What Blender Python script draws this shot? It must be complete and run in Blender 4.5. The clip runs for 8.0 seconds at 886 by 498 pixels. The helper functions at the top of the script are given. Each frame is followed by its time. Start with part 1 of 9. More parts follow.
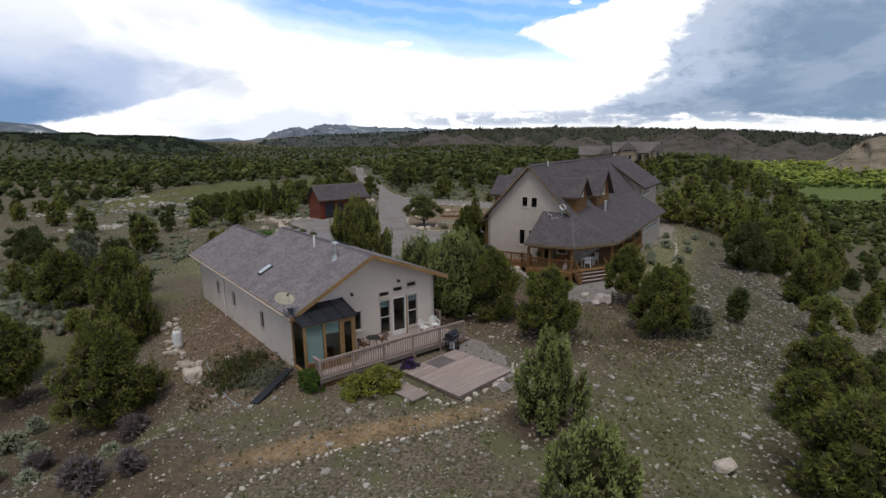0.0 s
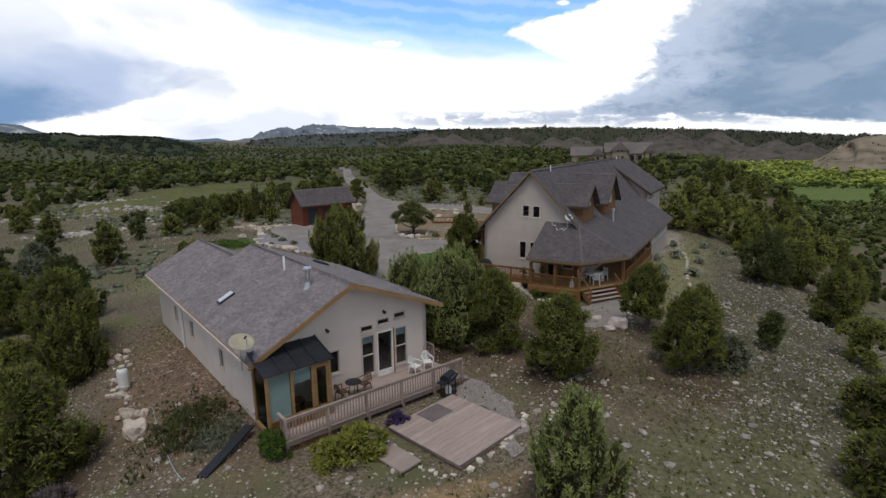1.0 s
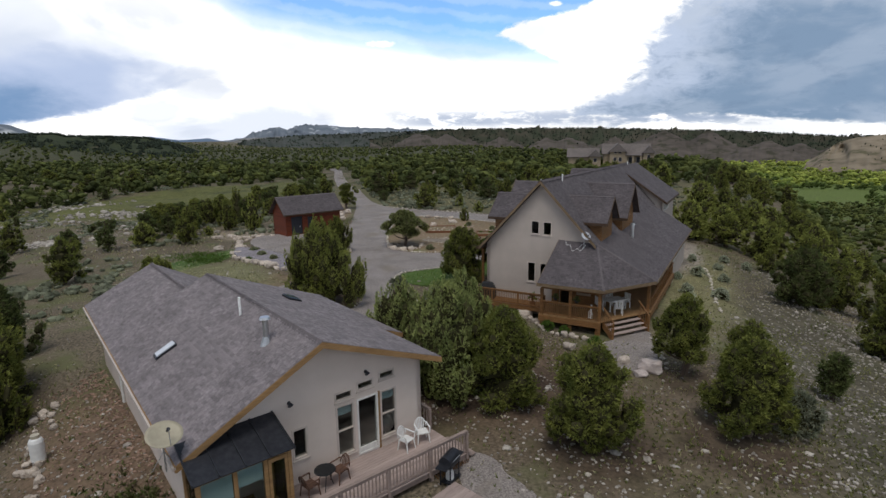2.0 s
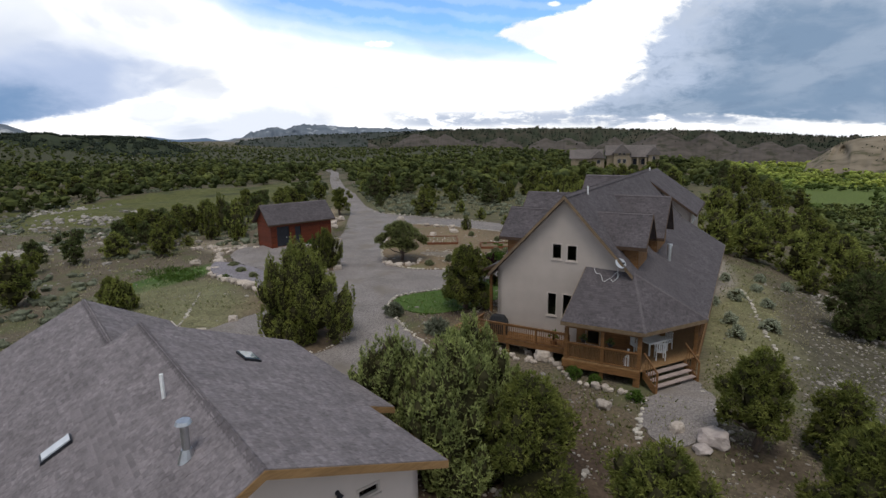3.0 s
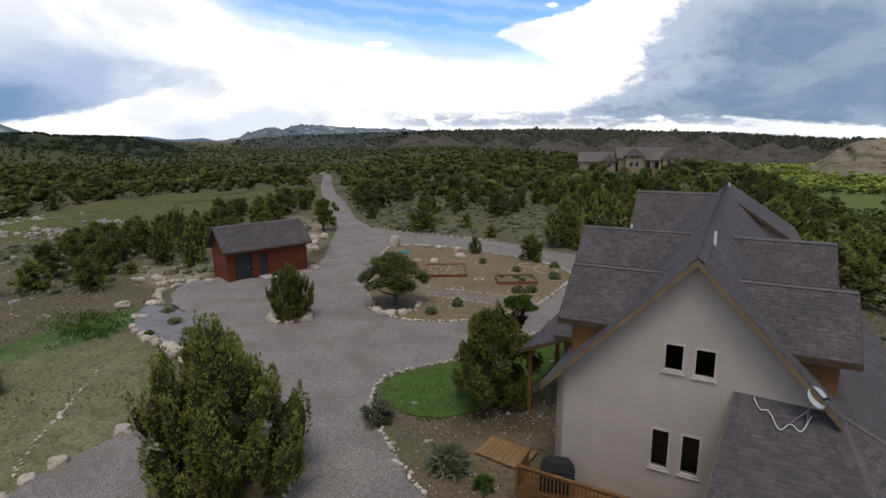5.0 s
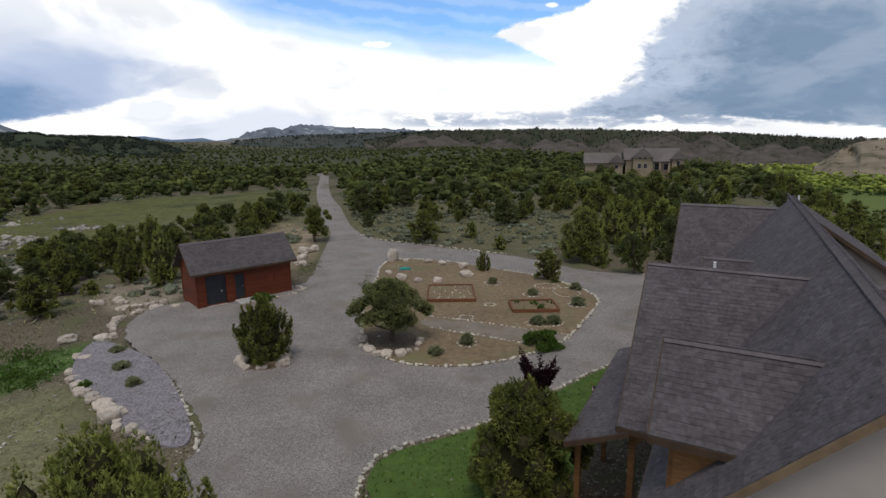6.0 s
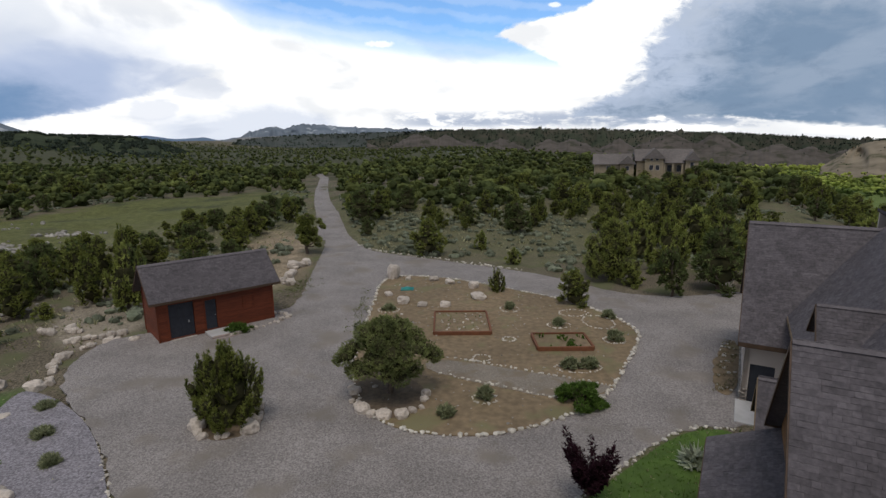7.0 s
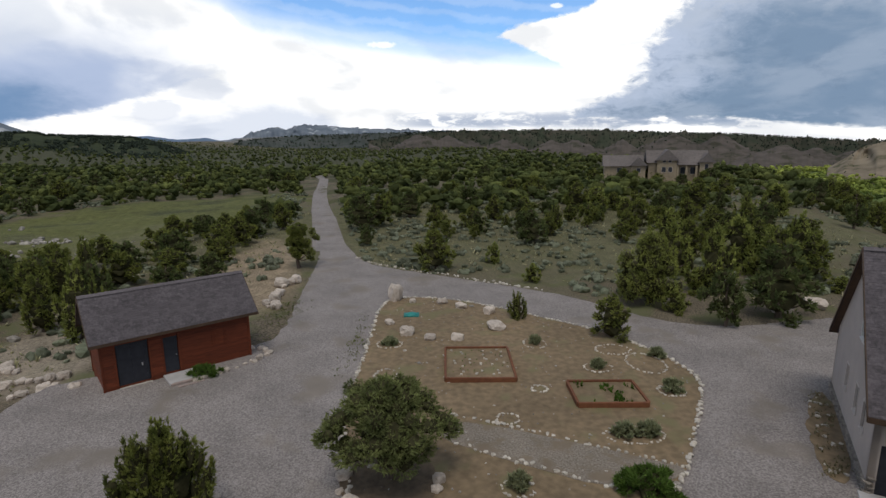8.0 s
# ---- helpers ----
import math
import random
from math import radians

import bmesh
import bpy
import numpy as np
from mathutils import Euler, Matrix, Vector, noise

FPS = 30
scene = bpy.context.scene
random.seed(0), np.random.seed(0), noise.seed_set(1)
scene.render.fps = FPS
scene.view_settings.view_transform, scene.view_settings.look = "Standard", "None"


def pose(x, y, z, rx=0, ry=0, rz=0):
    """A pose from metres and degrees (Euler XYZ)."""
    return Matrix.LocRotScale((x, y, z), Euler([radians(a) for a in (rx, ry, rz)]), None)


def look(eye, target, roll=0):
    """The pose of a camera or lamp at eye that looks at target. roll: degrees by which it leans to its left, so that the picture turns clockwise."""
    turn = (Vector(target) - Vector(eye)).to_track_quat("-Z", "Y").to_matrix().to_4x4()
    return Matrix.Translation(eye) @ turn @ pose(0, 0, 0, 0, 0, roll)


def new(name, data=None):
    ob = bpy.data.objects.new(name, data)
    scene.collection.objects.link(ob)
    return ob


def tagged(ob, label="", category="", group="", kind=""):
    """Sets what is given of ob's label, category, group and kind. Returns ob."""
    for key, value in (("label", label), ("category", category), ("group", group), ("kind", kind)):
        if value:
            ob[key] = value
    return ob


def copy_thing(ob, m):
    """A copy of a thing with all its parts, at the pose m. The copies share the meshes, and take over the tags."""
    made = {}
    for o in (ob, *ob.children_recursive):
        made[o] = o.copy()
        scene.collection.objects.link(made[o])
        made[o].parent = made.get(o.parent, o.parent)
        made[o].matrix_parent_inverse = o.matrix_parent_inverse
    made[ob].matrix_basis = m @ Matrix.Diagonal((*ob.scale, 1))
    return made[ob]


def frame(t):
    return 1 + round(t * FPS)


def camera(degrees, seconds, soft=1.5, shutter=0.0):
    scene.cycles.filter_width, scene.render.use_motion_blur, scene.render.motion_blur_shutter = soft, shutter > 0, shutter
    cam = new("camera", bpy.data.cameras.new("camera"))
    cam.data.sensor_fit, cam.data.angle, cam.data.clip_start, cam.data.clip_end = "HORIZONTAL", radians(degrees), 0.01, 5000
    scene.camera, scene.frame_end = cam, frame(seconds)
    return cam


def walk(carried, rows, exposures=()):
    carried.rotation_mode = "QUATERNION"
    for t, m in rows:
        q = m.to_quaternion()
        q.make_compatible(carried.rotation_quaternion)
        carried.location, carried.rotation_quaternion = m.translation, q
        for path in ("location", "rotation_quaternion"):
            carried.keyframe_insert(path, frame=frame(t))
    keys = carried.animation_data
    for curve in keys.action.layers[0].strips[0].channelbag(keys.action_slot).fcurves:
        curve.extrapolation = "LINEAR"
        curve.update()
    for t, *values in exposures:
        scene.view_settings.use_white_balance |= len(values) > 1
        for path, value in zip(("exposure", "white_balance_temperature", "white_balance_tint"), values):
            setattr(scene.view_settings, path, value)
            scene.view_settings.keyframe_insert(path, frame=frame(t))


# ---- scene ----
cam = camera(79.9, 8.0, soft=1.45)
METRES, EYE, TILT, LEAN, TURN = 54.0, 11.65, -11.52, 0.81, 0.0
ROWS = [
    (0.0, 0.0, 0.0, 0.0, -0.0, 0.0, 0.0),
    (0.5, -0.0022, 0.0413, 0.0093, -0.45, -0.0, 0.09),
    (1.0, -0.0039, 0.0899, 0.0219, -1.14, 0.01, 0.26),
    (1.5, -0.0052, 0.1421, 0.0361, -1.62, 0.03, 0.36),
    (3.0, -0.0065, 0.313, 0.0809, -2.03, 0.04, 0.32),
    (3.5, -0.0078, 0.3757, 0.0962, -2.1, 0.06, 0.29),
    (4.0, -0.009, 0.441, 0.1107, -2.18, 0.06, 0.27),
    (4.5, -0.0092, 0.5077, 0.1256, -2.23, 0.08, 0.23),
    (6.0, -0.0125, 0.7073, 0.1725, -2.3, 0.1, 0.21),
    (6.5, -0.0145, 0.7737, 0.1883, -2.23, 0.08, 0.18),
    (7.0, -0.017, 0.8403, 0.2026, -2.08, 0.07, 0.08),
    (7.5, -0.0203, 0.9074, 0.2159, -1.97, 0.09, 0.01),
    (8.0, -0.0251, 0.9726, 0.2295, -1.91, 0.15, -0.02),
]
walk(cam, [(t, pose(0, 0, EYE, TILT, LEAN, TURN) @ pose(METRES * x, METRES * y, METRES * z, 90 + pitch, roll, yaw)) for t, x, y, z, yaw, pitch, roll in ROWS], exposures=[(0.0, 0.01), (4.5, -0.04), (6.0, -0.1), (8.0, -0.15)])

# ---- sky and sun: broken cloud, the sun veiled high behind ----
SUN_EL, SUN_AZ = radians(66), radians(188)


def socket(node, name):
    return node.inputs[name]


def sky():
    world = bpy.data.worlds.new("sky")
    scene.world = world
    world.use_nodes = True
    nt = world.node_tree
    nt.nodes.clear()
    N, L = nt.nodes.new, nt.links.new

    def math_(op, a, b=None, clamp=False):
        n = N("ShaderNodeMath")
        n.operation, n.use_clamp = op, clamp
        for i, v in enumerate((a, b)):
            if v is None:
                continue
            if isinstance(v, (int, float)):
                n.inputs[i].default_value = v
            else:
                L(v, n.inputs[i])
        return n.outputs[0]

    def smooth(v, lo, hi, a=0.0, b=1.0):
        n = N("ShaderNodeMapRange")
        n.interpolation_type = "SMOOTHSTEP"
        L(v, n.inputs[0])
        for i, x in enumerate((lo, hi, a, b)):
            n.inputs[i + 1].default_value = x
        return n.outputs[0]

    def mix(f, a, b):
        n = N("ShaderNodeMix")
        n.data_type = "RGBA"
        if isinstance(f, (int, float)):
            n.inputs[0].default_value = f
        else:
            L(f, n.inputs[0])
        for s, v in ((6, a), (7, b)):
            if isinstance(v, tuple):
                n.inputs[s].default_value = (*v, 1)
            else:
                L(v, n.inputs[s])
        return n.outputs[2]

    co = N("ShaderNodeTexCoord").outputs["Generated"]
    sep = N("ShaderNodeSeparateXYZ")
    L(co, sep.inputs[0])
    # bearing (right of north) and elevation, in degrees
    az = math_("MULTIPLY", math_("ARCTAN2", sep.outputs[0], sep.outputs[1]), 57.296)
    el = math_("MULTIPLY", math_("ARCSINE", sep.outputs[2]), 57.296)
    # cloud decks look flatter towards the horizon
    flat = N("ShaderNodeCombineXYZ")
    low_el = math_("POWER", math_("MAXIMUM", el, 0.05), 0.75)
    L(math_("MULTIPLY", az, 0.1), flat.inputs[0])
    L(math_("MULTIPLY", low_el, 0.42), flat.inputs[1])

    def noise_(scale, detail, rough=0.55, dist=0.0, off=0.0):
        m = N("ShaderNodeMapping")
        m.inputs["Location"].default_value = (off, off * 0.7, off * 0.3)
        L(flat.outputs[0], m.inputs[0])
        n = N("ShaderNodeTexNoise")
        n.inputs["Scale"].default_value, n.inputs["Detail"].default_value = scale, detail
        n.inputs["Roughness"].default_value, n.inputs["Distortion"].default_value = rough, dist
        L(m.outputs[0], n.inputs[0])
        return n.outputs["Fac"]

    big, fine, wisp = noise_(0.8, 10, 0.62, 0.35, 3.1), noise_(2.4, 12, 0.64, 0.2, 1.3), noise_(0.6, 9, 0.62, 1.1, 7.7)
    puff, soft_ = noise_(4.2, 10, 0.68, 0.4, 2.2), noise_(1.2, 6, 0.5, 0.3, 5.5)

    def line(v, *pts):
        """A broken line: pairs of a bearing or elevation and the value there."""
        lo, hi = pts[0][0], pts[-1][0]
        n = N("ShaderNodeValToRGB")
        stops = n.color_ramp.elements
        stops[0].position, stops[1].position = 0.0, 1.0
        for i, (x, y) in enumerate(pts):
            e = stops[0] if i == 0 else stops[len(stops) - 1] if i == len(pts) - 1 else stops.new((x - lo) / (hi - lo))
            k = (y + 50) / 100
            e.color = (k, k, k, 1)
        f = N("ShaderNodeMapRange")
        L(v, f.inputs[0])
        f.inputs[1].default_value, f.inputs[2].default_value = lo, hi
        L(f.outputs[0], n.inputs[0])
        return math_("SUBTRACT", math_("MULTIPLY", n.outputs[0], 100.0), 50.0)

    def shaken(v, field, amount):
        return math_("ADD", v, math_("MULTIPLY", math_("SUBTRACT", field, 0.5), amount))

    def both(*masks):
        out = masks[0]
        for m in masks[1:]:
            out = math_("MULTIPLY", out, m)
        return out

    def spot(a0, e0, ra, re, field=puff):
        """A small cloud: a mask round a bearing and elevation, its edge broken by noise."""
        x, y = math_("DIVIDE", math_("SUBTRACT", az, a0), ra), math_("DIVIDE", math_("SUBTRACT", el, e0), re)
        d = math_("SQRT", math_("ADD", math_("MULTIPLY", x, x), math_("MULTIPLY", y, y)))
        return smooth(shaken(d, field, -2.6), 1.2, 0.6)

    air = N("ShaderNodeTexSky")
    air.sky_type, air.sun_disc = "NISHITA", False
    air.sun_elevation, air.sun_rotation, air.altitude = SUN_EL, SUN_AZ, 1900.0
    blue = N("ShaderNodeMix")
    blue.data_type, blue.blend_type = "RGBA", "MULTIPLY"
    blue.inputs[0].default_value = 1.0
    L(air.outputs[0], blue.inputs[6])
    blue.inputs[7].default_value = (0.115, 0.172, 0.212, 1)
    white = mix(smooth(soft_, 0.36, 0.5), (0.98, 1.0, 1.03), (1.25, 1.25, 1.24))
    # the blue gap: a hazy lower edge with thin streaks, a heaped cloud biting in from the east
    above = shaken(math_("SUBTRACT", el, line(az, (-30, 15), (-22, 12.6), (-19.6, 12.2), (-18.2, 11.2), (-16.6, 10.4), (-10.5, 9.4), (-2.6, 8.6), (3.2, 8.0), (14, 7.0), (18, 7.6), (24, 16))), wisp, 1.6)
    gap = math_("ADD", smooth(above, -0.4, 1.1, 0.0, 0.5), smooth(above, 0.6, 3.4, 0.0, 0.44))
    streak = smooth(math_("SINE", math_("ADD", math_("MULTIPLY", math_("ADD", el, math_("MULTIPLY", az, 0.115)), 4.2), math_("MULTIPLY", fine, 9.0))), -0.6, 1.0, 0.0, 0.12)
    gap = math_("MULTIPLY", gap, math_("SUBTRACT", 1.0, streak))
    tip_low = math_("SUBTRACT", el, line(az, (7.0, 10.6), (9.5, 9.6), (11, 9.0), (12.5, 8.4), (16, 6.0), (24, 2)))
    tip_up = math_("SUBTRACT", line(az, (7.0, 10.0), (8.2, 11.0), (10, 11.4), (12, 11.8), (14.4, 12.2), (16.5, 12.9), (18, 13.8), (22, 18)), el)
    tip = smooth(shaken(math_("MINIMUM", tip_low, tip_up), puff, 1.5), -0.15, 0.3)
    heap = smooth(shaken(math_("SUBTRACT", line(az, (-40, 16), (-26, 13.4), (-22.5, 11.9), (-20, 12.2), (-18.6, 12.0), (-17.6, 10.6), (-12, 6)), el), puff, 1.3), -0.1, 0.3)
    gap = both(gap, math_("SUBTRACT", 1.0, tip), math_("SUBTRACT", 1.0, heap))
    for a in ((13.3, 13.0, 0.6, 0.22), (-4.3, 9.7, 1.2, 0.35)):
        gap = math_("MULTIPLY", gap, math_("SUBTRACT", 1.0, math_("MULTIPLY", spot(*a), 0.75)))
    c = mix(gap, white, blue.outputs[2])
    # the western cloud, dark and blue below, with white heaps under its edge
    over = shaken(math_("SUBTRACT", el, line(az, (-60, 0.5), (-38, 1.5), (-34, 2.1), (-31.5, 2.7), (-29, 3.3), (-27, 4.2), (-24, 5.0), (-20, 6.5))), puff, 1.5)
    west = both(smooth(over, -0.1, 0.5), smooth(shaken(az, soft_, 14.0), -19, -31), smooth(shaken(el, soft_, 6.0), 12.0, 6.0))
    c = mix(west, c, (0.5, 0.6, 0.82))
    deep = both(smooth(over, 0.0, 0.6), smooth(shaken(az, fine, 8.0), -29, -37), smooth(shaken(el, fine, 2.6), 6.6, 3.6))
    c = mix(deep, c, (0.2, 0.33, 0.55))
    c = mix(math_("MULTIPLY", spot(-36, 10.2, 4, 2.4, soft_), 0.5), c, (0.6, 0.68, 0.83))
    for a in ((-25.5, 6.9, 2.6, 0.8), (-22.5, 5.2, 3.2, 1.2), (-26, 3.0, 2.4, 1.2)):
        c = mix(math_("MULTIPLY", spot(*a, fine), 0.42), c, (0.58, 0.66, 0.84))
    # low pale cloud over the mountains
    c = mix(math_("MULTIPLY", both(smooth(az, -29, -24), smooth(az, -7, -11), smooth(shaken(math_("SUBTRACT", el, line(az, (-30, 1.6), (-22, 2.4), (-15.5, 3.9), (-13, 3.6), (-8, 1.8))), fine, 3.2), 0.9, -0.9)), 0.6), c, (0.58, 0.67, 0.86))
    # flat grey cloud feet along the skyline
    rows = smooth(shaken(el, fine, 2.4), 3.5, 2.5)
    feet = both(rows, smooth(el, 1.2, 1.9), smooth(az, -7, 1), smooth(fine, 0.4, 0.52))
    c = mix(math_("MULTIPLY", feet, 0.85), c, (0.42, 0.5, 0.66))
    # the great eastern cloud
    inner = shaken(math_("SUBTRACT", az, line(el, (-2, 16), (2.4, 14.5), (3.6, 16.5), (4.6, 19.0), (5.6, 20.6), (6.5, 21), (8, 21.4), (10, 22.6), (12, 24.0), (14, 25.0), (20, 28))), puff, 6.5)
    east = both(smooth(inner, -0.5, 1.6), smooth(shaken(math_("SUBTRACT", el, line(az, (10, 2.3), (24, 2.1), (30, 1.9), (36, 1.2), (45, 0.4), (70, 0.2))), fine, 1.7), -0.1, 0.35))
    body = mix(smooth(shaken(shaken(inner, big, 10.0), puff, 5.0), 1.0, 11.0), (0.54, 0.63, 0.8), (0.225, 0.325, 0.47))
    body = mix(math_("MULTIPLY", smooth(big, 0.5, 0.62), 0.35), body, (0.45, 0.53, 0.66))
    body = mix(math_("MULTIPLY", both(smooth(el, 9.0, 12.5), smooth(fine, 0.46, 0.62)), 0.55), body, (0.6, 0.66, 0.76))
    body = mix(math_("MULTIPLY", smooth(soft_, 0.46, 0.62), 0.4), body, (0.5, 0.58, 0.71))
    body = mix(math_("MULTIPLY", both(smooth(puff, 0.5, 0.66), smooth(el, 10.5, 6.5)), 0.3), body, (0.17, 0.25, 0.38))
    c = mix(east, c, body)
    c = mix(math_("MULTIPLY", both(smooth(shaken(el, fine, 2.0), 2.9, 2.1), smooth(el, 0.9, 1.5), smooth(az, 14, 20), smooth(fine, 0.5, 0.58)), 0.7), c, (0.36, 0.45, 0.6))
    # unseen cloud overhead and behind, made darker to balance the light on the land
    c = mix(smooth(el, 15, 38), c, mix(smooth(big, 0.4, 0.6), (0.165, 0.2, 0.265), (0.29, 0.335, 0.4)))
    c = mix(math_("MULTIPLY", smooth(sep.outputs[1], 0.25, -0.45), 0.85), c, mix(smooth(big, 0.4, 0.6), (0.4, 0.445, 0.52), (0.6, 0.65, 0.72)))
    bg = N("ShaderNodeBackground")
    bg.inputs[1].default_value = 1.0
    L(c, bg.inputs[0])
    out = N("ShaderNodeOutputWorld")
    L(bg.outputs[0], out.inputs[0])


sky()
sun = new("sun", bpy.data.lights.new("sun", "SUN"))
sun.data.energy, sun.data.angle, sun.data.color = 1.5, radians(24), (1.0, 0.95, 0.88)
sun.matrix_world = look((0, 0, 60), (60 * math.sin(SUN_AZ) / math.tan(SUN_EL) * -1, 60 * math.cos(SUN_AZ) / math.tan(SUN_EL) * -1, 0))


# ---- materials ----
def material(name, base, second=None, scale=4.0, rough=0.85, bump=0.0, bump_scale=40.0, metal=0.0, coarse=0.35, spread=0.0, spec=0.3, stretch=(1, 1, 1), island=False, mottle=None, world=False):
    """A procedural surface: two colours mixed by coarse and fine noise, a fine relief, and, by spread, a value of each piece's own."""
    m = bpy.data.materials.new(name)
    m.use_nodes = True
    nt = m.node_tree
    N, L = nt.nodes.new, nt.links.new
    b = nt.nodes["Principled BSDF"]
    b.inputs["Roughness"].default_value, b.inputs["Metallic"].default_value = rough, metal
    b.inputs["Specular IOR Level"].default_value = spec
    co = N("ShaderNodeMapping")
    co.inputs["Scale"].default_value = stretch
    L(N("ShaderNodeNewGeometry").outputs["Position"] if world else N("ShaderNodeTexCoord").outputs["Object"], co.inputs[0])

    def noise_(s, detail):
        n = N("ShaderNodeTexNoise")
        n.inputs["Scale"].default_value, n.inputs["Detail"].default_value = s, detail
        L(co.outputs[0], n.inputs[0])
        return n.outputs["Fac"]

    def ranged(v, lo, hi, a=0.0, b_=1.0):
        n = N("ShaderNodeMapRange")
        L(v, n.inputs[0])
        for i, x in enumerate((lo, hi, a, b_)):
            n.inputs[i + 1].default_value = x
        return n.outputs[0]

    second = second or tuple(c * 0.75 for c in base)
    mixed = N("ShaderNodeMix")
    mixed.data_type = "RGBA"
    L(ranged(noise_(scale, 5), 0.35, 0.65), mixed.inputs[0])
    mixed.inputs[6].default_value, mixed.inputs[7].default_value = (*base, 1), (*second, 1)
    colour = mixed.outputs[2]
    if mottle:
        k = N("ShaderNodeMix")
        k.data_type = "RGBA"
        L(ranged(noise_(mottle[1], 4), mottle[2], mottle[2] + 0.12), k.inputs[0])
        L(colour, k.inputs[6])
        k.inputs[7].default_value = (*mottle[0], 1)
        colour = k.outputs[2]
    hsv = N("ShaderNodeHueSaturation")
    L(colour, hsv.inputs["Color"])
    value = ranged(noise_(scale * coarse * 0.3, 3), 0.3, 0.7, 0.86, 1.14)
    if spread:
        r = N("ShaderNodeNewGeometry").outputs["Random Per Island"] if island else N("ShaderNodeObjectInfo").outputs["Random"]
        k = N("ShaderNodeMath")
        k.operation = "MULTIPLY"
        L(value, k.inputs[0])
        L(ranged(r, 0, 1, 1 - spread, 1 + spread), k.inputs[1])
        value = k.outputs[0]
    L(value, hsv.inputs["Value"])
    L(hsv.outputs[0], b.inputs["Base Color"])
    if bump:
        n = N("ShaderNodeBump")
        n.inputs["Strength"].default_value, n.inputs["Distance"].default_value = min(1.0, bump), 0.02
        L(noise_(bump_scale, 6), n.inputs["Height"])
        L(n.outputs[0], b.inputs["Normal"])
    return m


def glass_material():
    m = bpy.data.materials.new("window_glass")
    m.use_nodes = True
    nt = m.node_tree
    nt.nodes.clear()
    N, L = nt.nodes.new, nt.links.new
    clear, gloss, mix, fres, out = N("ShaderNodeBsdfTransparent"), N("ShaderNodeBsdfGlossy"), N("ShaderNodeMixShader"), N("ShaderNodeFresnel"), N("ShaderNodeOutputMaterial")
    clear.inputs[0].default_value = (0.72, 0.76, 0.76, 1)
    gloss.inputs["Roughness"].default_value = 0.03
    fres.inputs[0].default_value = 1.45
    L(fres.outputs[0], mix.inputs[0])
    L(clear.outputs[0], mix.inputs[1])
    L(gloss.outputs[0], mix.inputs[2])
    L(mix.outputs[0], out.inputs[0])
    return m


STUCCO = material("stucco", (0.64, 0.555, 0.5), (0.6, 0.52, 0.465), 1.2, 0.95, 0.35, 60)
STUCCO_GREY = material("stucco_greyed", (0.47, 0.405, 0.36), (0.435, 0.375, 0.333), 1.2, 0.95, 0.35, 60)
SHINGLE_NEAR = material("light_asphalt_shingle", (0.235, 0.207, 0.213), (0.17, 0.149, 0.154), 9, 0.95, 0.4, 160, spread=0.18, island=True)
SHINGLE_NEAR_PIECE = material("light_asphalt_shingle_piece", (0.235, 0.207, 0.213), (0.17, 0.149, 0.154), 9, 0.95, 0.4, 160, spread=0.18)
SHINGLE = material("asphalt_shingle", (0.118, 0.103, 0.109), (0.08, 0.07, 0.075), 9, 0.95, 0.4, 160, spread=0.18, island=True)
SHINGLE_PIECE = material("asphalt_shingle_piece", (0.118, 0.103, 0.109), (0.08, 0.07, 0.075), 9, 0.95, 0.4, 160, spread=0.18)
CAP = material("ridge_cap_shingle", (0.15, 0.131, 0.137), (0.12, 0.105, 0.11), 9, 0.95, 0.4, 160)
GOLD_TRIM = material("aged_wood_trim", (0.2, 0.14, 0.085), (0.145, 0.1, 0.06), 3, 0.7, 0.3, 30)
ROOF_GLASS = material("skylight_glass", (0.1, 0.14, 0.18), (0.08, 0.115, 0.15), 3, 0.06, spec=0.9)
ACRYLIC = material("frosted_acrylic", (0.62, 0.64, 0.68), (0.55, 0.57, 0.61), 3, 0.25, spec=0.5)
TRIM = material("cedar_trim", (0.31, 0.185, 0.082), (0.235, 0.138, 0.06), 3, 0.7, 0.3, 30, stretch=(1, 1, 6))
CEDAR = material("cedar_stained", (0.235, 0.118, 0.045), (0.155, 0.074, 0.028), 3, 0.6, 0.3, 25, stretch=(1, 1, 5), spread=0.15)
SHED_WOOD = material("shed_siding", (0.18, 0.04, 0.015), (0.11, 0.027, 0.011), 2.5, 0.65, 0.3, 25, stretch=(0.6, 0.6, 8), spread=0.18)
DECK_GREY = material("weathered_decking", (0.4, 0.315, 0.285), (0.34, 0.268, 0.243), 3, 0.8, 0.3, 25, stretch=(1, 6, 1), spread=0.12)
RAIL_GREY = material("weathered_rail", (0.34, 0.265, 0.235), (0.27, 0.21, 0.185), 5, 0.8, 0.3, 30, spread=0.12)
WHITE = material("white_plastic", (0.8, 0.8, 0.79), (0.7, 0.7, 0.69), 5, 0.5)
STEEL = material("galvanised_steel", (0.6, 0.61, 0.62), (0.5, 0.5, 0.51), 8, 0.35, 0.1, 50, metal=0.9)
DARK_METAL = material("dark_metal", (0.03, 0.032, 0.04), (0.045, 0.047, 0.055), 6, 0.4, 0.1, 50, metal=0.4)
FABRIC = material("black_fabric", (0.02, 0.02, 0.022), (0.03, 0.03, 0.032), 6, 0.9, 0.5, 12)
DARK_TRIM = material("dark_brown_trim", (0.09, 0.055, 0.035), (0.065, 0.04, 0.026), 3, 0.7)
CONCRETE = material("pale_concrete", (0.46, 0.44, 0.43), (0.38, 0.365, 0.355), 1.5, 0.9, 0.3, 40)
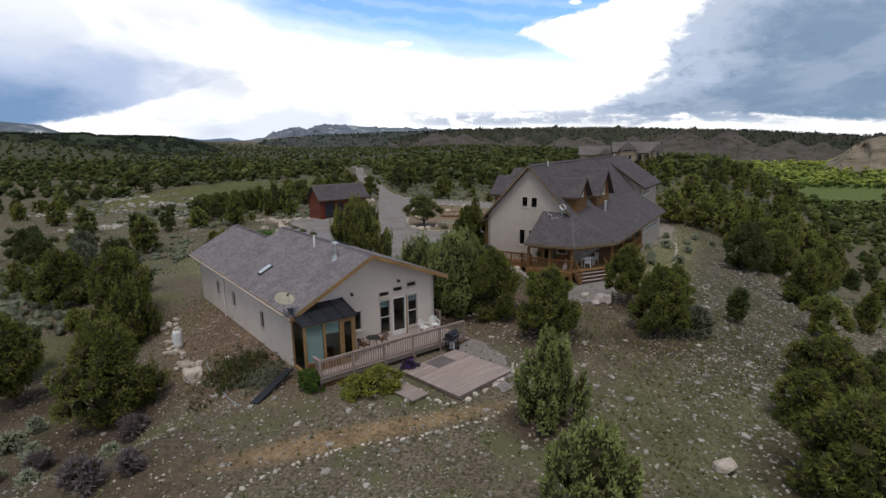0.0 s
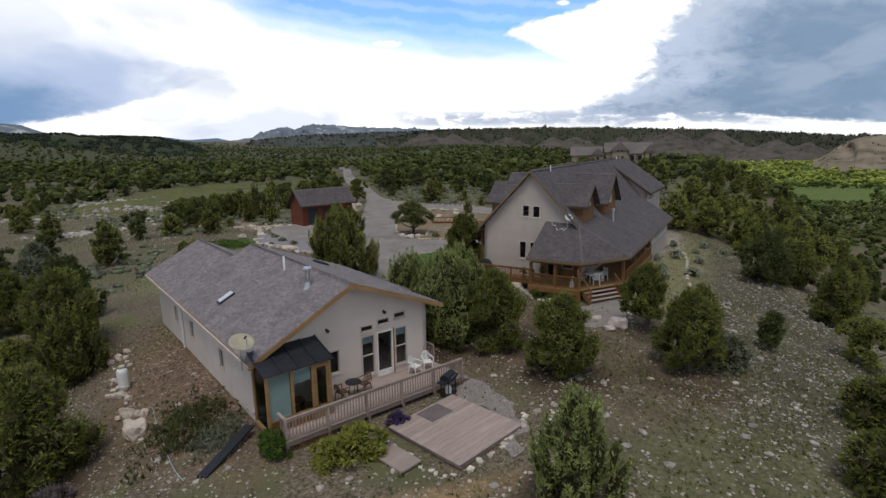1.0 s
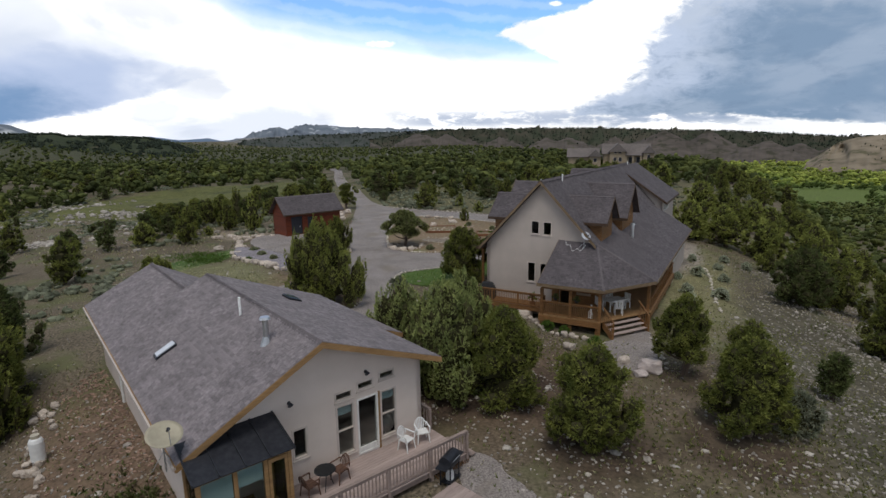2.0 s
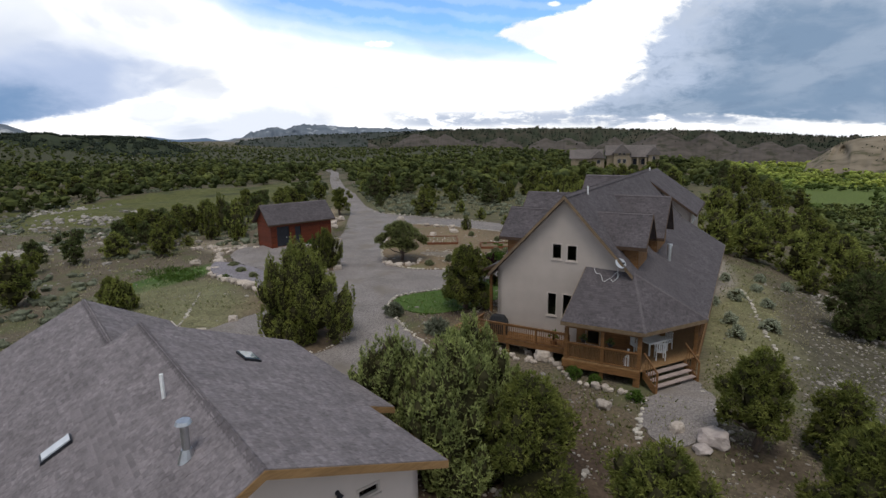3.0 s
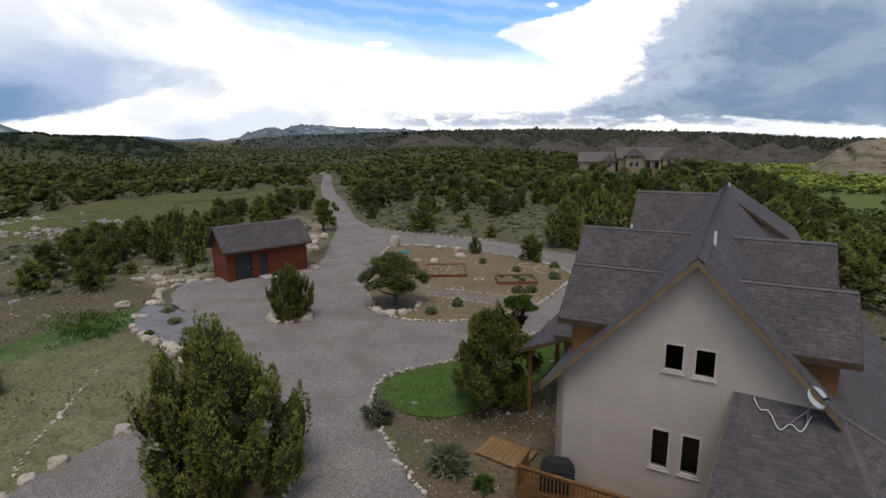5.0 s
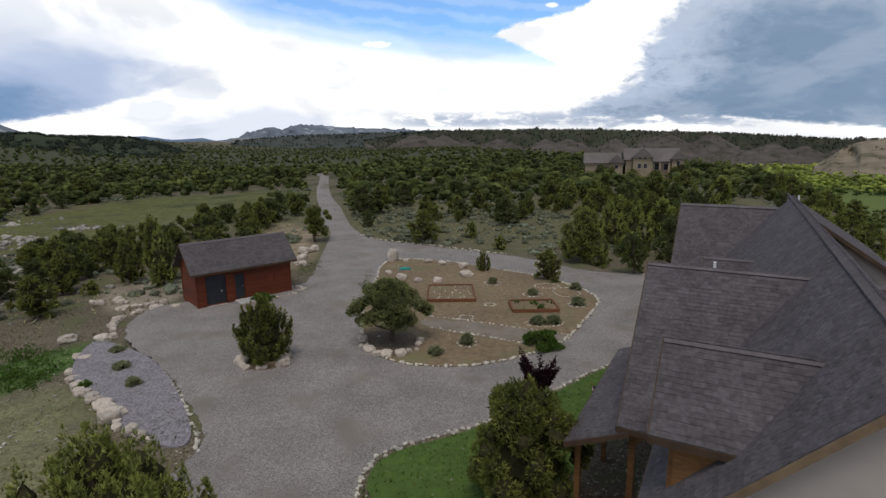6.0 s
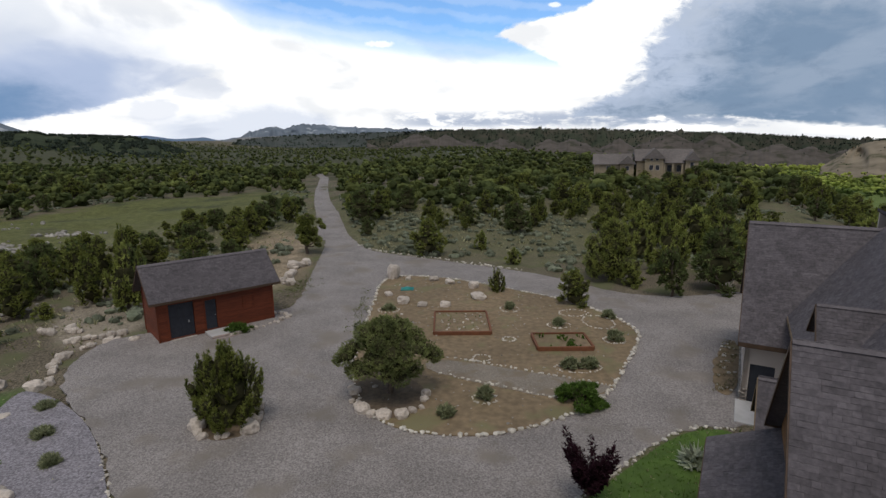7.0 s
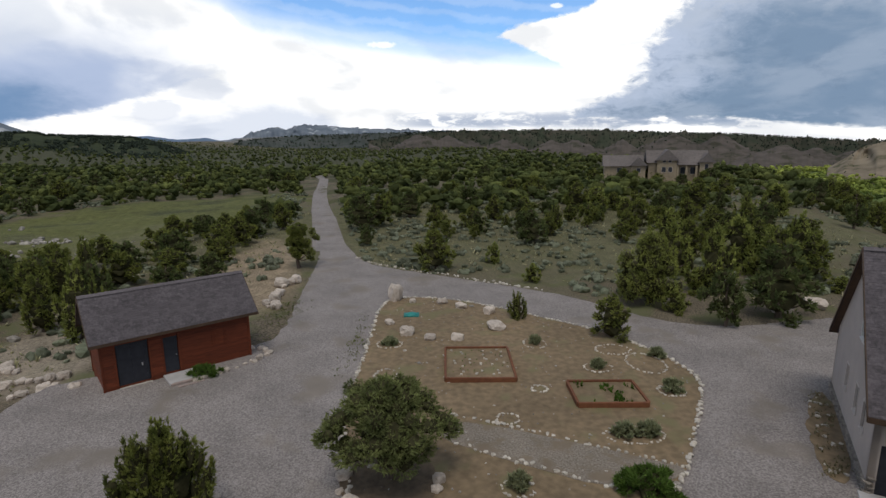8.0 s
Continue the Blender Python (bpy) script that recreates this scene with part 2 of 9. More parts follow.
DARK_DOOR = material("dark_grey_door", (0.026, 0.028, 0.036), (0.036, 0.038, 0.048), 3, 0.6)
FRAME = material("window_frame_tan", (0.56, 0.49, 0.44), (0.48, 0.42, 0.375), 5, 0.5)
FRAME_WHITE = material("window_frame_white", (0.7, 0.69, 0.66), (0.6, 0.59, 0.56), 5, 0.5)
INSIDE = material("interior_plaster", (0.3, 0.27, 0.23), None, 2, 0.9)
GLASS = glass_material()
BLIND = material("pale_teal_blind", (0.68, 0.83, 0.85), (0.62, 0.78, 0.8), 2, 0.8)
ROCK = material("sandstone_boulder", (0.58, 0.5, 0.43), (0.42, 0.355, 0.3), 3, 0.95, 0.8, 14, spread=0.2)
ROCK_STUFF = material("loose_stone", (0.4, 0.365, 0.325), (0.23, 0.205, 0.18), 3, 0.95, 0.6, 30, spread=0.35, island=True)
EDGING = material("pale_edging_stone", (0.6, 0.55, 0.48), (0.45, 0.4, 0.34), 4, 0.95, 0.6, 30, spread=0.25, island=True)
STONE_CLAD = material("stone_cladding", (0.3, 0.26, 0.22), (0.2, 0.175, 0.15), 4, 0.95, 0.8, 14, spread=0.3)
BARK = material("juniper_bark", (0.15, 0.11, 0.085), (0.09, 0.068, 0.055), 5, 0.95, 0.9, 20, stretch=(3, 3, 0.6))

# twig brown made darker to paint the shade between the leaves
TWIG_SHADE = material("shaded_inner_twigs", (0.06, 0.057, 0.028), (0.04, 0.038, 0.02), 4, 0.95, spec=0.0)


def foliage(name, base, second, scale=1.2):
    """Leaves that let some light through."""
    m = material(name, base, second, scale, 0.9, 0.0, spread=0.42, island=True, spec=0.04)
    nt = m.node_tree
    b = nt.nodes["Principled BSDF"]
    thin, mix = nt.nodes.new("ShaderNodeBsdfTranslucent"), nt.nodes.new("ShaderNodeMixShader")
    nt.links.new(b.inputs["Base Color"].links[0].from_socket, thin.inputs[0])
    mix.inputs[0].default_value = 0.36
    nt.links.new(b.outputs[0], mix.inputs[1])
    nt.links.new(thin.outputs[0], mix.inputs[2])
    nt.links.new(mix.outputs[0], nt.nodes["Material Output"].inputs[0])
    return m


JUNIPER = foliage("juniper_foliage", (0.25, 0.265, 0.068), (0.115, 0.135, 0.036))
JUNIPER_LIGHT = foliage("light_juniper_foliage", (0.34, 0.36, 0.095), (0.17, 0.195, 0.055))
JUNIPER_DARK = foliage("dark_juniper_foliage", (0.155, 0.182, 0.064), (0.07, 0.09, 0.035))
JUNIPER_SOFT = foliage("soft_juniper_foliage", (0.4, 0.44, 0.165), (0.2, 0.235, 0.085))
JUNIPER_GREY = foliage("grey_juniper_foliage", (0.28, 0.305, 0.115), (0.13, 0.15, 0.058))
SAGE_BUSH = foliage("sage_bush_foliage", (0.5, 0.53, 0.4), (0.36, 0.385, 0.285))
SAGE = foliage("sage_foliage", (0.25, 0.265, 0.19), (0.15, 0.165, 0.11))
# leaf colour raised so the far valley floor looks sunlit
SUNLIT_COTTONWOOD = foliage("sunlit_cottonwood_foliage", (0.46, 0.5, 0.12), (0.24, 0.3, 0.075), 0.02)
SHRUB_GREEN = foliage("shrub_foliage", (0.13, 0.21, 0.042), (0.075, 0.125, 0.028), 3)
GARDEN_LEAF = foliage("garden_plant_foliage", (0.34, 0.35, 0.2), (0.2, 0.22, 0.12), 3)
SHRUB_YELLOW = foliage("yellow_shrub_foliage", (0.4, 0.4, 0.09), (0.22, 0.235, 0.055), 3)
PURPLE = foliage("purple_foliage", (0.045, 0.018, 0.025), (0.03, 0.012, 0.018), 3)
LAVENDER = foliage("lavender_flowers", (0.15, 0.07, 0.28), (0.08, 0.09, 0.06), 6)
GRASS = foliage("dry_grass_tufts", (0.5, 0.45, 0.29), (0.34, 0.33, 0.18), 0.4)
LAWN_BLADES = foliage("lawn_grass", (0.105, 0.185, 0.028), (0.062, 0.115, 0.02), 0.8)
PATH_GRAVEL = material("garden_path_gravel", (0.3, 0.255, 0.205), (0.15, 0.125, 0.1), 12, 0.95, 0.7, 24, coarse=0.15, mottle=((0.2, 0.155, 0.11), 0.9, 0.5), world=True)
GRAVEL = material("driveway_gravel", (0.335, 0.297, 0.277), (0.155, 0.135, 0.125), 15, 0.95, 0.7, 26, coarse=0.08, mottle=((0.215, 0.183, 0.155), 0.3, 0.56), world=True)
SOIL = material("garden_soil", (0.25, 0.18, 0.108), (0.165, 0.12, 0.072), 2.6, 0.95, 0.9, 18, coarse=0.2, mottle=((0.19, 0.165, 0.085), 0.45, 0.54), world=True)
LAWN = material("lawn_ground", (0.08, 0.135, 0.025), (0.06, 0.1, 0.02), 2, 0.95, 0.7, 30, world=True)


def ground_material():
    """Dry hillside: tan earth, olive grass and reddish duff, with the meadow, the near fields and the green valley bottom as patches."""
    m = material("dry_hillside", (0.215, 0.175, 0.128), (0.07, 0.061, 0.042), 7, 0.95, 1.0, 9, coarse=0.12, mottle=((0.125, 0.126, 0.066), 0.3, 0.5), spec=0.05, world=True)
    nt = m.node_tree
    N, L = nt.nodes.new, nt.links.new
    hsv = next(n for n in nt.nodes if n.type == "HUE_SAT")
    b = nt.nodes["Principled BSDF"]
    pos = N("ShaderNodeNewGeometry").outputs["Position"]
    wob = N("ShaderNodeTexNoise")
    wob.inputs["Scale"].default_value, wob.inputs["Detail"].default_value = 0.09, 5
    L(pos, wob.inputs[0])

    # fine and middling mottle, and dry straw-coloured streaks, within every patch
    def field(scale, detail, lo, hi, a0, a1, stretch=(1, 1, 1)):
        mp = N("ShaderNodeMapping")
        mp.inputs["Scale"].default_value, mp.inputs["Rotation"].default_value = stretch, (0, 0, 0.6)
        L(pos, mp.inputs[0])
        n = N("ShaderNodeTexNoise")
        n.inputs["Scale"].default_value, n.inputs["Detail"].default_value, n.inputs["Roughness"].default_value = scale, detail, 0.65
        L(mp.outputs[0], n.inputs[0])
        r = N("ShaderNodeMapRange")
        L(n.outputs["Fac"], r.inputs[0])
        for i, x in enumerate((lo, hi, a0, a1)):
            r.inputs[i + 1].default_value = x
        return r.outputs[0]

    grain = N("ShaderNodeMath")
    grain.operation = "MULTIPLY"
    L(field(5.0, 6, 0.3, 0.7, 0.45, 1.6), grain.inputs[0])
    L(field(0.6, 5, 0.3, 0.7, 0.7, 1.3), grain.inputs[1])
    straw = field(1.1, 7, 0.52, 0.68, 0.0, 0.45, (1, 0.45, 1))

    def patch(last, centre, radii, turn, col, strength=0.8, edge=0.5):
        mp = N("ShaderNodeMapping")
        mp.vector_type = "TEXTURE"
        mp.inputs["Location"].default_value = (*centre, 0)
        mp.inputs["Rotation"].default_value = (0, 0, radians(turn))
        mp.inputs["Scale"].default_value = (*radii, 1e6)
        L(pos, mp.inputs[0])
        ln = N("ShaderNodeVectorMath")
        ln.operation = "LENGTH"
        L(mp.outputs[0], ln.inputs[0])
        ad = N("ShaderNodeMath")
        ad.operation = "ADD"
        L(ln.outputs["Value"], ad.inputs[0])
        sc = N("ShaderNodeMath")
        sc.operation = "MULTIPLY_ADD"
        L(wob.outputs["Fac"], sc.inputs[0])
        sc.inputs[1].default_value, sc.inputs[2].default_value = 1.4, -0.7
        L(sc.outputs[0], ad.inputs[1])
        rg = N("ShaderNodeMapRange")
        rg.interpolation_type = "SMOOTHSTEP"
        L(ad.outputs[0], rg.inputs[0])
        for i, x in enumerate((1.0 - edge * 0.5, 1.0 + edge * 0.5, strength, 0.0)):
            rg.inputs[i + 1].default_value = x
        mx = N("ShaderNodeMix")
        mx.data_type = "RGBA"
        L(rg.outputs[0], mx.inputs[0])
        L(last, mx.inputs[6])
        tone = N("ShaderNodeVectorMath")
        tone.operation = "SCALE"
        tone.inputs[0].default_value = col
        L(grain.outputs[0], tone.inputs["Scale"])
        dry = N("ShaderNodeMix")
        dry.data_type = "RGBA"
        L(straw, dry.inputs[0])
        L(tone.outputs[0], dry.inputs[6])
        dry.inputs[7].default_value = (*(v * 1.15 + w for v, w in zip(col, (0.075, 0.06, 0.035))), 1)
        L(dry.outputs[2], mx.inputs[7])
        return mx.outputs[2]

    c = hsv.outputs[0]
    for args in PATCHES:
        c = patch(c, *args)
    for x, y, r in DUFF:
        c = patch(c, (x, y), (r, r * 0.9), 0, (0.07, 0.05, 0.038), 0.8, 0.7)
    L(c, b.inputs["Base Color"])
    return m


PATCHES = (
    ((-66, 170), (34, 52), -22, (0.112, 0.118, 0.042), 0.92, 0.25),     # pale meadow
    ((-26.5, 70), (6.5, 3.6), 62, (0.065, 0.125, 0.03), 0.9, 0.35),        # green strip by the rock bed
    ((-14, 56.5), (4, 5), 20, (0.18, 0.13, 0.085), 0.7, 0.5),        # bare earth
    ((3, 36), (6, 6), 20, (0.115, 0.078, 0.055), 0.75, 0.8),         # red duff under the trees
    ((-13.5, 30), (3.5, 9), 38, (0.15, 0.1, 0.07), 0.7, 0.6),        # bare bank beside the near house
    ((-3, 19.9), (6, 0.75), 20, (0.26, 0.175, 0.1), 0.85, 0.8),        # worn path
    ((60, 900), (1500, 620), 0, (0.055, 0.062, 0.034), 0.8, 0.3),    # wooded far plain
    ((600, 500), (330, 480), -35, (0.13, 0.175, 0.05), 0.85, 0.5),     # valley fields
    ((-17, 16), (8, 6), 0, (0.09, 0.067, 0.05), 0.75, 0.7),         # brown earth
    ((-27.5, 90), (3.5, 8), 25, (0.27, 0.225, 0.175), 0.8, 0.5),          # pale bank beside the shed
    ((22, 36), (6, 26), -24, (0.088, 0.082, 0.06), 0.8, 0.7),        # stony spur
    ((10, 138), (70, 34), 0, (0.125, 0.12, 0.066), 0.85, 0.7),         # sage flat beyond the drive
    ((-20.5, 112), (5.2, 18), 12, (0.27, 0.21, 0.145), 0.9, 0.5),      # tan verge of the road
    ((-22, 58), (7, 11), 20, (0.18, 0.178, 0.095), 0.8, 0.6),        # grassy slope
    ((12, 22), (5, 7), 10, (0.11, 0.112, 0.056), 0.7, 0.8),
    ((23, 55), (3.5, 16), -28, (0.2, 0.19, 0.1), 0.8, 0.7),            # green flush on the spur
    ((26.5, 65), (2.2, 9), -31, (0.28, 0.245, 0.215), 0.85, 0.5),        # trodden walk beside the big house
    ((2, 52), (3.0, 7), -40, (0.15, 0.11, 0.075), 0.75, 0.5),        # bed along the big house
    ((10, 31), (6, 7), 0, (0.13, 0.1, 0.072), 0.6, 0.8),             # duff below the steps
)
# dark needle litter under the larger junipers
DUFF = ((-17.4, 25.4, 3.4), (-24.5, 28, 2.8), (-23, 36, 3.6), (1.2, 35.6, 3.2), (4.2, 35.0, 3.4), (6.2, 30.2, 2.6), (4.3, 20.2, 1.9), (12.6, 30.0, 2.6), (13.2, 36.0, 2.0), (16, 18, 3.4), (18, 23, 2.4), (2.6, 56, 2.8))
GROUND = ground_material()


# ---- building blocks ----
def link(name, bm, mat, smooth=False):
    me = bpy.data.meshes.new(name)
    bm.normal_update()
    bm.to_mesh(me)
    bm.free()
    me.materials.append(mat)
    if smooth:
        me.shade_smooth()
    return new(name, me)


def part(name, bm, mat, parent, label="", smooth=False):
    """One mesh under a thing or under a part, in its parent's own space."""
    ob = link(name, bm, mat, smooth)
    ob.parent = parent
    return tagged(ob, label)


def thing(name, label, category, at=(0, 0, 0), turn=0.0, group="", kind=""):
    ob = new(name)
    ob.empty_display_size = 0.2
    ob.matrix_basis = pose(*at, 0, 0, turn)
    return tagged(ob, label, category, group, kind)


def solid(name, bm, mat, label, category, group="", kind="", smooth=False):
    return tagged(link(name, bm, mat, smooth), label, category, group, kind)


def hexa(bm, c):
    """A block from its eight corners: four below, four above, in the same order."""
    v = [bm.verts.new(p) for p in c]
    for f in ((3, 2, 1, 0), (4, 5, 6, 7), (0, 1, 5, 4), (1, 2, 6, 5), (2, 3, 7, 6), (3, 0, 4, 7)):
        bm.faces.new([v[i] for i in f])
    return bm


def box(bm, x0, x1, y0, y1, z0, z1):
    return hexa(bm, [(x0, y0, z0), (x1, y0, z0), (x1, y1, z0), (x0, y1, z0), (x0, y0, z1), (x1, y0, z1), (x1, y1, z1), (x0, y1, z1)])


def boxes(*sizes):
    bm = bmesh.new()
    for s in sizes:
        box(bm, *s)
    return bm


def bevelled(bm, width=0.01):
    bmesh.ops.bevel(bm, geom=bm.edges[:], offset=width, segments=1, affect="EDGES")
    return bm


def rod(bm, a, b, r0, r1=None, n=8):
    """A tapered round bar from a to b."""
    a, b = Vector(a), Vector(b)
    q = (b - a).to_track_quat("Z", "Y")
    r1 = r0 if r1 is None else r1
    rings = []
    for p, r in ((a, r0), (b, r1)):
        rings.append([bm.verts.new(p + q @ Vector((r * math.cos(2 * math.pi * i / n), r * math.sin(2 * math.pi * i / n), 0))) for i in range(n)])
    for i in range(n):
        bm.faces.new((rings[0][i], rings[0][(i + 1) % n], rings[1][(i + 1) % n], rings[1][i]))
    bm.faces.new(rings[0][::-1])
    bm.faces.new(rings[1])
    return bm


def beam(bm, a, b, w, h):
    """A squared bar from a to b, w wide and h high."""
    a, b = Vector(a), Vector(b)
    d = (b - a).normalized()
    side = d.cross(Vector((0, 0, 1)))
    side = side.normalized() if side.length > 1e-4 else Vector((1, 0, 0))
    up = side.cross(d).normalized()
    s, u = side * w / 2, up * h / 2
    return hexa(bm, [a - s - u, a + s - u, b + s - u, b - s - u, a - s + u, a + s + u, b + s + u, b - s + u])


def plate(bm, pts, thick):
    """A flat slab: the outline pts, and the same below it."""
    top = [bm.verts.new(p) for p in pts]
    low = [bm.verts.new(Vector(p) - Vector((0, 0, thick))) for p in pts]
    bm.faces.new(top)
    bm.faces.new(low[::-1])
    n = len(pts)
    for i in range(n):
        bm.faces.new((top[i], low[i], low[(i + 1) % n], top[(i + 1) % n]))
    bmesh.ops.recalc_face_normals(bm, faces=bm.faces[:])
    return bm


def wall_mesh(a, b, z0, top, thick, openings=(), inward=1):
    """An upright wall from a to b on the plan. top: height by the distance along it. openings: (from, to, sill, head)."""
    bm = bmesh.new()
    a, b = Vector(a), Vector(b)
    run = (b - a).length
    d = (b - a) / run
    n = Vector((-d.y, d.x)) * thick * inward
    cuts = sorted({0.0, run, *(k for o in openings for k in o[:2]), *top[1]})
    f = top[0]
    for s, e in zip(cuts, cuts[1:]):
        if e - s < 1e-4:
            continue
        mid = (s + e) / 2
        holes = sorted((o[2], o[3]) for o in openings if o[0] < mid < o[1])
        low = z0
        spans = []
        for lo, hi in holes:
            spans.append((low, low, lo, lo))
            low = hi
        spans.append((low, low, f(s), f(e)))
        for l0, l1, h0, h1 in spans:
            if max(h0 - l0, h1 - l1) < 1e-3:
                continue
            p, q = a + d * s, a + d * e
            hexa(bm, [(*p, l0), (*q, l1), (*(q + n), l1), (*(p + n), l0), (*p, h0), (*q, h1), (*(q + n), h1), (*(p + n), h0)])
    bmesh.ops.remove_doubles(bm, verts=bm.verts[:], dist=1e-4)
    bmesh.ops.recalc_face_normals(bm, faces=bm.faces[:])
    return bm


def level(z):
    return (lambda s: z, ())


def gable(run, peak, eave, ridge):
    """Heights of a gable wall whose ridge stands at peak along it."""
    return (lambda s: ridge - (ridge - eave) * (abs(s - peak) / (peak if s < peak else run - peak)), (peak,))


def window(parent, a, d, s, z0, w, h, out, frame=FRAME, bars=0, name="window", rails=0, blind=None, depth=0.1):
    """A window in a wall that starts at a and runs along d: frame, sill and glass. out: the wall's outward normal."""
    a, d, out = Vector(a), Vector(d), Vector(out)

    def at(u, n, z):
        p = a + d * (s + u) + out * n
        return (p.x, p.y, z0 + z)

    def bar(bm, u0, u1, n0, n1, k0, k1):
        hexa(bm, [at(u0, n0, k0), at(u1, n0, k0), at(u1, n1, k0), at(u0, n1, k0), at(u0, n0, k1), at(u1, n0, k1), at(u1, n1, k1), at(u0, n1, k1)])

    t = 0.038
    bm = bmesh.new()
    bar(bm, -0.03, t, -depth, 0.025, -0.03, h + 0.03)
    bar(bm, w - t, w + 0.03, -depth, 0.025, -0.03, h + 0.03)
    bar(bm, t, w - t, -depth, 0.025, -0.03, t)
    bar(bm, t, w - t, -depth, 0.025, h - t, h + 0.03)
    for i in range(bars):
        u = w * (i + 1) / (bars + 1)
        bar(bm, u - 0.02, u + 0.02, -depth + 0.01, 0.012, t, h - t)
    for i in range(rails):
        k = h * (i + 1) / (rails + 1)
        bar(bm, t, w - t, -depth + 0.012, 0.01, k - 0.02, k + 0.02)
    bmesh.ops.recalc_face_normals(bm, faces=bm.faces[:])
    win = part(name, bm, frame, parent)
    bm = bmesh.new()
    bar(bm, t * 0.6, w - t * 0.6, -depth * 0.6 - 0.006, -depth * 0.6, t * 0.6, h - t * 0.6)
    bmesh.ops.recalc_face_normals(bm, faces=bm.faces[:])
    pane = part("pane", bm, GLASS, win)
    pane.visible_shadow = False
    if name == "window":
        bm = bmesh.new()
        bar(bm, -0.06, w + 0.06, -0.01, 0.06, -0.075, -0.033)
        bmesh.ops.recalc_face_normals(bm, faces=bm.faces[:])
        part("sill", bm, frame, win)
    if blind:
        bm = bmesh.new()
        bar(bm, t, w - t, -depth - 0.03, -depth - 0.02, h * blind, h - t)
        bmesh.ops.recalc_face_normals(bm, faces=bm.faces[:])
        part("blind", bm, BLIND, win, "pale teal pull-down blind")
    return win


TABS = {}


def tab_mesh(mat):
    """One shingle tab, 1 by 1, a wedge that lifts towards its lower edge."""
    me = bpy.data.meshes.new("shingle")
    me.from_pydata([(0.01, 0, 0.014), (0.99, 0, 0.014), (0.99, 1.1, 0.003), (0.01, 1.1, 0.003), (0.01, 0, 0), (0.99, 0, 0)], [], [(0, 1, 2, 3), (4, 5, 1, 0), (5, 2, 1), (4, 0, 3)])
    me.materials.append(mat)
    return me


def roof_plane(parent, corners, thick=0.16, picked=None, seed=1, fascia=TRIM, edges=(), name="roof", light=False):
    """A roof slab with courses of shingles on it. corners: an outline, whose first edge is the eave, given from left to right
    seen from outside. picked: (from, to, from, to) along and up the slope, where the tabs are pieces of their own."""
    cover, piece = (SHINGLE_NEAR, SHINGLE_NEAR_PIECE) if light else (SHINGLE, SHINGLE_PIECE)
    bm = plate(bmesh.new(), corners, thick)
    slab = part(name, bm, cover, parent)
    P = [Vector(c) for c in corners]
    e = (P[1] - P[0]).normalized()
    nrm = e.cross(P[2] - P[0]).normalized()
    if nrm.z < 0:
        nrm = -nrm
    up = nrm.cross(e).normalized()
    if up.z < 0:
        up = -up
    flat = [((p - P[0]).dot(e), (p - P[0]).dot(up)) for p in P]
    rnd = random.Random(seed)
    top = max(f[1] for f in flat)
    verts, faces = [], []
    course = 0.15
    row = 0
    while row * course < top - 0.05:
        v = row * course
        vm = v + course * 0.5
        xs = []
        for (x0, y0), (x1, y1) in zip(flat, flat[1:] + flat[:1]):
            if (y0 <= vm) != (y1 <= vm):
                xs.append(x0 + (x1 - x0) * (vm - y0) / (y1 - y0))
        xs.sort()
        row += 1
        for lo, hi in zip(xs[::2], xs[1::2]):
            x = lo - rnd.random() * 0.2
            while x < hi:
                w = rnd.choice((0.17, 0.25, 0.33))
                a, b = max(x, lo), min(x + w, hi)
                x += w
                if b - a < 0.03:
                    continue
                lift = rnd.choice((0.008, 0.009, 0.013, 0.016))
                o = P[0] + e * a + up * v + nrm * 0.004
                if picked and picked[0] < a < picked[1] and picked[2] < v < picked[3]:
                    TABS[light] = TABS.get(light) or tab_mesh(piece)
                    ob = new("shingle", TABS[light])
                    ob.parent = slab
                    m3 = Matrix((e, up, nrm)).transposed().to_4x4()
                    ob.matrix_basis = Matrix.Translation(o) @ m3 @ Matrix.Diagonal((b - a, course, lift / 0.014, 1))
                    continue
                k = len(verts)
                verts += [o + e * 0.004 + nrm * lift, o + e * (b - a - 0.004) + nrm * lift, o + e * (b - a - 0.004) + up * course * 1.1 + nrm * 0.003, o + e * 0.004 + up * course * 1.1 + nrm * 0.003, o + e * 0.004, o + e * (b - a - 0.004)]
                faces += [(k, k + 1, k + 2, k + 3), (k + 4, k + 5, k + 1, k), (k + 5, k + 2, k + 1), (k + 4, k, k + 3)]
    me = bpy.data.meshes.new("shingle_field")
    me.from_pydata([tuple(v) for v in verts], [], faces)
    me.materials.append(cover)
    rest = new("shingle_field", me)
    rest.parent = slab
    tagged(rest, kind="stuff")
    for i in edges:
        a, b = P[i], P[(i + 1) % len(P)]
        d = (b - a).normalized()
        side = d.cross(nrm).normalized()
        mid = sum(P, Vector()) / len(P)
        if side.dot(a - mid) < 0:
            side = -side
        flat_side = Vector((side.x, side.y, 0)).normalized()
        h = Vector((0, 0, thick + 0.07))
        o = flat_side * 0.035
        lift = Vector((0, 0, -0.012))
        bm = hexa(bmesh.new(), [a - h, b - h, b - h + o, a - h + o, a + lift, b + lift, b + lift + o, a + lift + o])
        bmesh.ops.recalc_face_normals(bm, faces=bm.faces[:])
        part("fascia", bm, fascia, slab, "stained wood fascia board")
    return slab


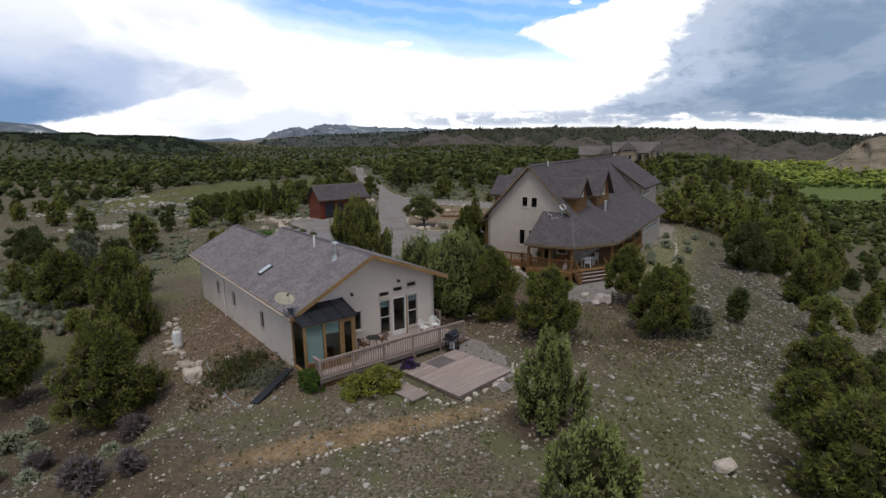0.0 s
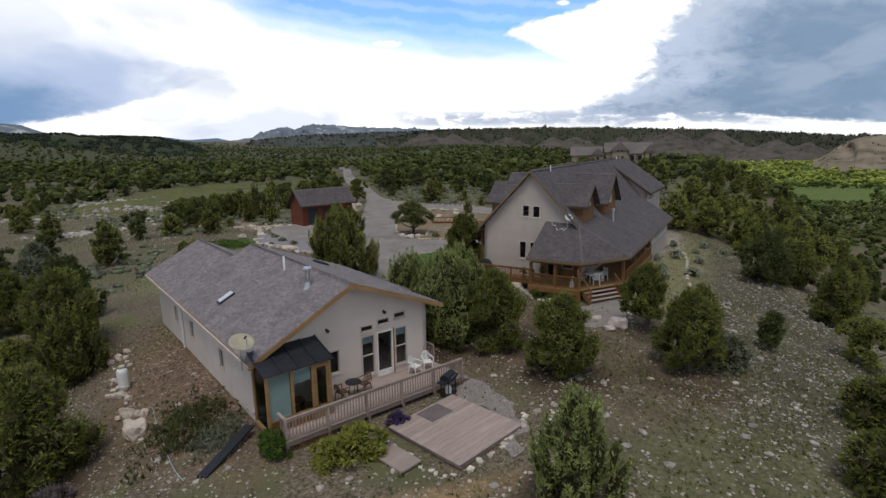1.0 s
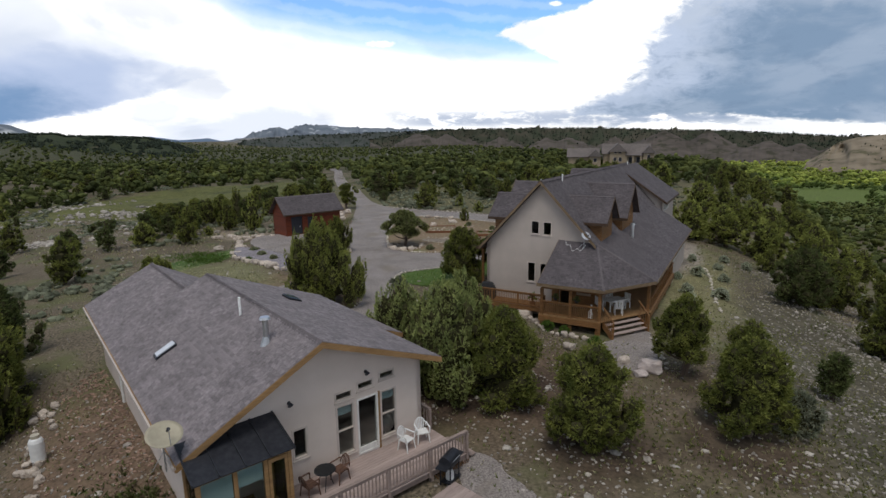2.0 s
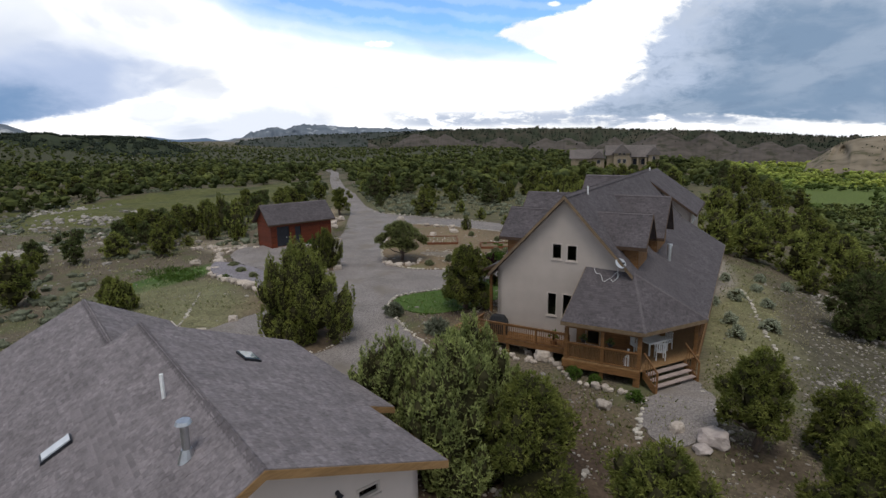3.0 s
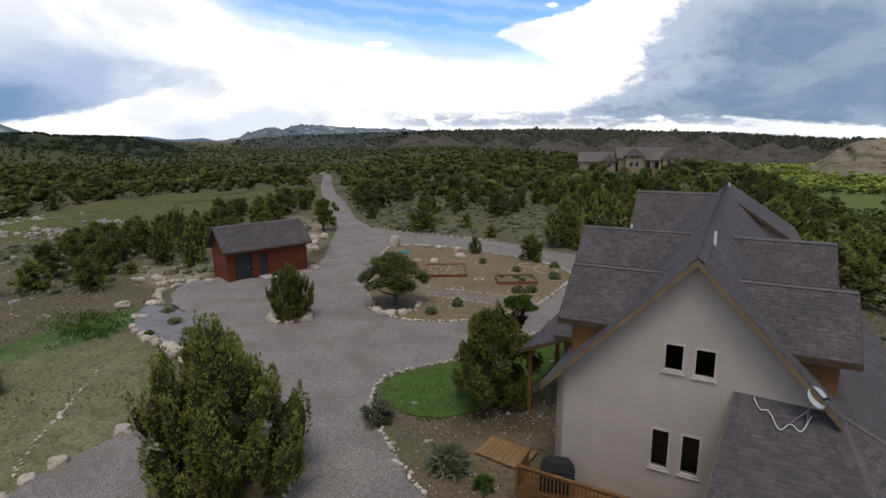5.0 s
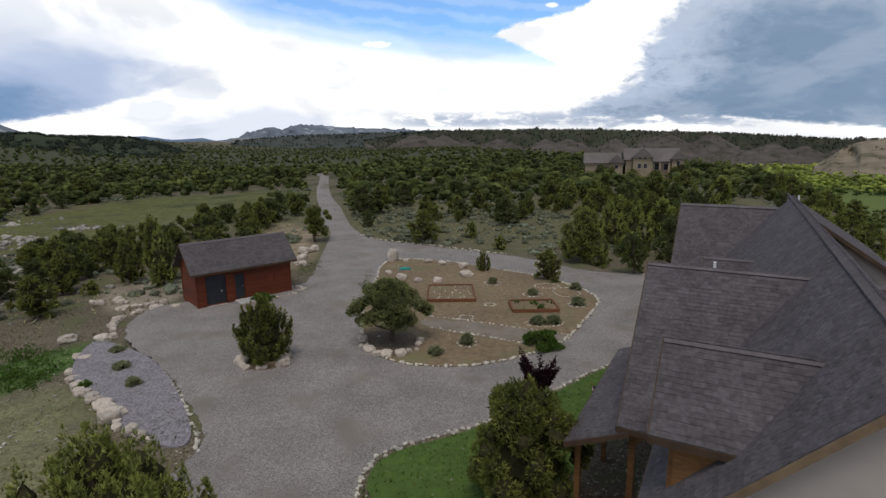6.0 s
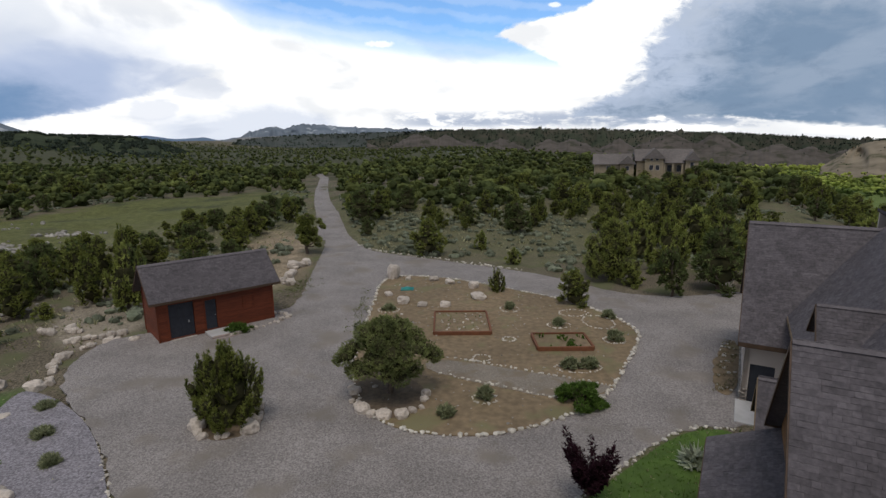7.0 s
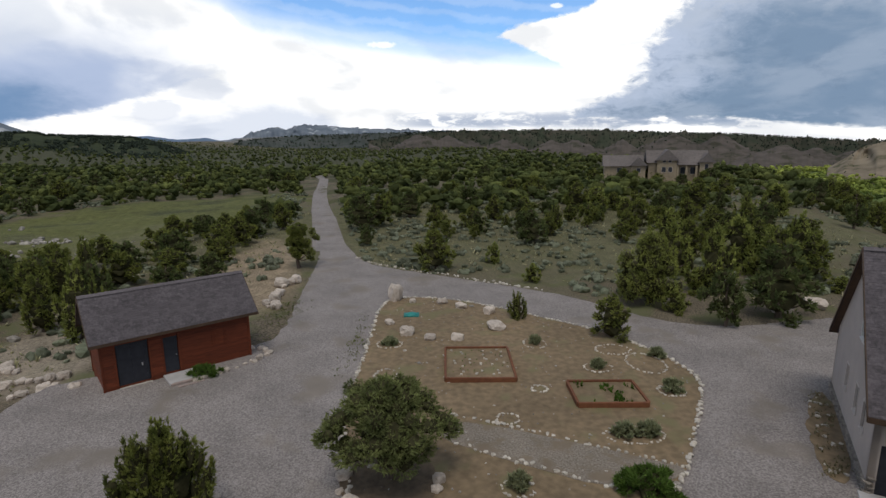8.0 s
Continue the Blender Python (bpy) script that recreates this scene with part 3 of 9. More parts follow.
def ridge_cap(parent, a, b, w=0.2):
    a, b = Vector(a), Vector(b)
    run = (b - a).length
    d = (b - a).normalized()
    side = d.cross(Vector((0, 0, 1))).normalized()
    bm = bmesh.new()
    n = max(1, int(run / 0.2))
    for i in range(n):
        p, q = a + d * run * i / n, a + d * run * (i + 1.15) / n
        z = Vector((0, 0, 0.035 + 0.01 * (i % 2)))
        low = Vector((0, 0, -w * 0.72 + 0.035))
        v = [bm.verts.new(x) for x in (p + z, q + z - Vector((0, 0, 0.012)), q + side * w + low, p + side * w + low + Vector((0, 0, 0.012)), p - side * w + low + Vector((0, 0, 0.012)), q - side * w + low)]
        bm.faces.new((v[0], v[1], v[2], v[3]))
        bm.faces.new((v[0], v[4], v[5], v[1]))
    return part("ridge_cap", bm, CAP, parent)


def railing(parent, a, b, z, height=0.95, gap=0.13, mat=None, post_every=1.9, posts=True, bar=0.035, top=(0.12, 0.045), horizontal=False):
    """A deck railing: top and bottom rails, posts and balusters, each its own piece."""
    a, b = Vector(a), Vector(b)
    run = (b - a).length
    d = (b - a) / run
    rail = part("top_rail", beam(bmesh.new(), (*a, z + height), (*b, z + height), *top), mat, parent)
    part("bottom_rail", beam(bmesh.new(), (*a, z + 0.1), (*b, z + 0.1), 0.04, 0.07), mat, parent)
    part("middle_rail", beam(bmesh.new(), (*a, z + height - 0.08), (*b, z + height - 0.08), 0.04, 0.08), mat, parent)
    n = max(1, round(run / post_every))
    if posts:
        for i in range(n + 1):
            p = a + d * run * i / n
            part("post", boxes((p.x - 0.05, p.x + 0.05, p.y - 0.05, p.y + 0.05, z - 0.25, z + height - 0.025)), mat, parent)
    k = int(run / gap)
    me = None
    for i in range(1, k):
        p = a + d * run * i / k
        if me is None:
            bm = boxes((-bar / 2, bar / 2, -bar / 2, bar / 2, 0, height - 0.2))
            me = bpy.data.meshes.new("baluster")
            bm.to_mesh(me)
            bm.free()
            me.materials.append(mat)
        ob = new("baluster", me)
        ob.parent = parent
        ob.matrix_basis = pose(p.x, p.y, z + 0.12, 0, 0, math.degrees(math.atan2(d.y, d.x)))
    return rail


# ---- land ----
def ramp(x, lo, hi):
    t = min(1.0, max(0.0, (x - lo) / (hi - lo)))
    return t * t * (3 - 2 * t)


def soft(x, k=3.0):
    return x if x > 20 * k else k * math.log1p(math.exp(x / k))


def height(x, y):
    """The land: a level bench with the houses, a stony spur falling to a green valley on the east, a shallow hollow on the west."""
    edge = (x - 10.5) * 0.9 - (y - 25) * 0.4
    if y > 100:
        edge = edge - (y - 100) * 0.12 + 0.55 * soft(y - 250, 15.0)
    fall = 0.24 * soft(edge, 2.0) + 0.2 * soft(edge - 12, 3.0) + 0.4 * soft(edge - 24, 4.0)
    z = -min(fall, 30 + 8 * ramp(fall, 30, 120)) if fall < 300 else -38.0
    west = soft(-x - 19 + 0.12 * max(0.0, 46 - y), 3.0)
    z -= 4.2 * (1 - math.exp(-west * 0.1 / 4.2))
    # the bank beside the near house
    u, v = (x + 7.6) * 0.789 + (y - 25.64) * 0.6146, -(x + 7.6) * 0.6146 + (y - 25.64) * 0.789
    z -= min(2.4, 0.36 * soft(-u - 1.2, 0.8)) * ramp(v, -3, 3) * (1 - ramp(v, 17, 24)) * (1 - ramp(-u, 12, 20))
    south = soft(13 - y, 3.0)
    z -= 0.16 * south
    away = ramp(math.hypot((x - 2) / 34.0, (y - 70) / 58.0), 0.95, 1.6)
    wild = max(away, ramp(edge, 2, 8))
    z += wild * (1.1 * noise.noise((x * 0.045, y * 0.045, 0.3)) + 0.35 * noise.noise((x * 0.16, y * 0.16, 4.0)))
    far = ramp(y, 160, 420)
    z += far * (3.0 * noise.noise((x * 0.008, y * 0.008, 9.0)) + 1.0)
    rise = ramp(-x - 0.15 * y, 120, 520) * 26 * (0.8 + 0.5 * noise.noise((x * 0.004, y * 0.004, 2.0)))
    z += rise * ramp(y, 120, 420)
    return z


def spread_axis(lo, hi, fine_lo, fine_hi, step, growth=1.09):
    out = [fine_lo + i * step for i in range(int((fine_hi - fine_lo) / step) + 1)]
    s, v = step, out[-1]
    while v < hi:
        s *= growth
        v += s
        out.append(v)
    s, v = step, out[0]
    while v > lo:
        s *= growth
        v -= s
        out.insert(0, v)
    return out


def sheet(name, xs, ys, mat, z, label, category, kind="structure"):
    verts = [(x, y, z(x, y)) for y in ys for x in xs]
    w = len(xs)
    faces = [(j * w + i, j * w + i + 1, (j + 1) * w + i + 1, (j + 1) * w + i) for j in range(len(ys) - 1) for i in range(w - 1)]
    me = bpy.data.meshes.new(name)
    me.from_pydata(verts, [], faces)
    me.materials.append(mat)
    me.shade_smooth()
    return tagged(new(name, me), label, category, kind=kind)


sheet("ground", spread_axis(-4200, 4200, -60, 60, 0.8), spread_axis(-600, 4300, -12, 130, 0.8), GROUND, height, "dry grassy hillside with tan earth and scattered stones", "ground")


def smooth_loop(pts, rounds=2, closed=True):
    for _ in range(rounds):
        out = []
        n = len(pts)
        for i in range(n if closed else n - 1):
            a, b = pts[i], pts[(i + 1) % n]
            out += [(0.75 * a[0] + 0.25 * b[0], 0.75 * a[1] + 0.25 * b[1]), (0.25 * a[0] + 0.75 * b[0], 0.25 * a[1] + 0.75 * b[1])]
        pts = out if closed else [pts[0], *out, pts[-1]]
    return pts


def flat_patch(name, pts, z, mat, label, category, kind="structure", rounds=2, thick=0.1, ragged=0.0):
    bm = bmesh.new()
    loop = smooth_loop(pts, rounds + (2 if ragged else 0))
    if ragged:
        loop = [(x + ragged * noise.noise((x * 1.3, y * 1.3, 1.0)), y + ragged * noise.noise((x * 1.3, y * 1.3, 7.0))) for x, y in loop]
    top = [bm.verts.new((x, y, z)) for x, y in loop]
    low = [bm.verts.new((x, y, z - thick)) for x, y in loop]
    n = len(loop)
    for i in range(n):
        bm.faces.new((top[i], low[i], low[(i + 1) % n], top[(i + 1) % n]))
    es = [bm.edges.get((top[i], top[(i + 1) % n])) for i in range(n)]
    bmesh.ops.triangle_fill(bm, use_beauty=True, edges=es)
    bmesh.ops.recalc_face_normals(bm, faces=bm.faces[:])
    return solid(name, bm, mat, label, category, kind=kind)


def strip(name, pts, widths, mat, label, category, lift=0.05):
    """A road laid over the land along a line."""
    line = smooth_loop(pts, 3, False)
    bm = bmesh.new()
    rows = []
    for i, p in enumerate(line):
        a, b = line[max(0, i - 1)], line[min(len(line) - 1, i + 1)]
        d = Vector((b[0] - a[0], b[1] - a[1])).normalized()
        w = widths[0] + (widths[1] - widths[0]) * i / (len(line) - 1)
        rows.append([bm.verts.new((p[0] + d.y * w * k, p[1] - d.x * w * k, max(height(p[0] + d.y * w * k, p[1] - d.x * w * k), height(*p)) + lift)) for k in (-0.5, -0.17, 0.17, 0.5)])
    for r, s in zip(rows, rows[1:]):
        for i in range(3):
            bm.faces.new((r[i], r[i + 1], s[i + 1], s[i]))
    bmesh.ops.recalc_face_normals(bm, faces=bm.faces[:])
    return solid(name, bm, mat, label, category, kind="structure", smooth=True)


DRIVE_WEST = [(-17.5, 46.5), (-16.3, 51), (-14.3, 54.7), (-11.2, 58.5), (-10.4, 61.7), (-13, 65), (-16.6, 70.1), (-20, 73), (-23, 77.5), (-23.2, 82.5), (-19, 84),
              (-12.2, 88), (-11.8, 91), (-12.4, 97), (-13, 104), (-14.2, 117.9), (-17.5, 131), (-13, 127), (-9.8, 116), (-7.5, 111.5), (-4.7, 109.4), (1.2, 105.4)]
DRIVE_EAST = [(6.4, 101.8), (11, 98.5), (14.2, 93.8), (16.8, 91), (20.4, 89.7), (27, 91), (33, 92), (33, 87), (25, 84), (21, 80), (18, 75), (17.5, 70),
              (13.5, 68.8), (12, 69.1), (10.1, 68.4), (6.1, 65.3), (3, 62.8), (0.5, 61.4), (-2.8, 60.2), (-3.6, 57.2), (-2.3, 53), (-0.4, 48.8), (1.4, 45.4), (1.5, 43), (-2, 42), (-7, 41), (-11, 43)]
DRIVE = DRIVE_WEST + DRIVE_EAST
flat_patch("driveway", DRIVE, 0.03, GRAVEL, "grey gravel driveway and turning circle", "driveway", ragged=0.25)
strip("road", [(-13.6, 120), (-17.0, 136), (-20, 150), (-24.4, 169.5), (-31.7, 206), (-38.6, 246), (-44, 280), (-57.8, 331), (-72, 385)], (4.4, 3.2), GRAVEL, "pale gravel road winding into the woods", "road")
ISLAND = [(-5.3, 96.2), (-4.2, 98.6), (-0.2, 98.3), (4.4, 95.3), (8.2, 91.9), (11.2, 89.2), (13.4, 85.4), (14.2, 82.2), (13.4, 79.8), (11.2, 76.3), (9.3, 73.0), (6.6, 70.6),
          (3.4, 69.0), (1.0, 68.6), (-1.9, 69.2), (-3.6, 70.5), (-4.9, 73.2), (-5.6, 79), (-5.4, 87)]
flat_patch("garden_island", ISLAND, 0.07, SOIL, "bare brown earth garden inside the drive's loop", "garden bed")
flat_patch("garden_path", [(-0.3, 77.9), (9.0, 73.5), (9.2, 72.9), (6.4, 71.6), (0.0, 75.2), (-1.2, 76.5)], 0.085, PATH_GRAVEL, "gravel path across the garden island", "path", rounds=1)
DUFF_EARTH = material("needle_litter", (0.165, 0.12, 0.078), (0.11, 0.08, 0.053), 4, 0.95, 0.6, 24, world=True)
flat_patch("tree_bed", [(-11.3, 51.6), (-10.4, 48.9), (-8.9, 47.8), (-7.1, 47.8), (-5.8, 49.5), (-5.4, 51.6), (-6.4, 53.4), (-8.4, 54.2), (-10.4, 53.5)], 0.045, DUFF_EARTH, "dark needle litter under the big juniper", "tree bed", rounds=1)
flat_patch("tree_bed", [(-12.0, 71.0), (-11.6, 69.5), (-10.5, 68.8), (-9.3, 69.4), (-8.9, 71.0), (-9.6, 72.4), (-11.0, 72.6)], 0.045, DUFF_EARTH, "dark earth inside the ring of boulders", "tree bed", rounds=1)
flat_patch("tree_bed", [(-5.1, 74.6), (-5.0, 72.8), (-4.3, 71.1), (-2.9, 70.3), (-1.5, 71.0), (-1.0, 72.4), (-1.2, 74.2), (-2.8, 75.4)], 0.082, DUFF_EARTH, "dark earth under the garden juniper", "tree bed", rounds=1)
LAWN_EDGE = [(-3.3, 57.3), (-2.6, 59.9), (0.5, 61.1), (3, 62.5), (6.1, 65.0), (10.1, 68.1), (12, 68.8), (13.4, 68.5), (12.6, 66.2), (8.5, 62.8), (6, 59.0), (3, 56.0), (-0.6, 54.6)]
flat_patch("lawn", LAWN_EDGE, 0.06, LAWN, "small bright green mown lawn", "lawn")
flat_patch("patio_gravel", [(2.3, 22.6), (3.3, 23.8), (3.5, 26.3), (2.7, 28.8), (1.2, 30.3), (-0.2, 29.8), (0.7, 28.2), (2.2, 26.5)], 0.035, GRAVEL, "gravel yard beside the wooden platform", "gravel yard", ragged=0.6)
flat_patch("walk_gravel", [(9.5, 36.5), (12.5, 37.8), (14.4, 43.8), (10.8, 41.8), (9.0, 38.5)], 0.035, GRAVEL, "gravel walk at the porch steps", "gravel yard", ragged=0.4)
flat_patch("rock_bed", [(-13.0, 61.2), (-14.3, 61.9), (-18.4, 65.8), (-22, 69.6), (-23.6, 74.6), (-22.0, 74.2), (-20.0, 73.0), (-16.7, 70.1), (-12.8, 64.6), (-10.9, 60.8)], 0.045, material("purple_grey_gravel", (0.33, 0.3, 0.32), (0.14, 0.125, 0.135), 12, 0.95, 1.0, 22, world=True), "purple-grey gravel bed edged with boulders", "gravel bed", thick=1.2)


# ---- near house: low stucco house with a deck ----
H1_AT, H1_TURN = (-7.60, 25.64, 0.0), 37.92


def near_house():
    W, RU, LM, LW, WW = 8.75, 4.2, 11.6, 19.0, 6.2
    ridge, drop, low, over = 5.76, 0.525, 0.385, 0.56
    plan = lambda u: ridge - (RU - u) * drop if u < RU else ridge - (u - RU) * low
    h = thing("house", "low beige stucco house with brown shingle roof", "house", H1_AT, H1_TURN)
    th = 0.22

    def wall(a, b, top, openings=(), z0=-1.2):
        return part("wall", wall_mesh(a, b, z0, top, th, openings), STUCCO, h)

    under = 0.17
    front_open = [(4.92, 5.62, 0.85, 2.83), (5.8, 6.66, 0.6, 2.83), (6.82, 7.5, 0.9, 2.83), (4.9, 5.58, 3.05, 3.36), (5.82, 6.5, 3.2, 3.5), (6.78, 7.44, 3.33, 3.62), (3.22, 3.74, 1.45, 2.56)]
    front = wall((0, 0), (W, 0), (lambda s: plan(s) - under, (RU,)), front_open)
    f = dict(a=(0, 0), d=(1, 0), out=(0, -1))
    for i, (s0, s1, z0, z1) in enumerate(front_open):
        window(h, s=s0, z0=z0, w=s1 - s0, h=z1 - z0, name="glass_door" if i == 1 else "window", frame=FRAME_WHITE if i == 1 else FRAME, rails=1 if i in (0, 2) else 0, blind=0.78 if i in (0, 2) else None, **f)
    part("door_panel", boxes((5.86, 6.6, -0.0, 0.05, 0.65, 0.85)), FRAME_WHITE, h, "white lower panel of the glass door")
    part("door_casing", bevelled(boxes((6.69, 6.78, -0.03, 0.02, 0.5, 2.9))), TRIM, h, "stained wood door casing")
    left_open = [(LW - 5.5, LW - 4.9, 0.95, 2.0), (LW - 11.0, LW - 10.3, 0.95, 2.0), (LW - 14.6, LW - 14.0, 1.0, 2.0)]
    wall((0, LW), (0, 0), level(plan(0) - under), left_open)
    for s0, s1, z0, z1 in left_open:
        window(h, a=(0, LW), d=(0, -1), s=s0, z0=z0, w=s1 - s0, h=z1 - z0, out=(-1, 0))
    part("downpipe", rod(bmesh.new(), (-0.08, 12.6, -0.5), (-0.08, 12.6, 3.1), 0.06), FRAME_WHITE, h, "white rain pipe")
    BV = 3.8
    wall((W, 0), (W, BV), level(plan(W) - under))
    wall((W, BV), (9.7, BV), (lambda s: plan(W + s) - under, ()))
    wall((9.7, BV), (9.7, LM), level(plan(9.7) - under))
    wall((9.7, LM), (0, LM), (lambda s: plan(9.7 - s) - under, (9.7 - RU,)))
    wplan = lambda u: plan(WW / 2) - abs(u - WW / 2) * drop
    wall((WW, LM), (WW, LW), level(wplan(WW) - under))
    wall((WW, LW), (0, LW), (lambda s: wplan(WW - s) - under, (WW / 2,)))
    part("floor_slab", boxes((0.25, 8.45, 0.25, 11.45, 0.3, 0.55)), INSIDE, h)
    # roof
    ec = -over
    P = lambda u, v: (u, v, plan(u))
    fr = -0.72
    roof_plane(h, [P(ec, LM + 0.3), P(ec, fr), P(RU, fr), P(RU, LM + 0.3)], picked=(3.5, 9.5, 2.2, 3.3), seed=2, edges=(0, 1, 3), light=True)
    roof_plane(h, [P(9.28, fr), P(9.28, BV - 0.4), P(RU, BV - 0.4), P(RU, fr)], seed=3, edges=(0, 3), light=True)
    roof_plane(h, [P(10.3, BV - 0.4), P(10.3, LM + 0.3), P(RU, LM + 0.3), P(RU, BV - 0.4)], seed=4, edges=(0, 1, 3), light=True)
    Q = lambda u, v: (u, v, wplan(u))
    roof_plane(h, [Q(ec, LW + 0.5), Q(ec, LM + 0.3), Q(WW / 2, LM + 0.3), Q(WW / 2, LW + 0.5)], seed=5, edges=(0, 3), light=True)
    roof_plane(h, [Q(WW + over, LM + 0.3), Q(WW + over, LW + 0.5), Q(WW / 2, LW + 0.5), Q(WW / 2, LM + 0.3)], seed=6, edges=(0, 1), light=True)
    ridge_cap(h, P(RU, fr), P(RU, LM + 0.3))
    ridge_cap(h, Q(WW / 2, LM + 0.3), Q(WW / 2, LW + 0.5))
    # gutters, roof vents, roof windows
    bm = beam(bmesh.new(), (ec - 0.05, fr, plan(ec) - 0.1), (ec - 0.05, LW + 0.4, plan(ec) - 0.1), 0.1, 0.1)
    part("gutter", bm, FRAME, h, "tan metal gutter")
    bm = beam(bmesh.new(), (WW + over + 0.06, LM + 0.35, wplan(WW + over) - 0.08), (WW + over + 0.06, LW + 0.5, wplan(WW + over) - 0.08), 0.1, 0.1)
    part("gutter", bm, FRAME, h, "tan metal gutter")
    bm = rod(bmesh.new(), (3.5, 5.1, plan(3.5) - 0.05), (3.5, 5.1, plan(3.5) + 0.75), 0.055)
    part("vent_pipe", bm, WHITE, h, "white vent pipe")
    z = plan(3.25)
    stove = part("stove_pipe", rod(bmesh.new(), (3.25, 1.75, z - 0.1), (3.25, 1.75, z + 0.85), 0.1, 0.1, 14), STEEL, h, "shiny steel stovepipe")
    part("cap", rod(bmesh.new(), (3.25, 1.75, z + 0.88), (3.25, 1.75, z + 0.96), 0.2, 0.16, 14), STEEL, stove)
    part("flashing", rod(bmesh.new(), (3.25, 1.75, z - 0.12), (3.25, 1.75, z + 0.22), 0.24, 0.12, 14), STEEL, stove)
    for u, v, w, l, nm in ((0.9, 6.7, 0.8, 0.5, 0), (7.0, 8.1, 0.6, 0.95, 1)):
        s = -drop if u > RU else drop
        c = [(u - w / 2, v - l / 2), (u + w / 2, v - l / 2), (u + w / 2, v + l / 2), (u - w / 2, v + l / 2)]
        bm = hexa(bmesh.new(), [(a, b, plan(a) - 0.02) for a, b in c] + [(a, b, plan(a) + 0.11) for a, b in c])
        sk = part("roof_window", bm, DARK_METAL, h, "small flat roof window in a metal curb")
        c = [(u - w / 2 + 0.05, v - l / 2 + 0.05), (u + w / 2 - 0.05, v - l / 2 + 0.05), (u + w / 2 - 0.05, v + l / 2 - 0.05), (u - w / 2 + 0.05, v + l / 2 - 0.05)]
        bm = hexa(bmesh.new(), [(a, b, plan(a) + 0.105) for a, b in c] + [(a, b, plan(a) + 0.15) for a, b in c])
        part("pane", bm, ACRYLIC if u < RU else ROOF_GLASS, sk, "pale frosted dome" if u < RU else "sky-reflecting glass")
    # wall lamps
    for u, z in ((3.18, 3.62), (6.2, 3.85)):
        bm = rod(bmesh.new(), (u, 0, z), (u, -0.12, z), 0.07, 0.05)
        rod(bm, (u, -0.08, z + 0.02), (u - 0.06, -0.17, z - 0.06), 0.035, 0.055)
        rod(bm, (u, -0.08, z + 0.02), (u + 0.06, -0.17, z - 0.06), 0.035, 0.055)
        part("flood_lamp", bm, DARK_METAL, h)
    # sunroom
    sr = part("sunroom", boxes((-0.3, 2.5, -1.6, -0.0, 0.36, 0.52)), TRIM, h, "timber framed sunroom with blinds")
    u0, u1, v0 = -0.3, 2.5, -1.6
    for u in (u0, 0.72, 1.62, u1 - 0.12):
        part("post", boxes((u, u + 0.12, v0, v0 + 0.12, 0.52, 2.92)), TRIM, sr)
    for u in (u0, u1 - 0.12):
        part("post", boxes((u, u + 0.12, -0.14, -0.02, 0.52, 3.25)), TRIM, sr)
    part("beam", boxes((u0, u1, v0, v0 + 0.12, 2.9, 3.02)), TRIM, sr)
    part("sill", boxes((u0 + 0.12, u1 - 0.12, v0 + 0.01, v0 + 0.11, 0.95, 1.03)), TRIM, sr)
    for k, u in enumerate((u0, u1 - 0.12)):
        part("beam", hexa(bmesh.new(), [(u, v0 + 0.12, 2.9), (u + 0.12, v0 + 0.12, 2.9), (u + 0.12, -0.02, 3.3), (u, -0.02, 3.3), (u, v0 + 0.12, 3.02), (u + 0.12, v0 + 0.12, 3.02), (u + 0.12, -0.02, 3.46), (u, -0.02, 3.46)]), TRIM, sr)
    for a, b in ((u0 + 0.12, 0.72), (0.84, 1.62)):
        pn = part("pane", boxes((a, b, v0 + 0.05, v0 + 0.056, 1.03, 2.9)), GLASS, sr)
        pn.visible_shadow = False
        part("panel", boxes((a, b, v0 + 0.03, v0 + 0.08, 0.52, 0.95)), CEDAR, sr)
    part("blind", boxes((u0 + 0.14, 0.7, v0 + 0.075, v0 + 0.085, 1.03, 2.88)), BLIND, sr, "pale teal blind drawn right down")
    part("blind", boxes((0.86, 1.6, v0 + 0.075, v0 + 0.085, 2.3, 2.88)), BLIND, sr, "pale teal blind half drawn")
    dr = part("glass_door", boxes((1.76, 1.86, v0 + 0.01, v0 + 0.07, 0.54, 2.86), (2.28, 2.37, v0 + 0.01, v0 + 0.07, 0.54, 2.86), (1.86, 2.28, v0 + 0.01, v0 + 0.07, 0.54, 0.75), (1.86, 2.28, v0 + 0.01, v0 + 0.07, 2.74, 2.86)), TRIM, sr, "timber glass door")
    part("pane", boxes((1.86, 2.28, v0 + 0.035, v0 + 0.041, 0.75, 2.74)), GLASS, dr).visible_shadow = False
    for u in (u0 + 0.06, u1 - 0.06):
        part("pane", boxes((u, u + 0.006, v0 + 0.12, -0.14, 0.6, 2.95)), GLASS, sr).visible_shadow = False
    rf = lambda u, v: (u, v, 3.06 + (v - v0) * 0.29)
    bm = plate(bmesh.new(), [rf(u0 - 0.12, v0 - 0.12), rf(u1 + 0.12, v0 - 0.12), rf(u1 + 0.12, 0.0), rf(u0 - 0.12, 0.0)], 0.035)
    roof = part("glazed_roof", bm, DARK_METAL, sr, "dark metal and tinted glass lean-to roof")
    for i in range(5):
        u = u0 - 0.1 + (u1 - u0 + 0.16) * i / 4
        part("rib", beam(bmesh.new(), Vector(rf(u, v0 - 0.12)) + Vector((0, 0, 0.03)), Vector(rf(u, -0.02)) + Vector((0, 0, 0.03)), 0.05, 0.06), DARK_METAL, roof)
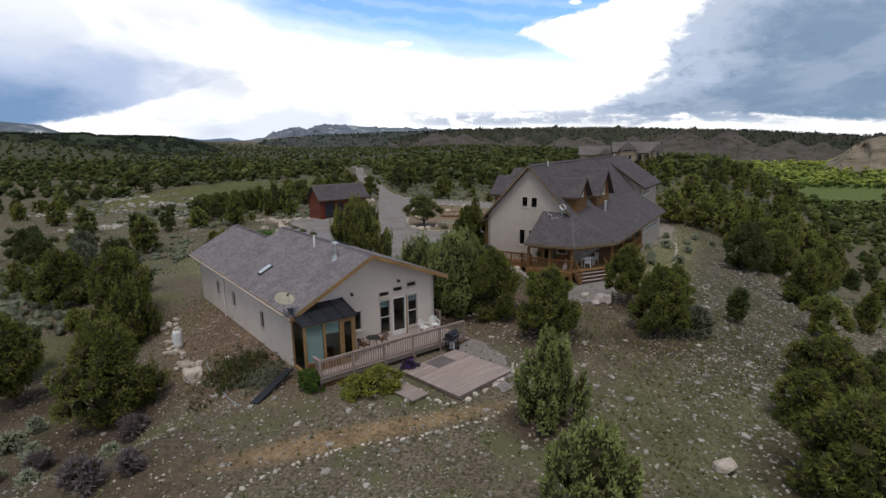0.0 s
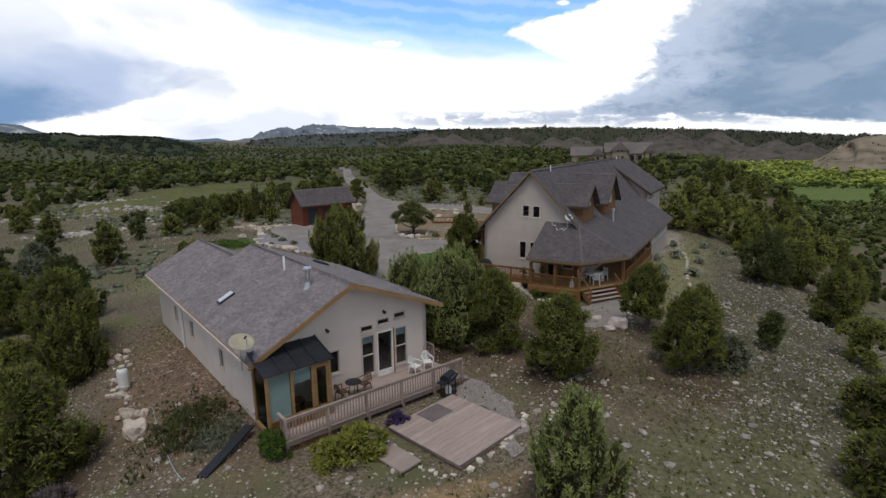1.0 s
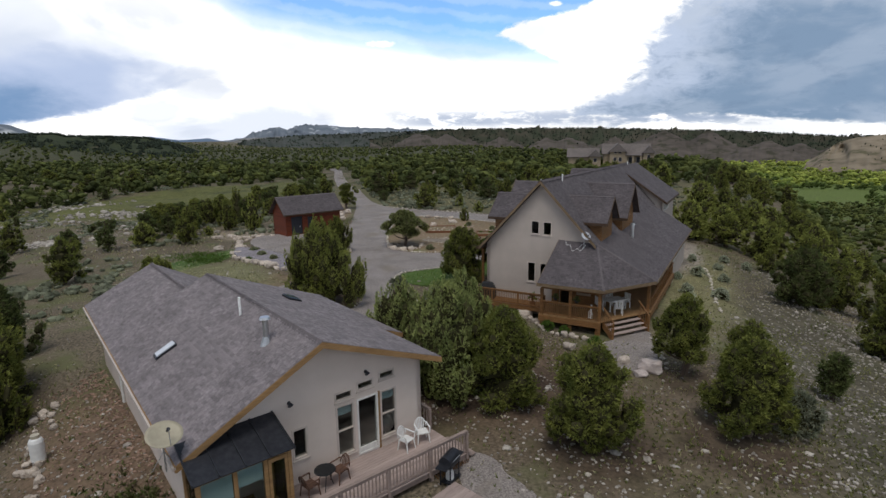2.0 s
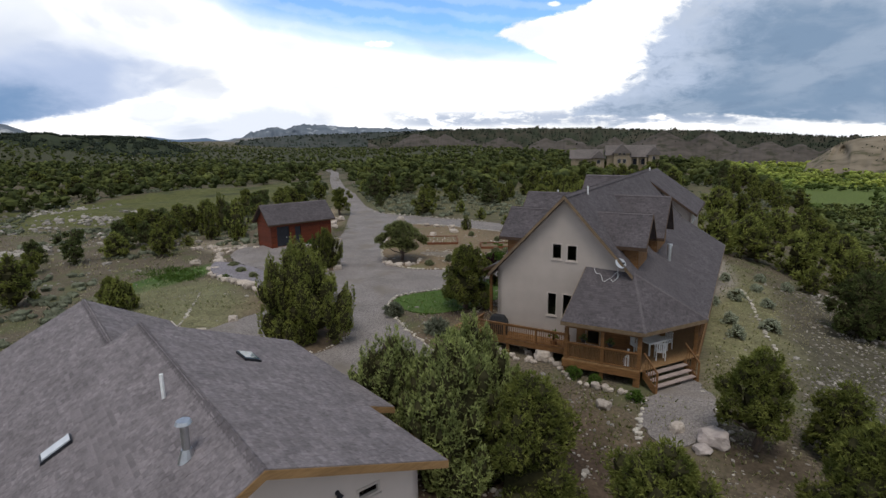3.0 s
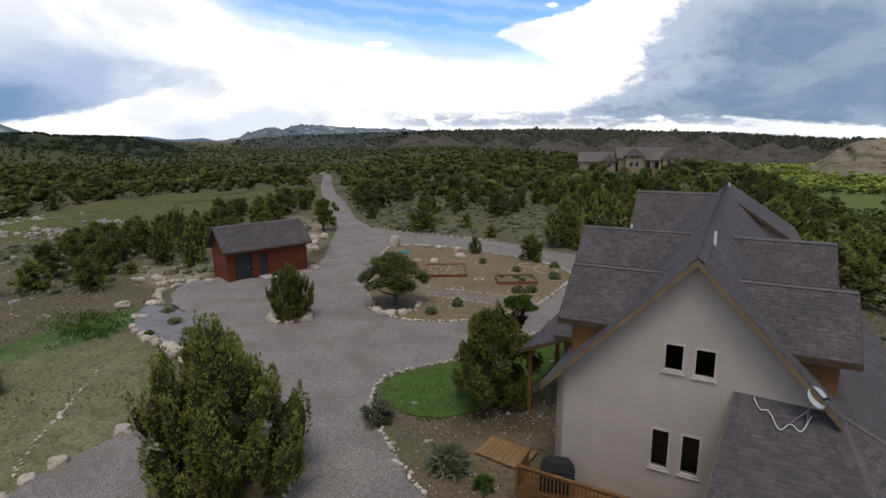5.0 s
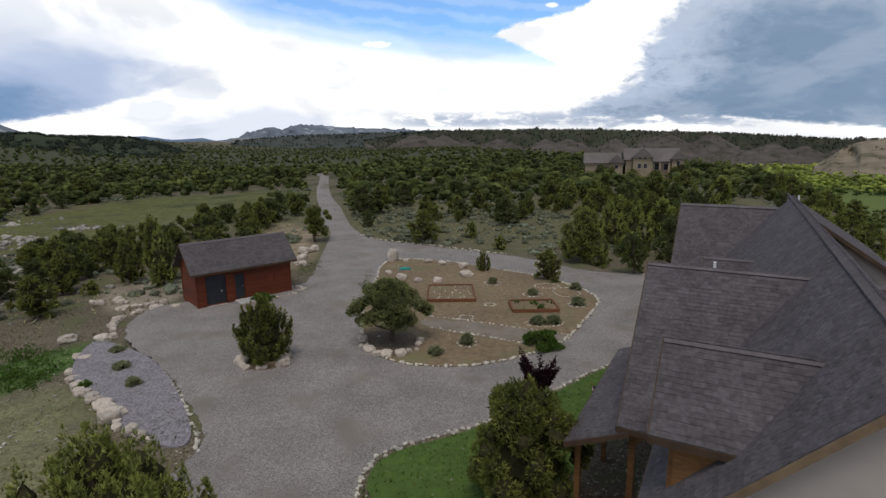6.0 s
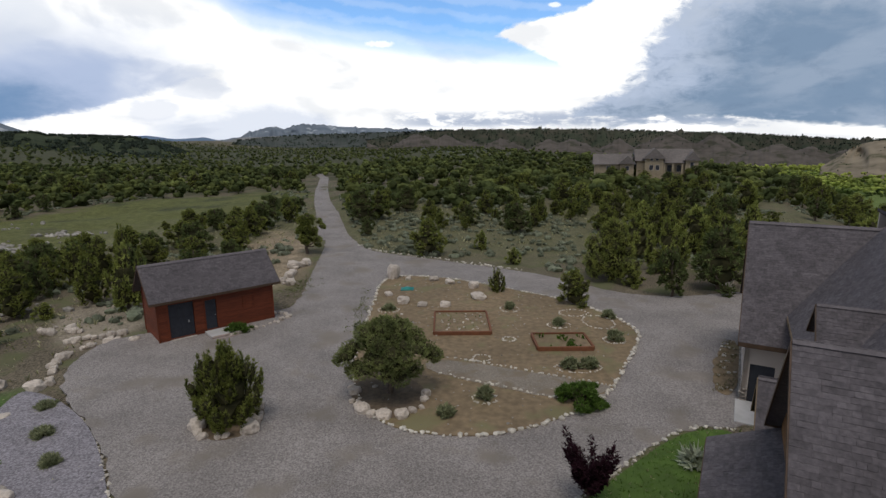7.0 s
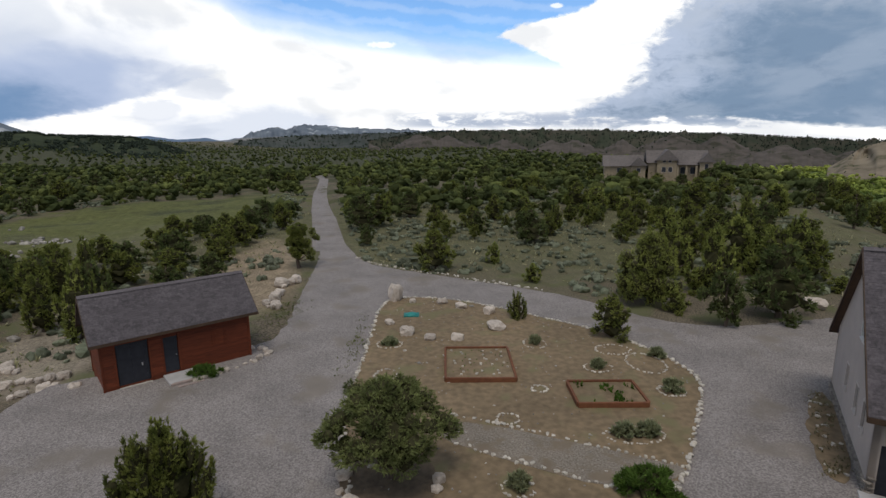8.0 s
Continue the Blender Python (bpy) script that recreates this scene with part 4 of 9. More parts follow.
    part("shelf", boxes((0.9, 1.6, -0.9, -0.4, 1.1, 1.16), (0.9, 0.96, -0.9, -0.4, 0.52, 1.1), (1.54, 1.6, -0.9, -0.4, 0.52, 1.1)), CEDAR, sr, "brown wooden shelf inside the sunroom")
    return h


near_house()


def deck():
    z = 0.5
    d = thing("deck", "weathered grey wooden deck with baluster railing", "deck", H1_AT, H1_TURN)
    me = None
    v = -2.5
    part("framing", boxes((0.05, 9.0, -2.42, -0.02, z - 0.28, z - 0.045)), RAIL_GREY, d, "deck framing")
    n = 17
    for i in range(n):
        w = 2.5 / n
        v0 = -2.5 + i * w
        u0 = 2.65 if v0 > -1.75 else 0.0
        part("board", boxes((u0 if u0 else -0.02, 9.1, v0 + 0.004, v0 + w - 0.004, z - 0.04, z)), DECK_GREY, d)
    for u in (0.1, 1.9, 3.8, 5.6, 7.4, 8.95):
        part("post", boxes((u - 0.06, u + 0.06, -2.42, -2.3, -0.9, z - 0.29)), RAIL_GREY, d)
    railing(d, (0.05, -2.46), (9.05, -2.46), z, 0.92, 0.14, RAIL_GREY)
    railing(d, (0.05, -2.4), (0.05, -1.75), z, 0.92, 0.14, RAIL_GREY, posts=False)
    railing(d, (9.05, -0.2), (9.05, 1.2), z, 0.92, 0.2, RAIL_GREY)
    for i in range(3):
        part("step", boxes((9.1 + i * 0.28, 9.4 + i * 0.28, -2.3, -0.9, z - 0.17 * (i + 1) - 0.05, z - 0.17 * (i + 1))), RAIL_GREY, d)
    for a, b in ((0.15, 1.85), (7.5, 8.9)):
        bm = bmesh.new()
        k = int((b - a) / 0.12)
        for i in range(k):
            u = a + i * 0.12
            beam(bm, (u, -2.44, -0.55), (u + 0.5, -2.44, z - 0.3), 0.012, 0.03)
            beam(bm, (u + 0.5, -2.455, -0.55), (u, -2.455, z - 0.3), 0.012, 0.03)
        part("lattice", bm, CEDAR, d, "brown crossed lattice skirt")
    return d


deck()


def platform():
    d = thing("platform", "low pinkish-grey plank platform on the gravel", "wooden platform", (0.55, 25.1, 0.0), 45.0)
    n = 16
    part("frame", boxes((-1.85, 1.85, -1.95, 1.95, 0.0, 0.19)), RAIL_GREY, d)
    for i in range(n):
        y = -2.0 + 4.0 * i / n
        part("board", boxes((-1.95, 1.95, y + 0.004, y + 4.0 / n - 0.004, 0.19, 0.23)), DECK_GREY, d)
    m = thing("door_mat", "grey rubber mat on the platform", "mat", (-0.15, 26.35, 0.23), 45.0)
    part("mat", bevelled(boxes((-0.85, 0.45, -0.5, 0.5, 0.0, 0.015)), 0.005), DARK_DOOR_MAT, m)
    s = thing("wooden_step", "low wooden step beside the platform", "step", (-1.1, 24.0, 0.0), 45.0)
    part("tread", boxes((-1.6, -0.6, -1.0, 0.8, 0.05, 0.13)), DECK_GREY, s)


DARK_DOOR_MAT = material("grey_mat", (0.17, 0.14, 0.14), (0.14, 0.115, 0.115), 6, 0.9, 0.3, 60)
platform()

# ---- big house ----
H2_AT, H2_TURN = (4.1, 49.02, 0.0), -31.43


def big_house():
    W, RU, RZ, S = 8.26, 4.13, 9.54, 1.07
    GV0, GV1, GU, GR = 25.0, 34.8, -2.15, 8.75
    h = thing("house", "tall two-storey beige stucco house with wraparound porch", "house", H2_AT, H2_TURN)
    plan = lambda u: RZ - abs(u - RU) * S
    th, under = 0.24, 0.2
    F = 0.95
    def wall(a, b, top, openings=(), z0=-0.6, mat=STUCCO_GREY, name="wall"):
        return part(name, wall_mesh(a, b, z0, top, th, openings), mat, h)

    front_open = [(3.39, 3.96, 5.8, 6.71), (4.26, 4.85, 5.76, 6.68), (3.18, 3.74, 2.36, 3.75), (4.08, 4.64, 2.36, 3.75), (5.6, 6.3, F + 0.05, 3.0), (6.8, 7.6, 1.9, 3.0)]
    wall((0, 0), (W, 0), (lambda s: plan(s) - under, (RU,)), front_open)
    for i, (a, b, z0, z1) in enumerate(front_open):
        window(h, a=(0, 0), d=(1, 0), s=a, z0=z0, w=b - a, h=z1 - z0, out=(0, -1), name="glass_door" if i == 4 else "window", frame=FRAME if i != 4 else TRIM)
    wall((0, GV0), (0, 0), level(plan(0) - under), [(GV0 - 3.2, GV0 - 2.2, 1.9, 3.2), (GV0 - 12.2, GV0 - 11.2, F, 3.0)])
    window(h, a=(0, GV0), d=(0, -1), s=GV0 - 3.2, z0=1.9, w=1.0, h=1.3, out=(-1, 0))
    part("front_door", bevelled(boxes((-0.02, 0.06, 11.2, 12.2, F, 3.0))), CEDAR, h, "brown wooden front door")
    right_open = [(2.0 + i * 3.0, 3.8 + i * 3.0, 1.8, 3.0) for i in range(4)]
    wall((W, 0), (W, GV0), level(plan(W) - under), right_open)
    for a, b, z0, z1 in right_open:
        window(h, a=(W, 0), d=(0, 1), s=a, z0=z0, w=b - a, h=z1 - z0, out=(1, 0), bars=1)
    part("floor_slab", boxes((0.3, W - 0.3, 0.3, GV0, 0.3, F - 0.05)), INSIDE, h)
    part("upper_floor", boxes((0.3, W - 0.3, 0.3, GV0, 4.2, 4.5)), INSIDE, h)
    # main roof
    fr = -0.45
    P = lambda u, v: (u, v, plan(u))
    roof_plane(h, [P(-0.45, GV0 + 1.5), P(-0.45, fr), P(RU, fr), P(RU, 30)], seed=11, edges=(0, 1), fascia=GOLD_TRIM)
    roof_plane(h, [P(8.0, fr), P(8.0, GV0 + 1.5), P(RU, 30), P(RU, fr)], seed=12, edges=(3,), fascia=GOLD_TRIM)
    ridge_cap(h, P(RU, fr), P(RU, 30))
    # gabled dormers
    def dormer(side, v, half, rz, slope, face, low=None, win=True, depth_in=None):
        """A gabled dormer on the slope of the side (-1 west, 1 east), ridge at v."""
        cross = RU + side * (RZ - rz) / S
        out_u = face + side * 0.42
        ez = rz - (half + 0.35) * slope
        ein = RU + side * (RZ - ez) / S
        ein = max(ein, cross) if side > 0 else min(ein, cross)
        if side > 0:
            ein = min(ein, out_u - 0.05)
        else:
            ein = max(ein, out_u + 0.05)
        a = [(out_u, v - half - 0.35, ez), (ein, v - half - 0.35, ez), (cross, v, rz), (out_u, v, rz)]
        b = [(ein, v + half + 0.35, ez), (out_u, v + half + 0.35, ez), (out_u, v, rz), (cross, v, rz)]
        if side > 0:
            a = [a[1], a[0], a[3], a[2]]
            b = [b[1], b[0], b[3], b[2]]
        seed = int(v * 10) + (50 if side > 0 else 0)
        roof_plane(h, a, 0.12, seed=seed, edges=(0, 1 if side > 0 else 3), name="dormer_roof", fascia=DARK_TRIM)
        roof_plane(h, b, 0.12, seed=seed + 1, edges=(0, 3 if side > 0 else 1), name="dormer_roof", fascia=DARK_TRIM)
        ridge_cap(h, (out_u, v, rz), (cross, v, rz), 0.13)
        base = plan(face) - 0.3 if low is None else low
        top = (lambda s: rz - 0.13 - abs(s - half) * slope, (half,))
        ops = [(half - 0.4, half + 0.4, rz - half * slope - 0.35, rz - half * slope + 0.45)] if win else []
        a2, b2 = ((face, v + half), (face, v - half)) if side < 0 else ((face, v - half), (face, v + half))
        wall(a2, b2, top, ops, z0=base, mat=CEDAR, name="dormer_wall")
        for s0, s1, z0, z1 in ops:
            window(h, a=a2, d=(0, -1) if side < 0 else (0, 1), s=s0, z0=z0, w=s1 - s0, h=z1 - z0, out=(side, 0), bars=1, frame=FRAME_WHITE)
        for s in (-1, 1):
            x0, x1 = sorted((face - side * 0.1, ein))
            if x1 - x0 > 0.1:
                wz = rz - half * slope - 0.12
                part("dormer_cheek", hexa(bmesh.new(), [(x0, v + s * half - 0.06, min(plan(x0), wz) - 0.2), (x1, v + s * half - 0.06, min(plan(x1), wz) - 0.2), (x1, v + s * half + 0.06, min(plan(x1), wz) - 0.2), (x0, v + s * half + 0.06, min(plan(x0), wz) - 0.2),
                                                      (x0, v + s * half - 0.06, wz), (x1, v + s * half - 0.06, wz), (x1, v + s * half + 0.06, wz), (x0, v + s * half + 0.06, wz)]), CEDAR, h, "brown wood dormer cheek")

    dormer(-1, 2.7, 1.55, 8.35, 0.86, 0.15)
    dormer(1, 2.6, 1.55, 8.35, 0.86, 8.0)
    dormer(1, 9.0, 2.2, 8.75, 0.95, 8.2, low=4.5)
    dormer(-1, 18.6, 1.2, 7.3, 0.9, 0.2)
    dormer(-1, 9.6, 4.2, 8.7, 0.95, -1.25, low=4.2, win=False)
    # porch roof that wraps the south-west front and the east side
    pz = 3.07
    p0, q0, q1 = (5.4, 0.02, 5.55), (7.95, 0.02, 5.45), (7.95, 24.0, 5.45)
    p1, p2, p3, p4 = (4.86, -2.75, pz), (9.08, -2.64, pz), (11.68, 1.15, pz), (11.8, 24.0, pz)
    roof_plane(h, [p1, p2, q0, p0], 0.14, picked=(0.2, 4.2, 0.6, 2.4), seed=21, edges=(0, 3), fascia=GOLD_TRIM)
    roof_plane(h, [p2, p3, q0], 0.14, seed=22, edges=(0,), fascia=GOLD_TRIM)
    roof_plane(h, [p3, p4, q1, q0], 0.14, seed=23, edges=(0, 1), fascia=GOLD_TRIM)
    ridge_cap(h, q0, p2, 0.12)
    ridge_cap(h, q0, p3, 0.12)
    inset = [(5.1, -2.4), (8.85, -2.3), (11.2, 1.3), (11.3, 12.0), (11.3, 23.7)]
    for (a, b) in zip(inset, inset[1:]):
        part("porch_beam", beam(bmesh.new(), (*a, pz - 0.28), (*b, pz - 0.28), 0.16, 0.22), CEDAR, h)
    for u, v in inset[:3] + [(7.0, -2.35), (11.25, 5.0), (11.3, 9.0), (11.3, 12.0)]:
        part("porch_post", bevelled(boxes((u - 0.1, u + 0.1, v - 0.1, v + 0.1, 0.0, pz - 0.38)), 0.012), CEDAR, h)
    part("porch_ceiling", plate(bmesh.new(), [(5.0, -2.5, pz - 0.2), (9.0, -2.45, pz - 0.2), (11.4, 1.2, pz - 0.2), (11.5, 23.8, pz - 0.2), (W + 0.01, 23.8, pz - 0.16), (W + 0.01, -0.01, pz - 0.16), (5.0, -0.01, pz - 0.16)], 0.03), CEDAR, h, "brown boarded porch ceiling")
    # enclosed sun porch on the east side
    bays = [(0.4 + i * 1.5, 1.6 + i * 1.5, 1.9, 2.75) for i in range(6)]
    wall((11.3, 13.0), (11.3, 23.5), level(pz - 0.4), bays)
    for a, b, z0, z1 in bays:
        window(h, a=(11.3, 13.0), d=(0, 1), s=a, z0=z0, w=b - a, h=z1 - z0, out=(1, 0), frame=FRAME_WHITE, bars=1, rails=1)
    wall((W, 13.0), (11.3, 13.0), level(pz - 0.3), [(0.5, 1.5, 1.5, 2.7), (1.8, 2.8, 1.5, 2.7)])
    for a in (0.5, 1.8):
        window(h, a=(W, 13.0), d=(1, 0), s=a, z0=1.5, w=1.0, h=1.2, out=(0, -1), frame=FRAME_WHITE, bars=1, rails=1)
    # garage wing across the far end
    gz, gs = 8.75, 1.0
    gplan = lambda v: gz - abs(v - 29.9) * gs
    gable_open = [(GV1 - 29.4, GV1 - 28.2, 4.9, 6.2), (GV1 - 27.15, GV1 - 26.5, 1.75, 2.95), (GV1 - 28.9, GV1 - 28.25, 1.75, 2.95), (GV1 - 31.4, GV1 - 30.75, 1.75, 2.95)]
    wall((GU, GV1), (GU, GV0), (lambda s: gplan(GV1 - s) - under, (GV1 - 29.9,)), gable_open)
    for a, b, z0, z1 in gable_open:
        window(h, a=(GU, GV1), d=(0, -1), s=a, z0=z0, w=b - a, h=z1 - z0, out=(-1, 0), frame=FRAME_WHITE if z0 > 4 else FRAME, bars=1 if z0 > 4 else 0)
    wall((GU, GV0), (0.05, GV0), level(gplan(GV0) - under), [(0.3, 1.4, -0.1, 2.1)])
    part("garage_door", boxes((GU + 0.3, GU + 1.4, GV0 + 0.08, GV0 + 0.14, -0.1, 2.1)), DARK_DOOR, h, "dark garage side door")
    # the wing's east half carries on the main ridge with a gentler slope
    es = 0.7
    eplan = lambda u: RZ - 0.28 - (u - RU) * es
    wall((RU, GV0 - 0.3), (GR, GV0 - 0.3), (lambda s: eplan(RU + s) - under, ()))
    east_open = [(1.6, 2.6, 4.6, 5.8), (2.9, 3.9, 4.6, 5.8), (4.2, 5.2, 4.6, 5.8)]
    wall((GR, GV0 - 0.3), (GR, GV1), level(eplan(GR) - under), east_open)
    for a, b, z0, z1 in east_open:
        window(h, a=(GR, GV0 - 0.3), d=(0, 1), s=a, z0=z0, w=b - a, h=z1 - z0, out=(1, 0), frame=FRAME_WHITE, rails=1)
    wall((GR, GV1), (RU, GV1), (lambda s: eplan(GR - s) - under, ()))
    wall((RU, GV1), (GU, GV1), level(gplan(GV1) - under))
    E_ = lambda u, v: (u, v, eplan(u))
    roof_plane(h, [E_(GR + 0.5, GV0 - 0.8), E_(GR + 0.5, GV1 + 0.5), E_(RU, GV1 + 0.5), E_(RU, GV0 - 0.8)], seed=33, edges=(0, 1, 3), fascia=DARK_TRIM)
    G = lambda u, v: (u, v, gplan(v))
    roof_plane(h, [G(GU - 0.32, GV0 - 0.5), G(RU + 0.3, GV0 - 0.5), G(RU + 0.3, 29.9), G(GU - 0.32, 29.9)], seed=31, edges=(0, 3), fascia=DARK_TRIM)
    roof_plane(h, [G(RU, GV1 + 0.5), G(GU - 0.32, GV1 + 0.5), G(GU - 0.32, 29.9), G(RU, 29.9)], seed=32, edges=(0, 1), fascia=DARK_TRIM)
    ridge_cap(h, G(GU - 0.32, 29.9), G(RU, 29.9))
    for v0, v1 in ((GV0 - 0.45, 29.9), (29.9, GV1 + 0.45)):
        a, b = gplan(v0) - 0.2, gplan(v1) - 0.2
        part("soffit", hexa(bmesh.new(), [(GU - 0.28, v0, a - 0.03), (GU - 0.01, v0, a - 0.03), (GU - 0.01, v1, b - 0.03), (GU - 0.28, v1, b - 0.03), (GU - 0.28, v0, a), (GU - 0.01, v0, a), (GU - 0.01, v1, b), (GU - 0.28, v1, b)]), DARK_TRIM, h, "dark brown boarded soffit")
    # boarding on the wall under the porch
    for u0, u1, z0, z1 in ((5.0, 5.52, 0.95, 2.8), (6.4, 6.72, 0.95, 2.8), (6.72, 7.7, 0.95, 1.8), (7.7, 8.24, 0.95, 2.8)):
        part("porch_boarding", boxes((u0, u1, -0.025, -0.004, z0, z1)), CEDAR, h)
    # stone base course of the garage gable
    rnd = random.Random(8)
    me = [rock_mesh(60 + i, STONE_CLAD, 1, 0.18) for i in range(4)]
    v = GV0 + 0.1
    while v < GV1:
        for k in range(3):
            ob = new("stone", rnd.choice(me))
            ob.parent = h
            ob.matrix_basis = Matrix.Translation((GU - 0.02, v + 0.12 * (k % 2), 0.08 + k * 0.2)) @ Matrix.Diagonal((0.09, rnd.uniform(0.15, 0.2), 0.11, 1))
        v += 0.3
    for u in (GU + 0.12, GU + 1.6, GU + 1.9):
        for k in range(4):
            ob = new("stone", rnd.choice(me))
            ob.parent = h
            ob.matrix_basis = Matrix.Translation((u + 0.05 * (k % 2), GV0 - 0.02, 0.08 + k * 0.2)) @ Matrix.Diagonal((rnd.uniform(0.14, 0.18), 0.09, 0.11, 1))
    part("door_slab", bevelled(boxes((GU - 0.2, GU + 1.6, GV0 - 2.6, GV0 - 0.02, -0.1, 0.09)), 0.02), CONCRETE, h, "pale concrete slab at the side door")
    # entry porch on the drive side
    part("entry_post", boxes((-3.05, -2.87, 5.5, 5.68, 0, 3.2)), CEDAR, h)
    part("entry_post", boxes((-3.05, -2.87, 13.4, 13.58, 0, 3.2)), CEDAR, h)
    part("entry_post", boxes((-3.05, -2.87, 9.8, 9.98, 0, 3.2)), CEDAR, h)
    for v in (5.5, 13.5):
        part("entry_post", boxes((-1.35, -1.15, v, v + 0.2, 0, 4.25)), CEDAR, h)
    part("entry_beam", boxes((-1.35, -1.15, 5.3, 13.8, 4.0, 4.2)), CEDAR, h)
    part("entry_beam", boxes((-3.05, -2.87, 5.3, 13.8, 3.2, 3.4)), CEDAR, h)
    roof_plane(h, [(-3.3, 14.0, 3.4), (-3.3, 5.0, 3.4), (-1.3, 5.0, 4.3), (-1.3, 14.0, 4.3)], 0.12, seed=41, edges=(0, 1, 3), name="entry_roof", fascia=DARK_TRIM)
    # small entry gable between the porch roof and the garage
    ev, ez, el, eu = 16.2, 5.0, 2.95, -1.9
    roof_plane(h, [(eu, ev - 1.9, el), (0.1, ev - 1.9, el), (0.1, ev, ez), (eu, ev, ez)], 0.12, seed=42, edges=(0, 3), name="entry_roof", fascia=GOLD_TRIM)
    roof_plane(h, [(0.1, ev + 1.9, el), (eu, ev + 1.9, el), (eu, ev, ez), (0.1, ev, ez)], 0.12, seed=43, edges=(0, 1), name="entry_roof", fascia=GOLD_TRIM)
    ridge_cap(h, (eu, ev, ez), (0.1, ev, ez), 0.13)
    for v in (ev - 1.6, ev + 1.6):
        part("entry_post", bevelled(boxes((eu + 0.25, eu + 0.43, v - 0.09, v + 0.09, 0, el - 0.05)), 0.012), CEDAR, h)
    part("entry_beam", boxes((eu + 0.25, eu + 0.43, ev - 1.7, ev + 1.7, el - 0.05, el + 0.15)), CEDAR, h)
    part("entry_gable", hexa(bmesh.new(), [(eu + 0.3, ev - 1.5, el + 0.15), (eu + 0.38, ev - 1.5, el + 0.15), (eu + 0.38, ev + 1.5, el + 0.15), (eu + 0.3, ev + 1.5, el + 0.15),
                                           (eu + 0.3, ev - 0.05, ez - 0.22), (eu + 0.38, ev - 0.05, ez - 0.22), (eu + 0.38, ev + 0.05, ez - 0.22), (eu + 0.3, ev + 0.05, ez - 0.22)]), CEDAR, h, "brown boarded gable")
    # pipes and dishes
    part("vent_pipe", rod(bmesh.new(), (4.4, 3.6, plan(4.4) - 0.1), (4.4, 3.6, plan(4.4) + 0.5), 0.05), WHITE, h, "white vent pipe")
    part("vent_pipe", rod(bmesh.new(), (0.5, 10.1, 7.9), (0.5, 10.1, 8.85), 0.05), WHITE, h, "white vent pipe")
    part("vent_pipe", rod(bmesh.new(), (4.3, 28.5, 8.8), (4.3, 28.5, 9.7), 0.05), WHITE, h, "white vent pipe")
    st = part("stove_pipe", rod(bmesh.new(), (8.93, 7.1, 4.4), (8.93, 7.1, 5.75), 0.13, 0.13, 14), STEEL, h, "shiny steel stovepipe")
    part("cap", rod(bmesh.new(), (8.93, 7.1, 5.75), (8.93, 7.1, 5.9), 0.19, 0.17, 14), STEEL, st)
    return h


